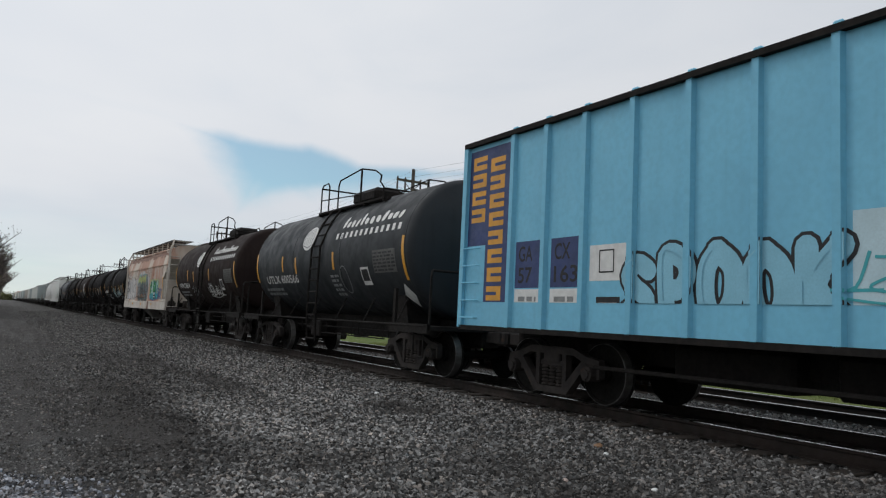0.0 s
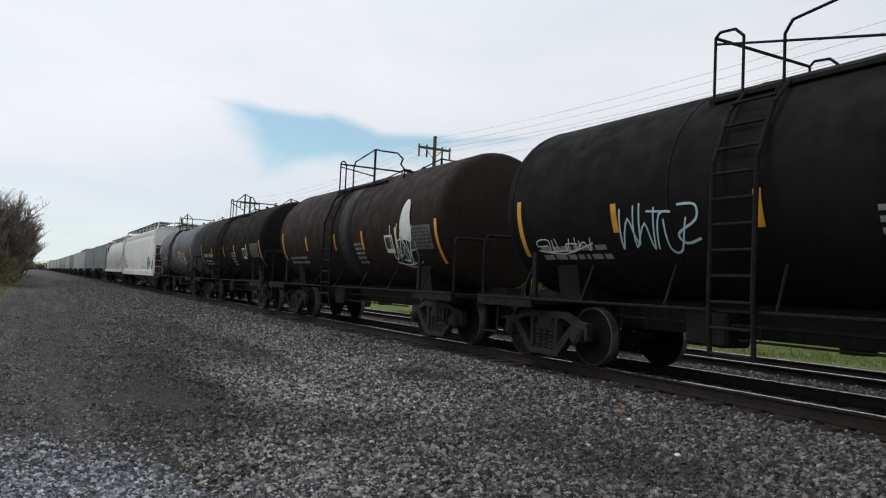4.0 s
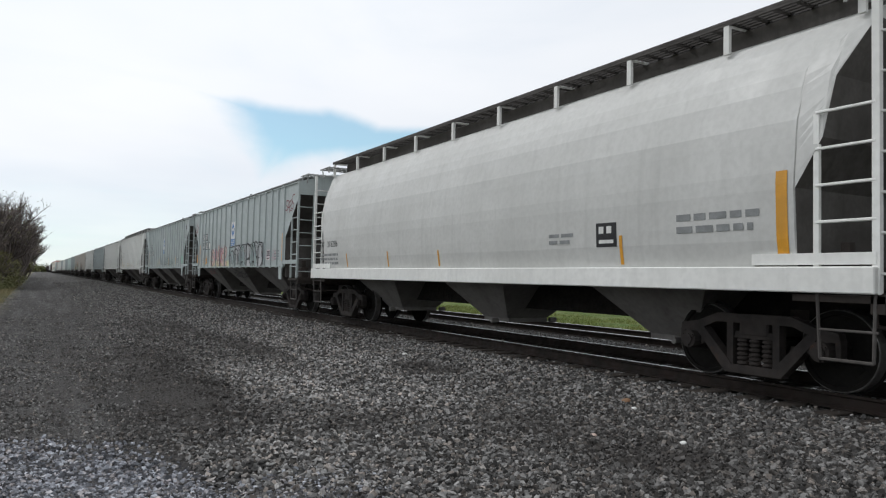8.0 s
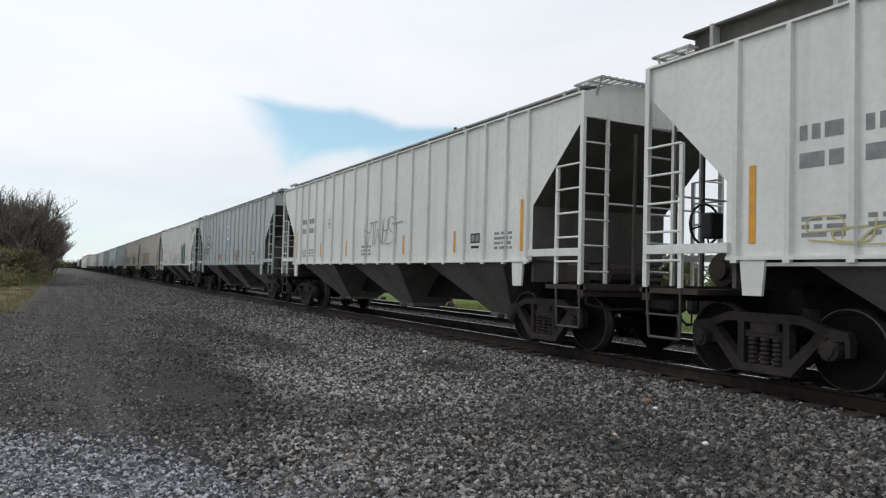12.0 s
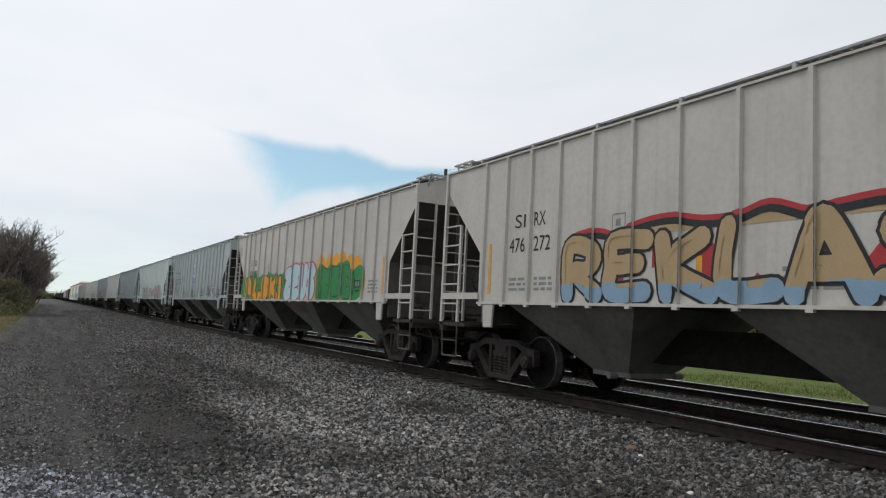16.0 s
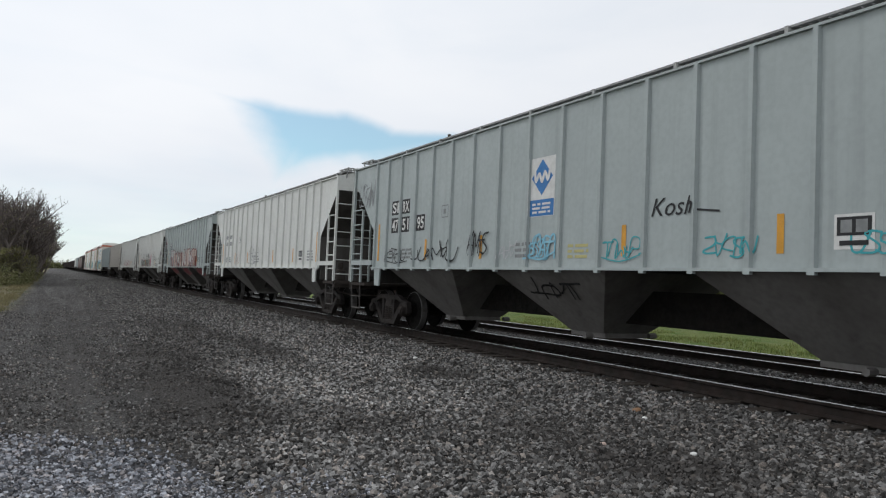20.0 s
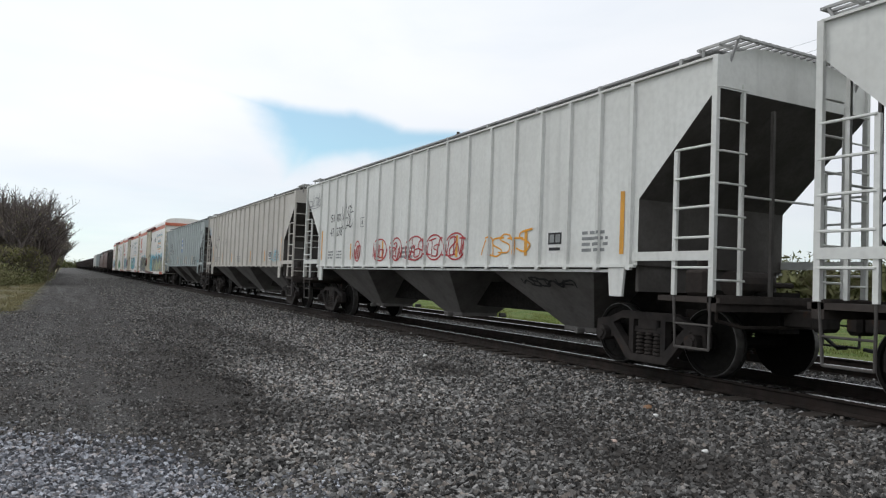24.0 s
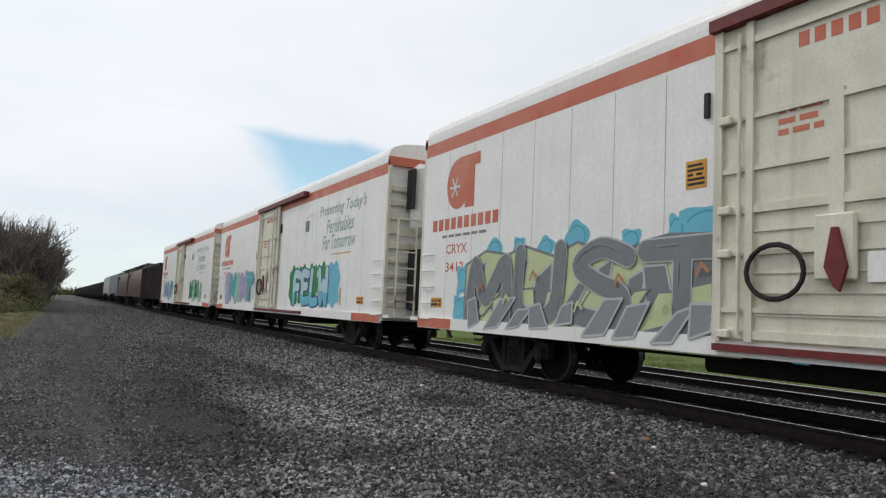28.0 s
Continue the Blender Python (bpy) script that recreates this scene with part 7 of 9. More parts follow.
            skin.paint("graffiti", scrawl(-3.1, 1.6, 1.0, 1.2, 48, 4, 0.09) + blob(-3.9, 2.5, 0.5, 0.9, 9, 3), CHALK, car, 0.008)
            skin.paint("graffiti", scrawl(-3.4, 1.55, 0.8, 0.6, 49, 3, 0.07), SPRAY["mint"], car, 0.010)
        elif k == 4:
            skin.paint("graffiti", ribbon(smooth_line([(-2.3, 1.85), (-1.95, 1.98), (-1.65, 1.7), (-1.85, 1.42), (-2.2, 1.5), (-2.1, 1.95), (-1.8, 2.35), (-2.2, 2.3), (-2.35, 2.1), (-2.55, 2.38), (-2.75, 2.25), (-2.5, 1.95), (-2.35, 1.85),
                                                       (-2.75, 1.7), (-2.7, 1.45), (-2.4, 1.4), (-2.35, 1.6)], 5), 0.055), CHALK, car, 0.02, "looping white spray tag")
            skin.paint("graffiti", scrawl(-2.85, 1.72, 0.75, 0.42, 51, 4, 0.045) + ribbon(smooth_line([(-3.2, 1.6), (-3.45, 1.72), (-3.3, 1.52), (-3.85, 1.4)], 4), 0.035), CHALK, car, 0.02)
            skin.paint("graffiti", scrawl(4.9, 2.3, 0.5, 0.5, 52, 3, 0.03), CHALK, car, 0.008)

    # two white smooth-sided hoppers
    prof1 = lambda z: float(np.interp(z, (1.25, 2.5, 3.5, 3.95), (1.48, 1.50, 1.47, 1.40)))
    car, skin = smooth_hopper(-108.4, 9.25, BRIGHT, BRIGHT, "bright white smooth-sided covered hopper with light graffiti", prof1, [(1.40, 4.08), (1.1, 4.22), (0.5, 4.32)],
                              ((0.0, 3.0), (1.2, 1.6), (1.25, 1.26)), (0.95, 1.28), (-5.2, -1.8, 1.8, 5.2), (3.82, 3.95), 2.06, 7.35, "white_a", 0.52)
    skin.paint("lettering", words("UTCX", 8.0, 2.3, 0.62, 0.18, 0.015) + words("59463", 7.95, 1.98, 0.75, 0.18, 0.015), INK, car, 0.004)
    skin.paint("graffiti", scrawl(7.6, 1.45, 1.7, 0.65, 61, 6, 0.035), SPRAY["darkgreen"], car, 0.005, "thin dark spray tags")
    skin.paint("graffiti", scrawl(4.0, 1.55, 1.3, 0.6, 62, 5, 0.025) + scrawl(2.2, 1.5, 0.9, 0.8, 63, 3, 0.025), FAINT, car, 0.005)
    skin.paint("graffiti", ribbon([(-3.25, 1.5), (-3.3, 1.95), (-4.25, 2.03), (-4.1, 1.72), (-4.0, 1.55)], 0.035), SPRAY["mint"], car, 0.005, "thin angular green and black spray lines")
    skin.paint("graffiti", ribbon([(-3.3, 1.93), (-4.22, 2.0)], 0.02) + ribbon(smooth_line([(-3.75, 1.6), (-4.0, 1.57), (-4.6, 1.52), (-5.3, 1.5), (-5.28, 1.36)], 4), 0.045) + ribbon([(-3.32, 1.75), (-3.4, 1.5), (-3.3, 1.36)], 0.06)
               + ribbon([(-3.75, 1.58), (-4.0, 1.4), (-3.9, 1.3)], 0.08), INK, car, 0.007)
    skin.paint("graffiti", scrawl(-4.75, 1.68, 0.5, 0.18, 64, 3, 0.03), SPRAY["mint"], car, 0.005)
    skin.paint("graffiti", blob(-6.45, 1.8, 1.2, 1.0, 71, 5, 0.9), SPRAY["teal"], car, 0.005, "round teal and yellow painted shape")
    skin.paint("graffiti", blob(-6.5, 1.72, 0.75, 0.7, 72, 3, 0.9), SPRAY["cream"], car, 0.008)
    skin.paint("graffiti", ribbon([(-6.45 + 0.5 * math.cos(a), 1.8 + 0.45 * math.sin(a)) for a in np.linspace(0, 6.3, 24)], 0.05) + scrawl(-6.0, 1.4, 1.0, 0.9, 73, 5, 0.04), SPRAY["darkgreen"], car, 0.011)
    flat = Skin(0, [(-9.2, 9.2)], lambda k, y, z: -1.55)
    for y, w in ((7.8, 1.0), (5.4, 0.4), (3.9, 0.9), (1.8, 0.6), (-6.0, 0.9)):
        flat.paint("small_print", bars(y, 1.05, w, 0.14, 2, int(y * 10)), FAINT, car, 0.004)
    flat.paint("graffiti", ribbon([(-2.2, 0.98), (-2.9, 1.24)], 0.03) + ribbon([(-4.85, 0.98), (-5.0, 1.22), (-5.9, 1.26)], 0.04) + ribbon([(-3.85, 1.27), (-4.15, 0.98)], 0.09), SPRAY["grey"], car, 0.004)
    flat.paint("graffiti", disc(-5.95, 1.2, 0.09, 0.06, 10), SPRAY["cream"], car, 0.004)
    skin.paint("graffiti", scrawl(-8.2, 3.2, 0.6, 0.5, 74, 4, 0.03), FAINT, car, 0.005)
    for y in (8.6, 5.9, 2.8, 0.03, -3.06, -5.39, -7.6):
        stripe(skin, car, y, 1.34, 2.25 if abs(y) > 7.5 else 1.85, 0.09)
    skin.paint("data_panel", bar(-7.0, 1.6, 0.4, 0.35), INK, car, 0.005)
    prof2 = lambda z: float(np.interp(z, (1.25, 1.7, 2.3, 2.9, 3.4, 3.8, 4.05), (1.42, 1.49, 1.51, 1.46, 1.34, 1.16, 0.98)))
    car, skin = smooth_hopper(-89.5, 8.1, PALE, BRIGHT, "pale grey round-sided covered hopper with orange reflectors", prof2, [(0.98, 4.05), (0.7, 4.18), (0.3, 4.24)],
                              ((0.25, 3.95), (0.5, 3.35), (0.57, 2.7), (0.86, 2.2), (0.88, 1.28)), (1.09, 1.36), (-4.6, 0.0, 4.6), (), 1.6, 6.4, "white_b", 0.40)
    skin.paint("lettering", words("ATW", 7.6, 1.95, 0.45, 0.16, 0.01) + words("316286", 6.9, 1.95, 0.75, 0.16, 0.01), INK, car, 0.004)
    skin.paint("lettering", bars(7.5, 1.45, 1.4, 0.35, 3, 4) + bars(-3.0, 1.7, 0.6, 0.2, 2, 5) + bars(-5.6, 1.75, 1.2, 0.3, 2, 6), FAINT, car, 0.004)
    skin.paint("data_panel", bar(-4.1, 1.65, 0.42, 0.34), INK, car, 0.004)
    skin.paint("data_panel", [*bar(-4.16, 1.84, 0.1, 0.1), *bar(-4.32, 1.84, 0.1, 0.1), *bar(-4.16, 1.7, 0.3, 0.05)], CHALK, car, 0.006)
    for y, z in ((5.5, 1.75), (3.0, 1.75), (0.6, 1.72), (-4.6, 1.8)):
        stripe(skin, car, y, 1.40, z, 0.06)
    stripe(skin, car, -7.08, 1.42, 2.4, 0.14)


BLOCK = (
    # paint, marks, boxed, logo, words on it
    (GREY, (("SI", "RX"), ("47", "623", "1")), True, True, "grey-green ribbed covered hopper with pink and grey graffiti"),
    (GREY, (("SI", "RX"), ("47", "625", "3")), True, True, "grey-green ribbed covered hopper with a small blue emblem"),
    (WHITE, None, False, False, "white ribbed covered hopper with a tall roof walkway"),
    (WHITE, None, False, False, "off-white ribbed covered hopper with a thin tag"),
    (GREY, (("SI", "RX"), ("47", "623", "2")), True, True, "blue-grey ribbed covered hopper with a blue and white emblem"),
    (WHITE, (("SI", "RX"), ("476", "221")), False, False, "white ribbed covered hopper with dark green graffiti"),
    (BEIGE, (("SI", "RX"), ("476", "272")), False, False, "beige ribbed covered hopper with blue and brown graffiti"),
    (BEIGE, (("SI", "RX"), ("476", "220")), False, False, "beige ribbed covered hopper with orange, red and green graffiti"),
    (GREY, (("SI", "RX"), ("47", "622", "6")), True, True, "blue-grey ribbed covered hopper with scattered tags"),
    (MINTY, (("SI", "RX"), ("476", "250")), False, False, "mint-white ribbed covered hopper with pastel graffiti"),
    (GREY, (("SI", "RX"), ("47", "51", "95")), True, True, "grey ribbed covered hopper with handwritten tags"),
    (WHITE, None, False, False, "white ribbed covered hopper with thin grey tags"),
    (GREY, (("SI", "RX"), ("47", "62", "39")), True, False, "grey ribbed covered hopper with a large red graffiti"),
    (WHITE, (("SI", "RX"), ("478", "188")), False, False, "white ribbed covered hopper with green and black graffiti"),
    (WHITE, (("SI", "RX"), ("47", "278")), False, False, "white ribbed covered hopper with red scrawls"),
    (BEIGE, (("SI", "RX"), ("476",)), False, False, "pale beige ribbed covered hopper with a blue tag"),
    (GREY, (("SI", "RX"), ("47", "62", "67")), True, True, "blue-grey ribbed covered hopper with black tags"),
)


def train_block():
    for k, (mat, marks, boxed, logo, label) in enumerate(BLOCK):
        tall = k == 2
        car, skin = ribbed_hopper(mid(k), mat, label, marks, boxed, logo, RIBS, tall, k)
        lower = Skin(0, [(-8, 8)], lambda b, y, z: -1.46 + (1.44 - z) * 0.98)
        spray = lambda t, c, lift=0.004: skin.paint("graffiti", t, SPRAY.get(c, INK), car, lift)
        if k == 0:
            for i in range(6):
                spray(blob(3.9 - i * 0.6, 1.6, 0.65, 0.26, 340 + i, 5), "cream", 0.0025 + 0.0002 * i)
            graffiti(skin, car, "SPAK", 4.1, 1.49, 2.35, 0.74, ("blush", "pinkish"), "berry", slant=0.1, edge_bold=0.035, fat=0.22, shine="chalk")
            graffiti(skin, car, "2", 1.85, 1.49, 0.8, 0.8, "blush", "berry", 0.008, edge_bold=0.035, fat=0.22, shine="chalk")
            spray(scrawl(2.3, 2.1, 0.4, 0.3, 342, 2, 0.04), "berry")
            # looped silver letters with black outlines, the last ones taller
            burner(skin, car, 0.45, 1.48, 5.0, 0.78, 6, ("mist", "silver"), "ink", 12, 0.006, fat=0.26)
            for i, (y, w, h) in enumerate(((0.2, 0.55, 0.6), (-0.45, 0.6, 0.66), (-1.05, 0.55, 0.74), (-1.75, 0.5, 0.8), (-2.3, 0.5, 0.82), (-2.95, 0.45, 0.76), (-3.5, 0.45, 0.86), (-4.05, 0.5, 0.74))):
                arch = smooth_line([(y, 1.52), (y + 0.06, 1.52 + h * 0.6), (y - w * 0.35, 1.5 + h), (y - w * 0.9, 1.5 + h * 0.86), (y - w, 1.5 + h * 0.4)], 4)
                spray(ribbon(arch, 0.055), "ink", 0.046 + 0.001 * i)
                spray(ribbon([(a - 0.1, b - 0.12) for a, b in arch[2:-3]], 0.03), "silver", 0.047 + 0.001 * i)
            spray(scrawl(7.5, 1.62, 0.5, 0.6, 347, 3, 0.04) + scrawl(5.5, 1.58, 0.6, 0.55, 348, 3, 0.04), "orange")
            spray(scrawl(-5.0, 1.7, 0.45, 0.4, 343, 3, 0.02) + scrawl(-5.7, 1.65, 0.4, 0.5, 344, 3, 0.02), "pinkish")
            lower.paint("graffiti", scrawl(5.3, 1.15, 1.2, 0.2, 349, 5, 0.03), SPRAY["maroon"], car, 0.01)
            lower.paint("graffiti", scrawl(0.6, 1.05, 1.8, 0.32, 350, 6, 0.04), INK, car, 0.01)
            spray(scrawl(-7.1, 3.15, 0.85, 0.6, 100, 4, 0.04), "maroon")
            spray(scrawl(7.9, 3.1, 0.6, 0.7, 99, 4, 0.03), "maroon")
        elif k == 1:
            spray(scrawl(1.4, 1.7, 0.65, 0.5, 101, 3, 0.035), "ink")
            spray(scrawl(-0.35, 1.58, 1.5, 0.7, 102, 6, 0.03), "ink")
            spray(scrawl(-2.2, 1.66, 1.4, 0.45, 98, 4, 0.026), "darkgreen")
            spray(bar(-6.32, 1.68, 0.4, 0.4), "mint", 0.0035)
            spray(scrawl(-7.36, 3.45, 0.34, 0.42, 103, 3, 0.035), "ink")
            spray(scrawl(-7.2, 3.02, 0.75, 0.24, 87, 5, 0.022) + scrawl(-7.15, 2.74, 0.55, 0.2, 88, 4, 0.022), "grey")
            spray(scrawl(2.7, 1.6, 0.5, 0.3, 97, 3, 0.03), "yellowish")
            spray(scrawl(8.1, 3.1, 0.5, 0.4, 86, 3, 0.022), "grey")
        elif k == 2:
            spray(scrawl(2.1, 1.6, 0.8, 0.4, 104, 4, 0.03) + scrawl(1.2, 1.58, 0.7, 0.4, 84, 4, 0.03), "yellowish")
            spray(scrawl(-0.5, 1.62, 1.0, 0.35, 83, 5, 0.025), "sand")
            spray(scrawl(-2.5, 1.52, 0.7, 0.3, 82, 4, 0.03), "maroon")
            spray(ribbon([(-2.35 + 0.1 * math.cos(a), 2.2 + 0.13 * math.sin(a)) for a in np.linspace(0, 6.3, 16)], 0.025), "grey")
            spray(scrawl(-6.2, 1.68, 0.65, 0.42, 105, 4, 0.04), "ink")
            spray(scrawl(6.0, 1.6, 1.6, 0.3, 96, 5, 0.025), "yellowish")
            lower.paint("graffiti", scrawl(-3.6, 0.95, 1.8, 0.4, 95, 5, 0.045), INK, car, 0.01)
        elif k == 3:
            spray(scrawl(0.5, 1.8, 2.2, 0.9, 106, 6, 0.035), "grey")
        elif k == 4:
            spray(scrawl(-1.4, 1.55, 1.2, 0.65, 107, 5, 0.05), "maroon")
            spray(words("ACET", 6.05, 1.98, 0.95, 0.32, 0.03, 0.2), "ink", 0.008)
            spray(scrawl(6.7, 1.75, 0.45, 0.75, 108, 4, 0.045), "maroon")
            spray(words("PLF", 2.25, 1.68, 0.6, 0.26, 0.04), "red", 0.007)
            spray(scrawl(3.5, 1.7, 0.6, 0.4, 110, 3, 0.05), "grey")
        elif k == 5:
            spray(scrawl(0.95, 1.52, 2.2, 1.0, 111, 7, 0.05), "ink")
            spray(scrawl(2.1, 1.52, 0.9, 0.45, 109, 3, 0.04), "ink")
            spray(scrawl(-1.55, 1.75, 0.55, 0.6, 115, 3, 0.03), "ink")
            # two dark green columns with a black scrawl, green mist round their tops
            for i, (y, w, h) in enumerate(((-2.65, 0.62, 1.22), (-3.4, 0.75, 1.28), (-4.2, 0.45, 1.32))):
                spray(under([(y, 1.5 + h), (y - w * 0.4, 1.56 + h), (y - w, 1.46 + h)], 1.5), ("bottle", "bottle", "darkgreen")[i], 0.005 + 0.001 * i)
                spray(ribbon([(y - 0.03, 1.6 + 0.1 * i), (y - 0.04, 1.5 + h), (y - w * 0.6, 1.55 + h)], 0.03), "green", 0.0095)
            spray(ribbon([(-4.72, 1.62), (-4.76, 2.95)], 0.06) + ribbon([(-4.55, 1.9), (-4.85, 2.0)], 0.03), "green", 0.0105)
            spray(blob(-2.0, 1.8, 0.35, 0.5, 360, 5), "bottle", 0.005)
            spray(scrawl(-2.7, 1.6, 1.9, 1.1, 112, 5, 0.04), "ink", 0.012)
            spray(scrawl(-7.0, 3.35, 1.05, 0.55, 113, 5, 0.04) + ribbon([(-7.05, 3.25), (-7.0, 3.0), (-7.12, 3.1)], 0.03), "slate")
            spray(scrawl(5.45, 1.52, 0.95, 0.3, 114, 5, 0.03), "ink")
            spray(bars(2.95, 1.85, 0.5, 0.5, 5, 7), "red")
            spray(ribbon([(6.65 + 0.12 * math.cos(a), 1.85 + 0.16 * math.sin(a)) for a in np.linspace(0, 6.3, 16)], 0.02) + bar(6.72, 2.05, 0.14, 0.06), "red")
            spray(bar(-5.45, 2.05, 0.12, 0.5), "grey")
        elif k == 6:
            crest = smooth_line([(4.6, 2.2), (4.4, 2.42), (3.84, 2.46), (3.4, 2.36), (3.04, 2.5), (2.44, 2.55), (1.9, 2.46), (1.4, 2.46), (0.96, 2.56), (0.49, 2.42), (0.18, 2.46), (-0.4, 2.5), (-0.95, 2.4), (-1.1, 2.1)], 4)
            spray(ribbon([(y, z + 0.07) for y, z in crest], 0.09), "red", 0.003)
            spray(ribbon(crest, 0.09), "ink", 0.0040)
            for i, (y, z) in enumerate(((3.7, 1.95), (2.75, 2.2), (2.0, 2.05), (1.3, 1.62), (0.6, 2.1), (-0.1, 1.9))):
                spray(under([(y, z), (y - 0.18, z + 0.22), (y - 0.42, z + 0.05)], z - 0.25), "red", 0.0032 + 0.0002 * i)
            spray(under([(y, z - 0.04) for y, z in crest], 2.4), "sand", 0.0046)
            graffiti(skin, car, "REKLAS", 4.7, 1.46, 5.85, 1.02, "sand", "ink", 0.006, edge_bold=0.05, low="powder", fat=0.28, shine="sand", jump=0.02, low_share=0.24)
            spray(scrawl(-1.6, 1.95, 0.5, 0.5, 93, 4, 0.05), "sky")
            graffiti(skin, car, "RLS", -4.1, 1.68, 1.1, 0.36, "blush", "red", 0.005, edge_bold=0.02)
            spray(scrawl(-7.5, 3.2, 0.6, 0.4, 116, 3, 0.04), "sky")
        elif k == 7:
            for i in range(8):
                spray(blob(6.9 - i * 0.76, 1.93, 0.95, 0.85 + 0.12 * (i % 3), 120 + i, 3), "green", 0.0025 + 0.0002 * i)
            graffiti(skin, car, "ALSKI", 6.6, 1.44, 5.05, 0.86, "orange", "ink", 0.005, edge_bold=0.04, fat=0.44, shine="orange", jump=0.03)
            graffiti(skin, car, "ZEUS", 1.3, 1.44, 3.15, 1.12, "ice", "scarlet", 0.006, edge_bold=0.06, fat=0.46, shine="ice", jump=0.03)
            for i in range(6):
                spray(blob(-2.3 - i * 0.58, 2.06, 0.9, 1.3 - 0.14 * max(0, i - 3), 130 + i, 3), "orange", 0.0030 + 0.0002 * i)
            for i in range(5):
                spray(blob(-2.35 - i * 0.70, 1.92, 0.95, 1.08 - 0.14 * max(0, i - 3), 140 + i, 2), "green", 0.0040 + 0.0002 * i)
            graffiti(skin, car, "RED", -2.1, 1.52, 2.9, 0.84, "green", "ink", 0.006, edge_bold=0.03, shine="green", fat=0.3)
            lower.paint("graffiti", scrawl(0.95, 1.05, 1.6, 0.3, 118, 6, 0.03), SPRAY["maroon"], car, 0.01)
            spray(scrawl(8.1, 3.2, 0.5, 0.5, 119, 3, 0.03), "grey")
        elif k == 8:
            for i, (y, w, h, c) in enumerate(((6.2, 0.5, 0.4, "ink"), (5.45, 0.65, 0.35, "green"), (3.3, 0.6, 0.5, "ink"), (2.4, 1.0, 0.35, "clay"), (0.45, 0.5, 0.5, "ink"), (-0.5, 0.5, 0.4, "grey"),
                                              (-2.3, 0.5, 0.55, "ink"), (-3.75, 0.8, 0.62, "ink"), (-3.9, 0.6, 0.5, "brown"), (-5.6, 0.4, 0.3, "grey"), (-6.3, 0.4, 0.45, "ink"))):
                spray(scrawl(y, 1.56 if i > 1 else 1.9, w, h, 140 + i, 4, 0.035), c)
            spray(disc(6.7, 2.2, 0.12, 0.1, 12), "blush")
            spray(scrawl(8.35, 3.25, 1.25, 0.62, 146, 6, 0.045) + scrawl(8.0, 2.85, 0.7, 0.45, 77, 3, 0.04), "ink")
            lower.paint("graffiti", scrawl(5.3, 1.1, 1.4, 0.22, 145, 6, 0.05), INK, car, 0.01)
        elif k == 9:
            graffiti(skin, car, "SECR", 5.2, 1.47, 3.35, 0.78, ("mint", "clay", "mint", "pinkish"), "ink", 0.005, edge_bold=0.04, low="blush", fat=0.26)
            spray(bar(1.55, 1.55, 0.1, 0.5), "orange", 0.003)
            for i, (y, z) in enumerate(((1.1, 1.65), (0.55, 2.1), (-0.2, 2.15), (-0.9, 1.9), (-1.7, 1.8), (-2.3, 1.7))):
                spray(blob(y, z, 0.55, 0.3, 320 + i, 5), "teal" if i % 3 < 2 else "clay", 0.0025 + 0.0002 * i)
            spray(under([(-2.0, 2.02), (-2.32, 2.05)], 1.6), "orange", 0.0034)
            graffiti(skin, car, "KEMOS", 1.0, 1.48, 3.2, 0.64, ("clay", "mint", "pinkish", "mint", "clay"), "slate", 0.005, edge_bold=0.022, low="blush", fat=0.24, shine="chalk", jump=0.1)
            spray(scrawl(0.7, 1.5, 2.8, 0.6, 380, 7, 0.026), "chalk", 0.030)
            graffiti(skin, car, "BZEE", -2.4, 1.47, 3.0, 0.80, "pinkish", "ink", 0.006, edge_bold=0.06, fat=0.42, shine="pink")
            for i, y in enumerate((-2.75, -2.95, -3.45, -3.75, -4.3, -4.9)):
                spray(scrawl(y, 1.58 + 0.35 * (i % 2), 0.22, 0.14, 372 + i, 2, 0.04), "teal", 0.029)
            spray(blob(-5.5, 1.75, 0.6, 0.5, 371, 4), "teal")
            spray(bar(-6.0, 2.2, 0.1, 0.5), "grey")
            lower.paint("graffiti", scrawl(-4.0, 0.9, 1.4, 0.45, 148, 5, 0.09), SPRAY["maroon"], car, 0.01)
            spray(scrawl(8.2, 2.9, 0.6, 0.8, 149, 7, 0.03), "ink")
            spray(scrawl(7.6, 2.6, 0.4, 0.4, 92, 3, 0.03), "lilac")
            spray(scrawl(7.2, 2.25, 0.4, 0.3, 91, 3, 0.04), "orange")
        elif k == 10:
            spray(scrawl(6.2, 1.58, 1.0, 0.4, 150, 4, 0.03) + scrawl(4.85, 1.6, 2.0, 0.42, 94, 6, 0.04) + scrawl(2.3, 1.62, 0.6, 0.65, 151, 4, 0.045), "ink")
            spray(words("Kosh", -2.42, 2.15, 0.74, 0.24, 0.0, 0.3) + ribbon([(-3.2, 2.2), (-3.55, 2.16)], 0.025), "ink", 0.008)
            spray(scrawl(1.3, 1.62, 0.5, 0.35, 376, 3, 0.03), "silver")
            spray(scrawl(0.42, 1.58, 0.75, 0.5, 152, 5, 0.045) + scrawl(0.35, 1.62, 0.6, 0.4, 377, 4, 0.04), "paleblue")
            spray(bars(-0.65, 1.6, 0.5, 0.25, 3, 8), "yellowish")
            for i, y in enumerate((-1.5, -3.35, -5.2)):
                spray(scrawl(y, 1.58, 0.7, 0.34, 153 + i, 5, 0.028), "teal")
            spray(scrawl(8.1, 2.9, 0.9, 0.9, 155, 5, 0.045), "grey")
            lower.paint("graffiti", scrawl(0.7, 0.95, 1.3, 0.4, 156, 4, 0.04), INK, car, 0.01)
        elif k == 11:
            spray(scrawl(1.8, 1.6, 1.6, 0.9, 157, 5, 0.03), "grey")
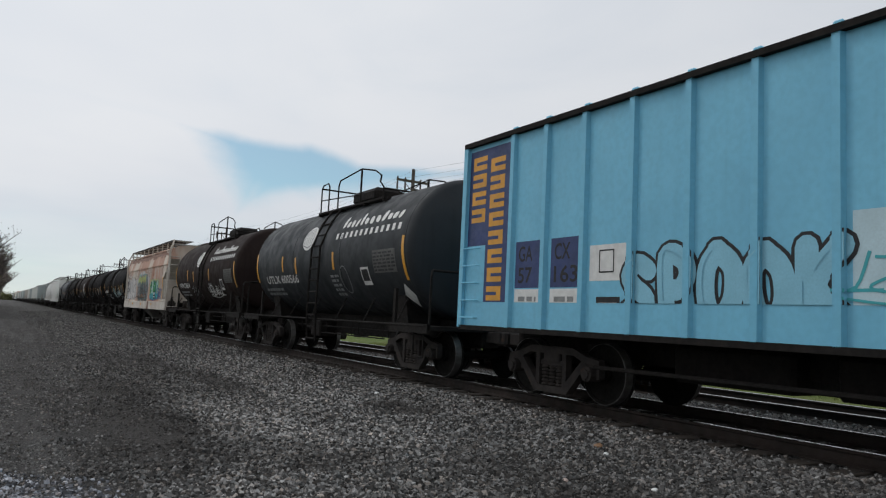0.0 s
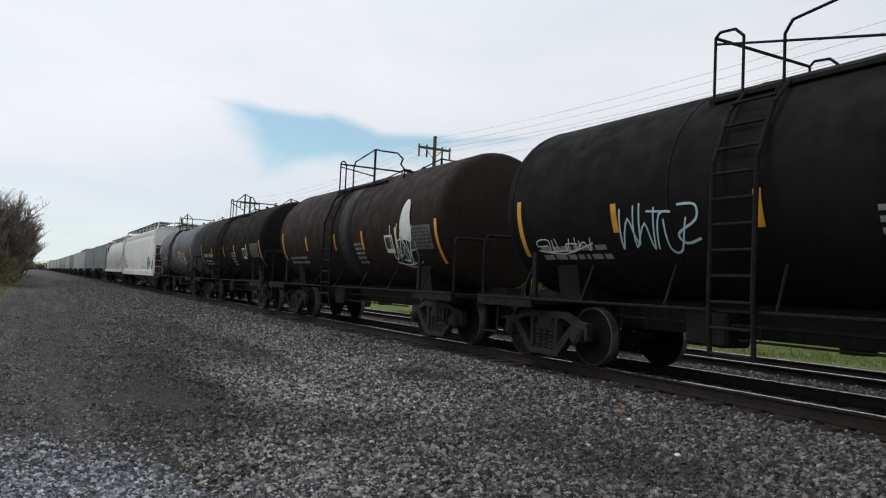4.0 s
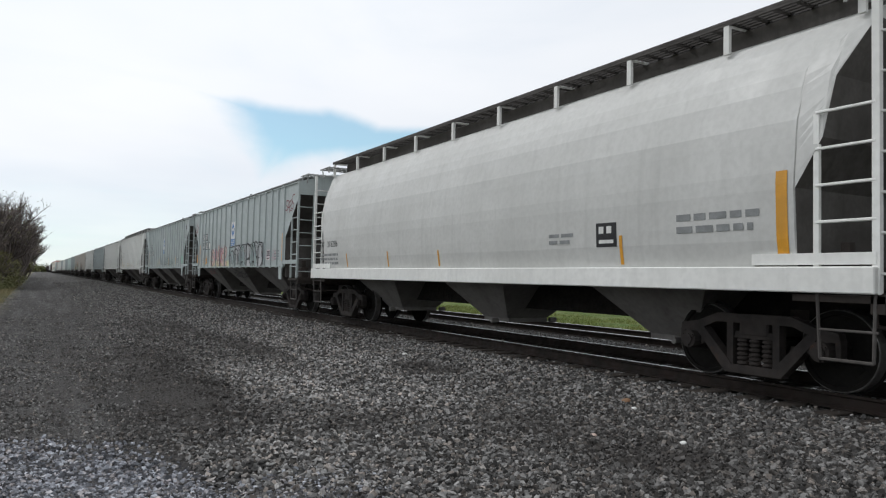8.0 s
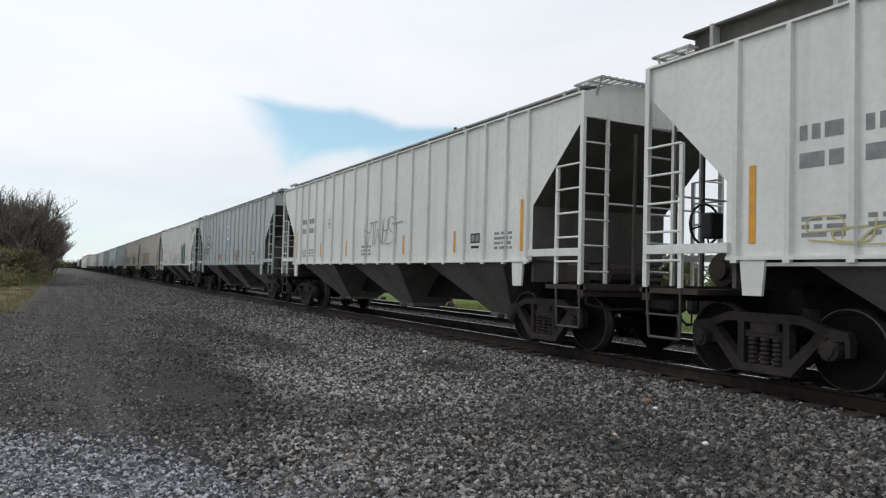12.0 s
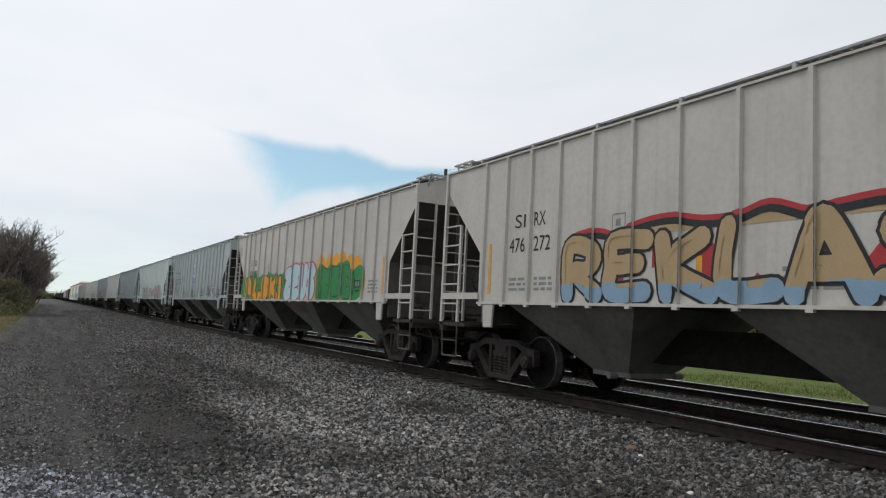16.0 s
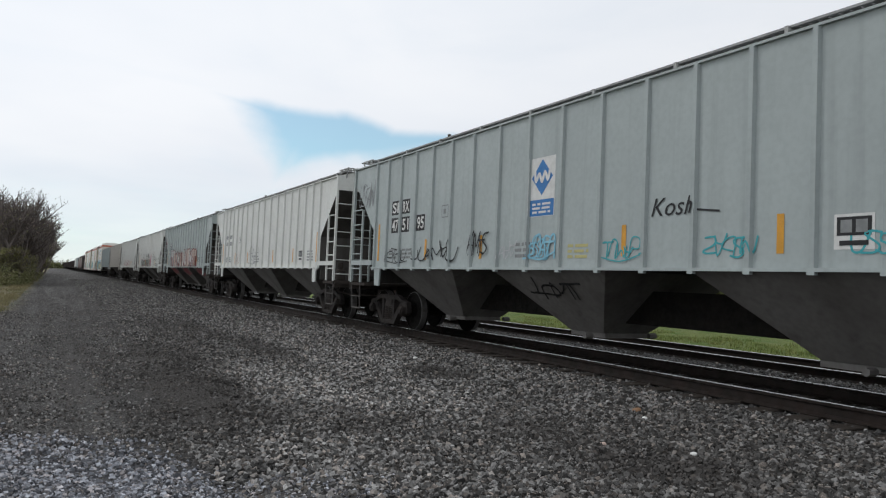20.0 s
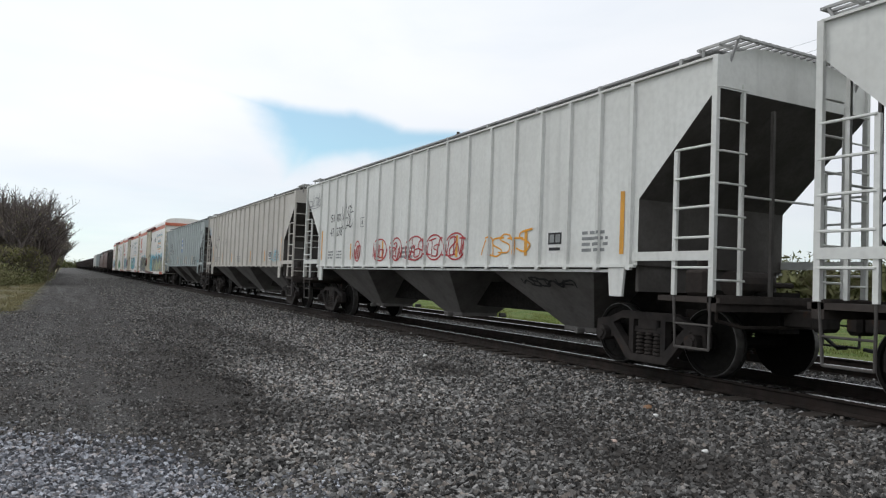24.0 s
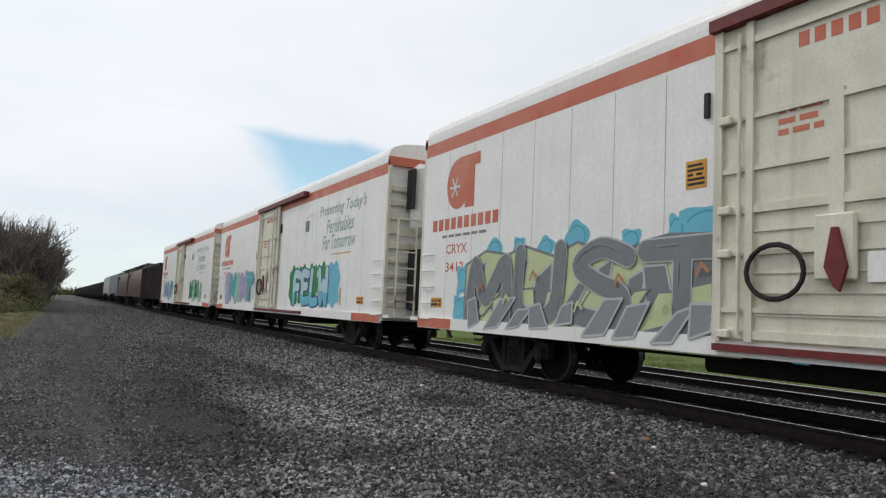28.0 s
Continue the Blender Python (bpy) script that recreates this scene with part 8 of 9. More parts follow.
            spray(scrawl(4.4, 1.6, 0.9, 0.5, 158, 3, 0.03), "blush")
        elif k == 12:
            for i in range(8):
                spray(blob(4.6 - i * 1.25, 1.92, 1.4, 0.95, 160 + i, 6), "maroon", 0.0035 + 0.0002 * i)
            burner(skin, car, 4.9, 1.46, 9.4, 1.0, 8, ("chalk", "blush"), "maroon", 41, 0.005, fat=0.24, shine="silver")
            lower.paint("graffiti", blob(4.6, 1.2, 1.9, 0.4, 171, 5) + blob(0.0, 1.2, 1.9, 0.4, 172, 5) + blob(-4.6, 1.2, 1.9, 0.4, 173, 5), SPRAY["maroon"], car, 0.01)
            spray(scrawl(8.1, 2.7, 0.8, 0.9, 174, 5, 0.03), "maroon")
        elif k == 13:
            for i in range(9):
                spray(blob(4.7 - i * 0.75, 1.78, 0.9, 0.6, 180 + i, 4), "magenta" if i % 3 else "maroon", 0.0030 + 0.0002 * i)
            graffiti(skin, car, "HOSK", 4.8, 1.48, 2.3, 0.5, ("darkgreen", "bottle", "darkgreen"), "ink", 0.006, edge_bold=0.05, shine="green")
            graffiti(skin, car, "STUPE", 2.3, 1.48, 3.5, 0.52, ("darkgreen", "bottle", "darkgreen"), "ink", 0.006, edge_bold=0.05, shine="green")
            for y in (4.25, 1.8, -1.05):
                spray(bar(y, 1.6, 0.12, 0.46), "orange", 0.027)
            spray(words("HOMEL", 1.36, 2.16, 2.15, 0.4, 0.02, 0.05), "ink", 0.009)
            spray(words("ACET", 3.95, 2.1, 1.0, 0.4, 0.01, 0.15), "ink", 0.009)
            spray(blob(-1.87, 1.8, 0.85, 0.75, 189, 6), "magenta", 0.006)
            spray(blob(-1.75, 2.25, 0.3, 0.4, 188, 5), "magenta", 0.0065)
            spray(scrawl(-1.5, 1.55, 0.75, 0.3, 190, 4, 0.03), "chalk", 0.008)
            tags = ((-2.98, 2.12, 0.6, 0.52, 3, 0.04), (-3.05, 1.6, 0.55, 0.48, 3, 0.03), (-3.98, 2.02, 0.62, 0.42, 3, 0.04), (-4.78, 1.9, 0.5, 0.36, 2, 0.04),
                    (-3.97, 1.49, 0.55, 0.22, 3, 0.04), (-4.78, 1.49, 0.5, 0.26, 3, 0.04), (-5.47, 1.49, 0.6, 0.28, 3, 0.04), (-6.28, 1.92, 0.48, 0.38, 2, 0.04), (-6.33, 1.56, 0.44, 0.36, 2, 0.035))
            for i, (y, z, w, h, n, thick) in enumerate(tags):
                spray(scrawl(y, z, w, h, 401 + i, n, thick), "ink")
            spray(bar(-3.68, 1.55, 0.07, 0.4), "orange")
        elif k == 14:
            for i, (y, w) in enumerate(((3.9, 0.4), (2.5, 0.8), (1.4, 0.6), (0.5, 0.9), (-0.5, 0.8), (-1.42, 0.85))):
                spray(scrawl(y, 1.6, w, 0.5, 200 + i, 4, 0.05), "red")
                spray(ribbon([(y - w / 2 + w * 0.5 * math.cos(a), 1.85 + 0.27 * math.sin(a)) for a in np.linspace(0.5, 6.5, 20)], 0.035), "red", 0.006)
            spray(scrawl(5.0, 2.5, 0.9, 0.8, 207, 4, 0.035), "ink")
            spray(scrawl(8.2, 3.3, 1.2, 0.5, 208, 5, 0.03), "grey")
            spray(scrawl(-3.0, 1.62, 1.5, 0.52, 209, 5, 0.06), "orange")
            lower.paint("graffiti", scrawl(-4.0, 1.1, 1.4, 0.22, 206, 6, 0.06), INK, car, 0.01)
        elif k == 15:
            spray(scrawl(8.15, 3.12, 0.62, 0.42, 210, 4, 0.04) + ribbon([(8.1, 3.25), (7.8, 3.18), (7.5, 3.1)], 0.03), "powder")
            spray(scrawl(-5.6, 1.65, 0.8, 0.5, 211, 4, 0.05), "sky")
        elif k == 16:
            spray(scrawl(-4.62, 1.62, 0.5, 0.58, 212, 3, 0.045) + scrawl(-5.25, 1.56, 0.6, 0.48, 213, 4, 0.045) + ribbon([(-5.3, 1.95), (-5.25, 1.6), (-5.6, 1.58), (-5.8, 1.8)], 0.05), "ink")
            spray(disc(-5.5, 1.75, 0.13, 0.12, 10), "silver", 0.0035)
            spray(under([(-1.15, 1.75), (-1.3, 1.95), (-1.42, 1.98)], 1.62), "red")
            spray(ribbon([(-1.44, 1.62), (-1.46, 2.0)], 0.03), "orange", 0.006)
            spray(scrawl(0.4, 1.55, 0.5, 0.35, 217, 3, 0.025), "mint")
            spray(scrawl(-2.7, 1.56, 0.6, 0.3, 218, 3, 0.025), "silver")
            spray(scrawl(-6.5, 1.6, 0.25, 0.3, 219, 3, 0.025), "teal")
            spray(scrawl(-7.15, 3.22, 0.8, 0.38, 214, 4, 0.035), "slate")
            spray(scrawl(8.0, 3.1, 0.8, 0.6, 216, 4, 0.03), "grey")
            lower.paint("graffiti", scrawl(-4.1, 0.98, 1.3, 0.36, 215, 4, 0.03), INK, car, 0.01)


def train_rear():
    for k in range(3):
        car, skin = reefer(230.43 + 23.1 * k + 11.5, ("white refrigerated boxcar with orange stripe and grey-yellow graffiti", "white refrigerated boxcar with blue and white graffiti",
                                                      "white refrigerated boxcar with green and lilac graffiti")[k], k)
        if k == 0:
            # grey letters edged in silver on a lime ground, with sky-blue bubbles behind their tops
            bubbles = ((8.7, 1.2, 0.5, 0.5), (8.62, 1.75, 0.45, 0.6), (7.45, 2.3, 0.5, 0.4), (6.65, 2.32, 0.35, 0.3), (5.85, 2.25, 0.45, 0.35), (5.05, 2.36, 0.55, 0.5), (3.85, 2.25, 0.4, 0.3), (3.0, 2.3, 0.3, 0.45),
                       (2.5, 2.32, 0.95, 0.55), (1.9, 1.95, 0.6, 0.7), (1.75, 1.45, 0.7, 0.9), (1.45, 1.0, 0.9, 0.5))
            for i, (y, z, w, h) in enumerate(bubbles):
                skin.paint("graffiti", blob(y, z, w, h, 230 + i, 4), SPRAY["sky"], car, 0.0030 + 0.0004 * i)
                ring = [(y + 0.36 * w * math.cos(a), z + 0.36 * h * math.sin(a)) for a in np.linspace(0.4, 5.2, 14)]
                skin.paint("graffiti", ribbon(ring, 0.028), SPRAY["teal"], car, 0.0033 + 0.0004 * i, "", 0.00001)
            crest = [(8.5, 0.95), (8.46, 2.05), (7.74, 2.28), (6.97, 2.18), (6.46, 2.3), (5.65, 2.1), (5.02, 2.28), (4.43, 2.12), (3.96, 2.1), (3.42, 2.22), (3.12, 2.26), (2.3, 2.22), (2.05, 1.9), (1.95, 0.9)]
            skin.paint("graffiti", under(crest[:8], 0.84) + under(crest[7:], 0.74), SPRAY["limepale"], car, 0.0085, "grey and lime block-letter graffiti")
            skin.paint("graffiti", ribbon(crest, 0.05), SPRAY["ash"], car, 0.0092)
            angular(skin, car, 8.4, 0.82, 6.3, 1.36, 9, "ash", "silver", 61, 0.0102)
            angular(skin, car, 8.2, 0.86, 6.0, 0.8, 8, "limepale", "ash", 66, 0.0202)
            graffiti(skin, car, "MUST", 8.45, 0.9, 6.35, 1.36, "ash", "silver", 0.031, edge_bold=0.03, jump=0.02, fat=0.18, shine="grey")
            angular(skin, car, 8.3, 0.82, 6.2, 0.6, 9, "grey", "silver", 62, 0.056)
            for i, (y, z) in enumerate(((7.9, 1.5), (7.0, 1.3), (6.2, 1.7), (5.0, 1.2), (4.1, 1.6), (3.2, 1.25), (2.6, 1.7), (2.35, 1.2))):
                skin.paint("graffiti", ribbon([(y, z), (y - 0.08, z + 0.16), (y - 0.2, z + 0.05)], 0.045), SPRAY["limepale" if i % 2 else "clay"], car, 0.067)
            for i in range(11):
                skin.paint("graffiti", blob(-1.15 - i * 0.8, 1.6 + 0.05 * (i % 2), 1.0, 1.5 + 0.12 * (i % 3), 250 + i, 4), SPRAY["sky"], car, 0.0030 + 0.0002 * i)
            skin.paint("graffiti", scrawl(-1.6, 1.6, 0.5, 0.4, 63, 4, 0.04), SPRAY["navy"], car, 0.006)
            # broad grey block letters with lime and pale faces and a black outline along their tops
            top_line = ((-2.35, 0.95), (-2.38, 2.05), (-2.5, 2.2), (-3.4, 2.02), (-3.6, 1.9), (-4.1, 2.1), (-4.55, 2.15), (-4.6, 1.75), (-5.0, 2.0), (-5.3, 2.3), (-5.6, 2.32), (-6.3, 2.0), (-6.5, 1.8), (-7.0, 2.2),
                        (-7.4, 2.35), (-8.3, 2.2), (-8.6, 1.95), (-9.2, 2.2), (-9.7, 2.0), (-9.75, 0.95))
            skin.paint("graffiti", under(top_line, 0.88), SPRAY["ash"], car, 0.0060, "large grey and lime block-letter graffiti")
            angular(skin, car, -2.5, 0.90, 7.1, 1.2, 13, "limepale", "silver", 64, 0.008)
            skin.paint("graffiti", ribbon(top_line, 0.05), INK, car, 0.030)
            skin.paint("graffiti", ribbon([(y, z - 0.06) for y, z in top_line[1:-1]], 0.035), SPRAY["silver"], car, 0.033)
            for i, y in enumerate((-3.5, -4.9, -6.0, -7.6, -8.4)):
                skin.paint("graffiti", scrawl(y, 1.2 + 0.12 * (i % 2), 0.35, 0.2, 265 + i, 2, 0.04), SPRAY["clay"], car, 0.036)
        elif k == 1:
            burner(skin, car, 8.6, 1.0, 5.4, 1.4, 5, ("lilac", "teal", "mint"), "grey", 25, 0.005, "ice", fat=0.3)
            for i in range(5):
                skin.paint("graffiti", blob(-2.8 - i * 1.0, 1.75, 1.1, 1.3, 220 + i, 7), SPRAY["green" if i < 4 else "sky"], car, 0.004 + 0.0002 * i)
            graffiti(skin, car, "FELW", -2.7, 1.05, 3.7, 1.2, "ice", "navy", 0.006, edge_bold=0.05, low="sky", fat=0.3)
        else:
            burner(skin, car, 8.6, 1.0, 4.5, 1.3, 4, ("lilac", "teal"), "grey", 27, 0.005, "ice", fat=0.3)
            burner(skin, car, -3.6, 1.0, 4.0, 1.2, 4, ("green", "mint"), "ink", 28, 0.005, fat=0.3)
    s = 299.7
    open_car(s + 7.4, 7.0, COAL, "dark open hopper car loaded with coal", 3.9, "open_hopper")
    s += 14.8
    prof = lambda z: float(np.interp(z, (1.25, 1.7, 2.3, 2.9, 3.4, 3.8, 4.05), (1.42, 1.49, 1.51, 1.46, 1.34, 1.16, 0.98)))
    for k, m in enumerate((BROWN, BROWN)):
        smooth_hopper(s + 8.5, 8.1, m, m, "brown round-sided covered hopper far down the train", prof, [(0.98, 4.05), (0.7, 4.18), (0.3, 4.24)],
                      ((0.25, 3.95), (0.5, 3.35), (0.57, 2.7), (0.86, 2.2), (0.88, 1.28)), (1.09, 1.36), (-4.6, 0.0, 4.6), (), 1.6, 6.4, "white_b", 0.40)
        s += 17.1
    ribbed_hopper(s + 9.15, GREY, "grey ribbed covered hopper far down the train", seed=60)
    s += 18.3
    ribbed_hopper(s + 9.15, WHITE, "white ribbed covered hopper far down the train", seed=61)
    s += 18.3
    for k in range(18):
        open_car(s + 8.2, 7.6, COAL, "black coal gondola far down the train", 3.5)
        s += 16.4


train_front()
train_block()
train_rear()


# ---- what stands around ----
BARK = material("grey_brown_bark", (0.17, 0.145, 0.135), 0.9, spec=0.2, second=(0.11, 0.095, 0.088), scale=8, bump=0.3)
LEAF = material("budding_leaf", (0.15, 0.16, 0.055), 0.8, spec=0.2, second=(0.20, 0.18, 0.08), scale=1.2, island=0.4)
DRYLEAF = material("brown_twig_leaf", (0.22, 0.175, 0.145), 0.85, spec=0.2, second=(0.15, 0.12, 0.105), scale=1.2, island=0.3)
BLADE = material("verge_grass_blade", (0.16, 0.15, 0.07), 0.8, second=(0.22, 0.18, 0.10), scale=1.0, island=0.35)
FIELD = material("field_grass_blade", (0.12, 0.16, 0.035), 0.8, second=(0.18, 0.18, 0.06), scale=1.0, island=0.35)
POLEWOOD = material("weathered_pole", (0.10, 0.085, 0.07), 0.9, second=(0.07, 0.06, 0.05), scale=3, stretch=(4, 4, 0.4))
BOARD = material("dark_weathered_board", (0.022, 0.017, 0.02), 0.8, second=(0.03, 0.024, 0.026), scale=3)
WOODS = material("distant_budding_woods", (0.115, 0.13, 0.055), 0.9, spec=0.1, second=(0.13, 0.11, 0.07), scale=0.1, island=0.4)
WIRE = material("weathered_wire", (0.16, 0.16, 0.165), 0.6, scale=2)
SPROUT = material("undergrowth_leaf", (0.118, 0.135, 0.052), 0.8, spec=0.15, second=(0.17, 0.14, 0.09), scale=0.6, island=0.4)
GLASSY = material("brown_insulator", (0.06, 0.04, 0.03), 0.3, scale=5)


def tree_mesh(seed, height, leafy):
    """Trunk, limbs and twigs as tapered prisms; small leaf blades at the twig ends."""
    rng = random.Random(seed)
    wood_v, wood_f, leaf_v, leaf_f, brown_v, brown_f = [], [], [], [], [], []

    def limb(p, q, r0, r1, n=4):
        p, q = Vector(p), Vector(q)
        d = (q - p).normalized()
        a = d.orthogonal().normalized()
        b = d.cross(a)
        s = len(wood_v)
        for c, r in ((p, r0), (q, r1)):
            for k in range(n):
                t = 2 * math.pi * k / n
                wood_v.append(tuple(c + r * (math.cos(t) * a + math.sin(t) * b)))
        for k in range(n):
            wood_f.append((s + k, s + (k + 1) % n, s + n + (k + 1) % n, s + n + k))

    def leaves(p, n, spread):
        for _ in range(n):
            c = p + Vector((rng.gauss(0, spread), rng.gauss(0, spread), rng.gauss(0, spread)))
            u = Vector((rng.gauss(0, 1), rng.gauss(0, 1), rng.gauss(0, 1))).normalized() * rng.uniform(0.03, 0.07)
            w = u.orthogonal() * rng.uniform(0.4, 0.8)
            v, f = (leaf_v, leaf_f) if rng.random() < leafy else (brown_v, brown_f)
            s = len(v)
            v.extend((tuple(c - u), tuple(c + w), tuple(c + u), tuple(c - w)))
            f.append((s, s + 1, s + 2, s + 3))

    def grow(p, d, length, r, depth):
        steps = 3
        for k in range(steps):
            d = (d + Vector((rng.gauss(0, 0.16), rng.gauss(0, 0.16), 0.05))).normalized()
            q = p + d * length / steps
            limb(p, q, r * (1 - 0.25 * k / steps), r * (1 - 0.25 * (k + 1) / steps), 5 if depth > 2 else 3)
            p = q
            if depth > 0 and (k or depth < 4):
                for _ in range(rng.choice((1, 2, 2))):
                    side = Vector((rng.gauss(0, 1), rng.gauss(0, 1), rng.uniform(0.0, 0.9))).normalized()
                    grow(p, (d * 0.7 + side * 0.75).normalized(), length * rng.uniform(0.55, 0.78), r * 0.6, depth - 1)
        if depth == 0 and rng.random() < (0.9 if height < 4 else max(0.16, 1.0 - 0.12 * p.z)):
            leaves(p, 3 if height < 4 else 4, 0.16)

    for k in range(rng.choice((2, 3))):
        grow(Vector((rng.uniform(-0.5, 0.5), rng.uniform(-0.5, 0.5), -0.1)), Vector((rng.gauss(0, 0.25), rng.gauss(0, 0.25), 1)).normalized(), height * 0.42, 0.10 if height < 4 else 0.17, 4)
    out = []
    for nm, v, f in (("trunk", wood_v, wood_f), ("crown", leaf_v, leaf_f), ("twig_leaves", brown_v, brown_f)):
        me = bpy.data.meshes.new(nm)
        me.from_pydata(v, [], f)
        out.append(me)
    return out


def trees():
    kinds = [tree_mesh(70 + k, (8.0, 8.8, 7.2, 3.2)[k], (0.35, 0.25, 0.45, 0.8)[k]) for k in range(4)]
    rng = random.Random(9)
    first = {}
    # the rounded clump where the hedgerow begins, then the row behind it
    spots = [(-2.7, 74.0, 1), (-4.4, 69.5, 0), (-5.6, 75.0, 1), (-1.9, 81.0, 2), (-3.6, 79.5, 0), (-6.8, 70.0, 2), (-7.6, 77.0, 1), (-2.2, 88.0, 0), (-5.0, 86.0, 2), (-9.0, 72.0, 0)]
    spots += [(rng.uniform(-5.6, -2.2), rng.uniform(66.0, 84.0), 3) for _ in range(16)]
    y = 94.0
    while y < 190:
        spots.append((rng.uniform(-4.0, -2.6) + (0.8 if y > 120 else 0), y, rng.choice((0, 2, 2))))
        spots.append((rng.uniform(-9, -6), y + rng.uniform(0, 4), rng.choice((0, 1, 2))))
        for _ in range(2):
            spots.append((rng.uniform(-4.0, -2.4) + (0.8 if y > 120 else 0), y + rng.uniform(-2, 2), 3))
        y += rng.uniform(3.2, 5.0) + y * 0.012
    for x, y, k in spots:
        m = pose(x, y, ground_at(x, y) - 0.05, 0, 0, rng.uniform(0, 360))
        if k in first:
            copy_thing(first[k], m)
            continue
        t = new("shrub" if k == 3 else "tree")
        t.matrix_basis = m
        for nm, me, mat in zip(("trunk", "crown", "twig_leaves"), kinds[k], (BARK, LEAF, DRYLEAF)):
            mesh_part(nm, me, mat, t)
        tagged(t, "low green shrub at the edge of the lane" if k == 3 else "bare spring tree with budding twigs beside the lane", "shrub" if k == 3 else "tree", "hedgerow beside the lane")
        first[k] = t


def tufts(name, area, n, h, mat, label, seed):
    rng = np.random.default_rng(seed)
    verts, faces = [], []
    for _ in range(n):
        x, y = rng.uniform(area[0], area[1]), rng.uniform(area[2], area[3])
        if noise.noise((x * 0.5, y * 0.35, 5)) < -0.12:
            continue
        z = ground_at(x, y) - 0.02
        for _ in range(5):
            a, l, r = rng.uniform(0, 6.28), h * rng.uniform(0.5, 1.2), rng.uniform(0.02, 0.12)
            bx, by = x + rng.normal(0, 0.06), y + rng.normal(0, 0.06)
            dx, dy = math.cos(a), math.sin(a)
            s = len(verts)
            verts += [(bx - dy * 0.012, by + dx * 0.012, z), (bx + dy * 0.012, by - dx * 0.012, z), (bx + dx * r, by + dy * r, z + l)]
            faces.append((s, s + 1, s + 2))
    me = bpy.data.meshes.new(name)
    me.from_pydata(verts, [], faces)
    tagged(mesh_part(name, me, mat), label, "grass", kind="stuff")


def far_woods():
    """A distant line of trees behind the field: many small leaf blades in uneven clumps on thin trunks."""
    rng = np.random.default_rng(14)
    v, f = [], []
    line = [(150 + rng.uniform(0, 25), 20 + k * 2.6) for k in range(170)] + [(-260 + k * 3.2, 610 + rng.uniform(0, 30)) for k in range(200)]
    for x, y in line:
        h = rng.uniform(9.0, 12.5) if x > 140 else rng.uniform(5.0, 8.0)
        z0 = ground_height(x)
        for _ in range(520 if x > 140 else 90):
            c = np.array((x + rng.normal(0, 1.5), y + rng.normal(0, 1.5), z0 + h * rng.beta(1.3, 1.6)))
            big = 1.0 if c[2] < z0 + h * 0.62 else 0.4
            u, w = rng.normal(0, big, 3), rng.normal(0, big * 0.85, 3)
            s = len(v)
            v += [tuple(c - u), tuple(c + w), tuple(c + u)]
            f.append((s, s + 1, s + 2))
    me = bpy.data.meshes.new("far_woods")
    me.from_pydata(v, [], f)
    tagged(mesh_part("far_woods", me, WOODS), "distant woods behind the green field", "woods", kind="stuff")


POLES = [(21.6, 40.0 + 44.7 * k) for k in range(-1, 8)]


def undergrowth():
    """Low green growth at the foot of the hedgerow: many small leaves in uneven clumps."""
    rng = np.random.default_rng(41)
    v, f = [], []
    for _ in range(1300):
        y = 58.0 + 75.0 * rng.random() ** 1.6
        x = rng.uniform(-7.5, -1.7 - max(0.0, 68.0 - y) * 0.22)
        r, h = rng.uniform(0.4, 0.9), rng.uniform(0.5, 1.9)
        z0 = ground_at(x, y)
        for _ in range(60):
            c = np.array((x + rng.normal(0, r * 0.5), y + rng.normal(0, r * 0.6), z0 + h * rng.beta(1.2, 1.5)))
            u, w = rng.normal(0, 0.055, 3), rng.normal(0, 0.045, 3)
            s = len(v)
            v += [tuple(c - u), tuple(c + w), tuple(c + u)]
            f.append((s, s + 1, s + 2))
    me = bpy.data.meshes.new("undergrowth")
    me.from_pydata(v, [], f)
    tagged(mesh_part("undergrowth", me, SPROUT), "yellow-green undergrowth at the foot of the hedgerow", "undergrowth", kind="stuff")


def dark_boards():
    """Two dark boards on a post beside the lane; only their edges come into view."""
    p = new("trackside_sign")
    part("post", box(B(), -0.05, 0.05, -0.04, 0.04, -0.1, 4.9, 0.01), POLEWOOD, p)
    part("upper_board", prism(B(), [(-0.58, 3.53), (0.58, 3.53), (0.30, 4.75), (-0.30, 4.75)], "y", -0.09, -0.05), BOARD, p)
    part("lower_board", prism(B(), [(-0.52, 3.24), (0.52, 3.24), (0.40, 3.44), (-0.40, 3.44)], "y", -0.09, -0.05), BOARD, p)
    p.matrix_basis = pose(-1.3, 9.07, ground_at(-1.3, 9.07))
    tagged(p, "two dark weathered boards on a post beside the lane", "sign")


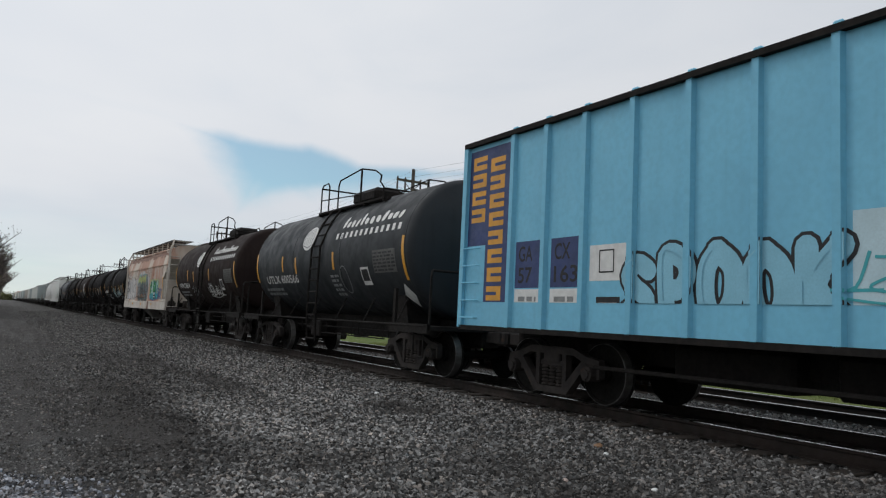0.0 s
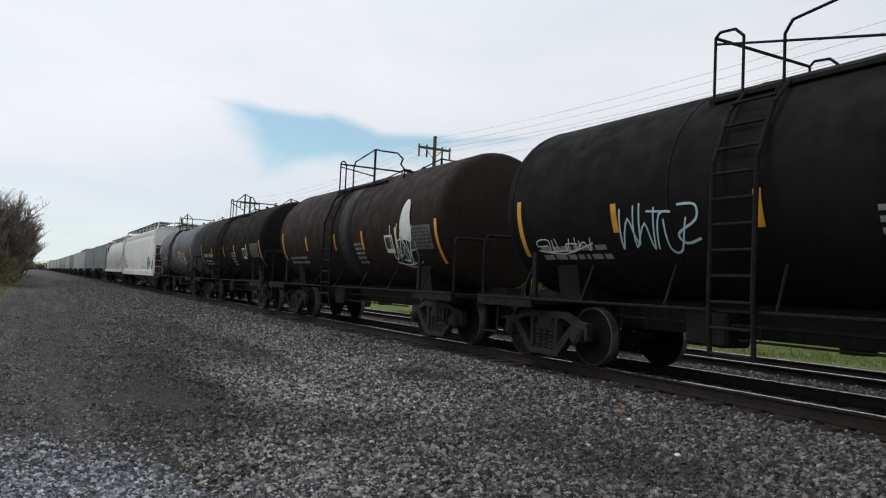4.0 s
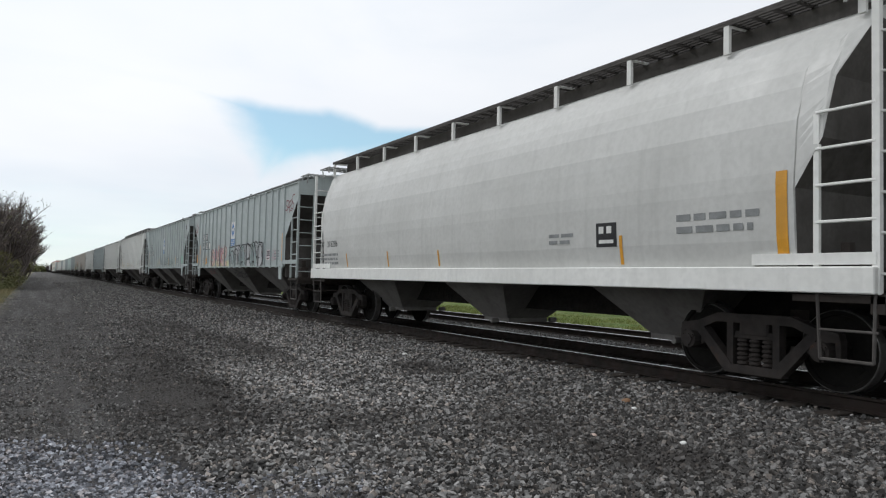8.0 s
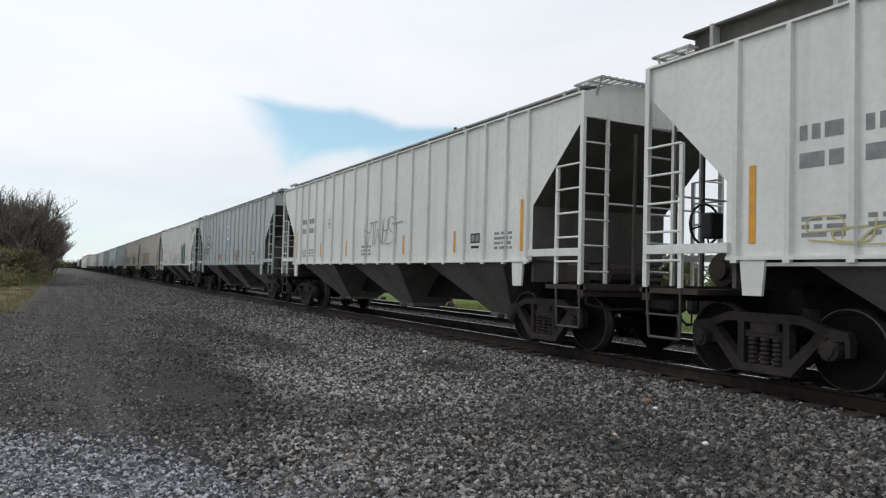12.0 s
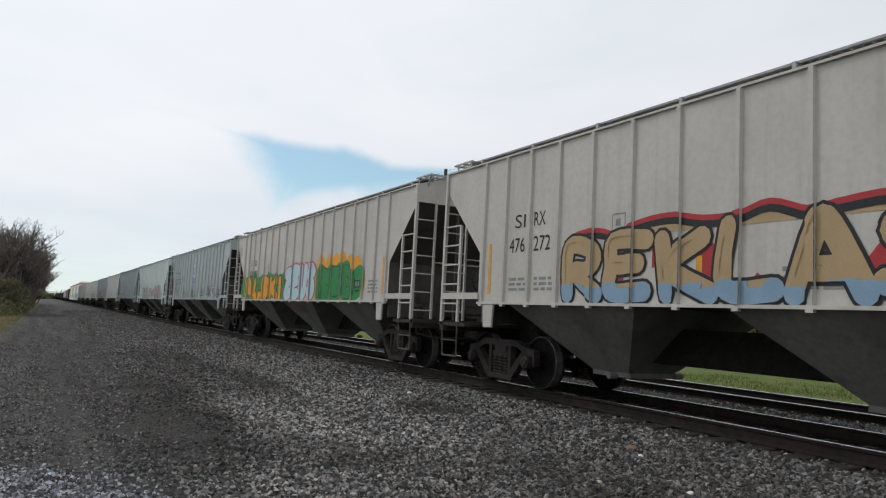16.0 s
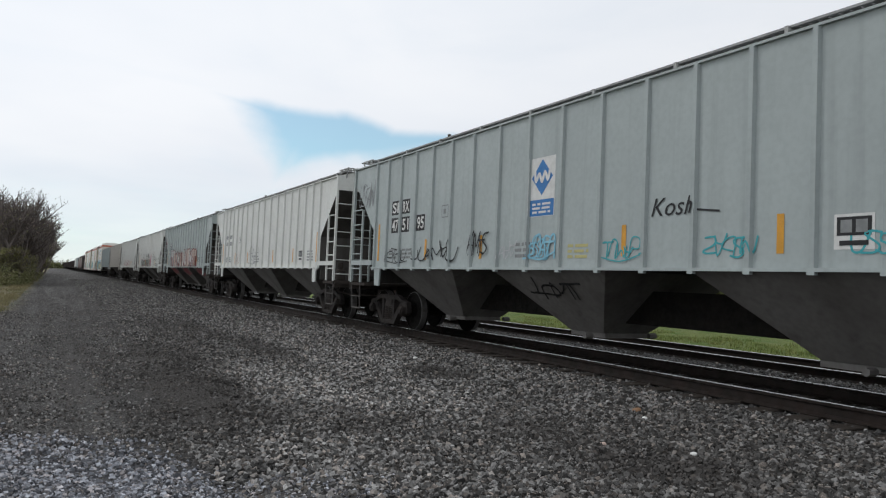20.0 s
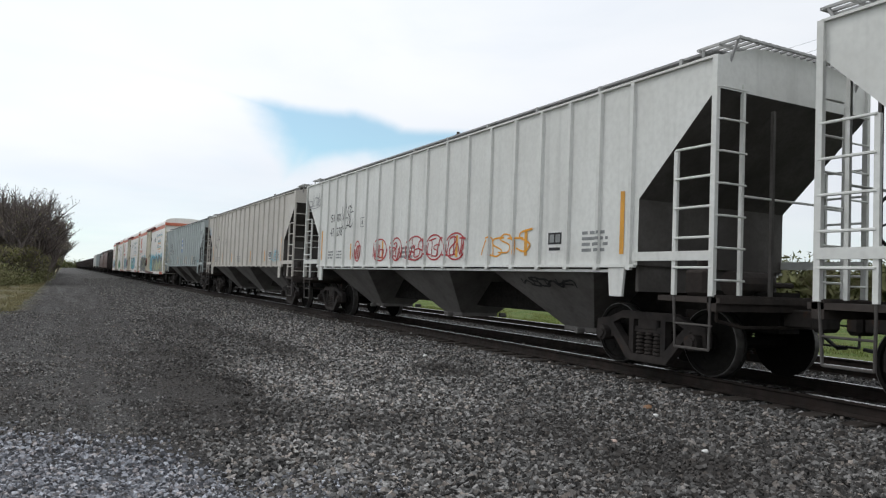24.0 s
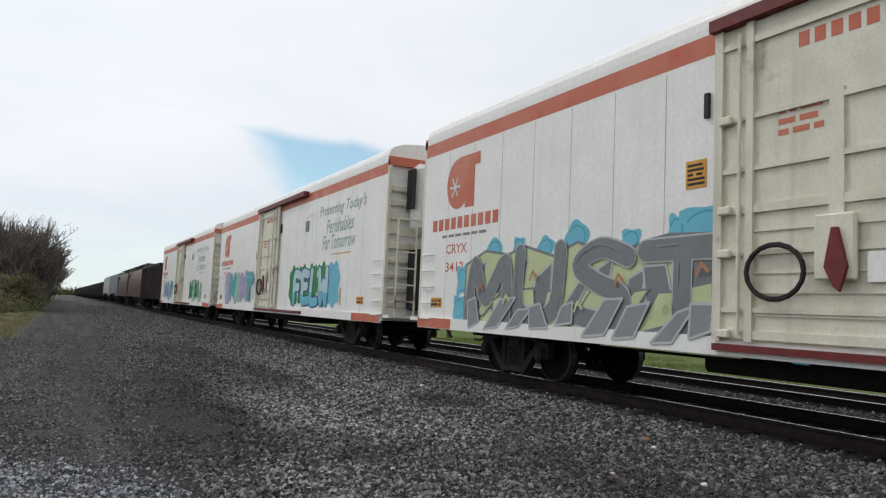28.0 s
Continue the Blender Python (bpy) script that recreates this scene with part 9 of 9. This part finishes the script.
def poles():
    first = None
    for x, y in POLES:
        if first is None:
            p = new("utility_pole")
            part("pole", rod(B(), (0, 0, -0.3), (0, 0, 11.1), 0.16, 8, 0.11), POLEWOOD, p)
            for z in (10.3,):
                part("crossarm", box(B(), -1.15, 1.15, -0.06, 0.06, z - 0.07, z + 0.07), POLEWOOD, p)
            for xx in (-1.1, -0.55, 0.55, 1.1):
                part("insulator", rod(rod(B(), (xx, 0, 10.37), (xx, 0, 10.5), 0.05, 8), (xx, 0, 9.7), (xx, 0, 10.2), 0.06, 8), GLASSY, p)
            part("brace", pipe(B(), [(-0.6, 0.08, 10.25), (0, 0.14, 9.7), (0.6, 0.08, 10.25)], 0.025), POLEWOOD, p)
            part("lower_arm", box(B(), -0.6, 0.6, -0.05, 0.05, 8.9, 9.0), POLEWOOD, p)
            p.matrix_basis = pose(x, y, ground_height(x))
            first = tagged(p, "tall timber utility pole with a crossarm", "utility pole", "poles behind the tracks")
        else:
            copy_thing(first, pose(x, y, ground_height(x)))
    for xx, z in ((-1.1, 9.75), (-0.55, 10.45), (0.55, 10.45), (1.1, 9.75), (0.0, 11.0)):
        bm = B()
        rings = []
        for (x, y0), (_, y1) in zip(POLES[:6], POLES[1:7]):
            for k in range(8):
                c = Vector((x + xx, y0 + (y1 - y0) * k / 8, ground_height(x) + z - 0.9 * 4 * (k / 8) * (1 - k / 8)))
                rings.append([bm.verts.new(c + Vector((0.006 * math.cos(a), 0, 0.006 * math.sin(a)))) for a in (0, 2.1, 4.2)])
        for a, b in zip(rings, rings[1:]):
            for i in range(3):
                bm.faces.new((a[i], a[(i + 1) % 3], b[(i + 1) % 3], b[i]))
        tagged(part("power_line", bm, WIRE), "thin black wire strung between the poles", "cable", "wires between the poles")


def litter():
    """A few pale stones and scraps that lie loose on the ballast."""
    for k, (x, y, r, mat, label) in enumerate(((6.05, 12.15, 0.055, CHALK, "white stone on the ballast"), (6.2, 6.5, 0.06, SPRAY["brown"], "rust-brown scrap on the ballast"),
                                              (6.02, 6.2, 0.035, CHALK, "pale stone on the ballast"), (5.3, 4.82, 0.035, CHALK, "pale stone on the ballast"), (4.9, 5.6, 0.035, SPRAY["blush"], "pale stone on the ballast"))):
        bm = B()
        bmesh.ops.create_icosphere(bm, subdivisions=2, radius=r)
        for v in bm.verts:
            v.co *= 1 + 0.35 * noise.noise(v.co * 14 + Vector((k, 0, 0)))
            v.co.z *= 0.6
        o = part("loose_stone", bm, mat)
        o.location = (x, y, ground_at(x, y) + r * 0.45)
        tagged(o, label, "stone")


trees()
undergrowth()
tufts("verge_grass", (-7.0, -1.4, 22.0, 75.0), 9000, 0.16, BLADE, "thin yellow-green grass along the lane", 31)
tufts("field_grass", (15.6, 24.0, -6.0, 40.0), 9000, 0.16, FIELD, "green grass beyond the second track", 32)
far_woods()
poles()
dark_boards()
litter()
spread_stones()
ties()


# ---- what moves ----
def motions():
    for car, s in MOVERS:
        walk(car, [(t, pose(TRACK_X, place(t, s), 0)) for t in (0.0, 7.0, 14.0, 21.0, 28.0)])
    place_of = {car: s for car, s in MOVERS}
    for wheelset, y, car in ROLLERS:
        s = place_of[car]
        rows = [(0.0, pose(0, y, 0.457))]
        last = 0
        for k in range(1, 28 * FPS):
            here = place(k / FPS, s)
            if -30 < here < 70:
                last += 1
                angle = math.degrees((s - here) / 0.457)
                rows.append((k / FPS, pose(0, y, 0.457, angle, 0, 0)))
        if len(rows) > 1:
            rows[0] = (0.0, rows[1][1])
        rows.append((28.0, rows[-1][1]))
        walk(wheelset, rows)


motions()
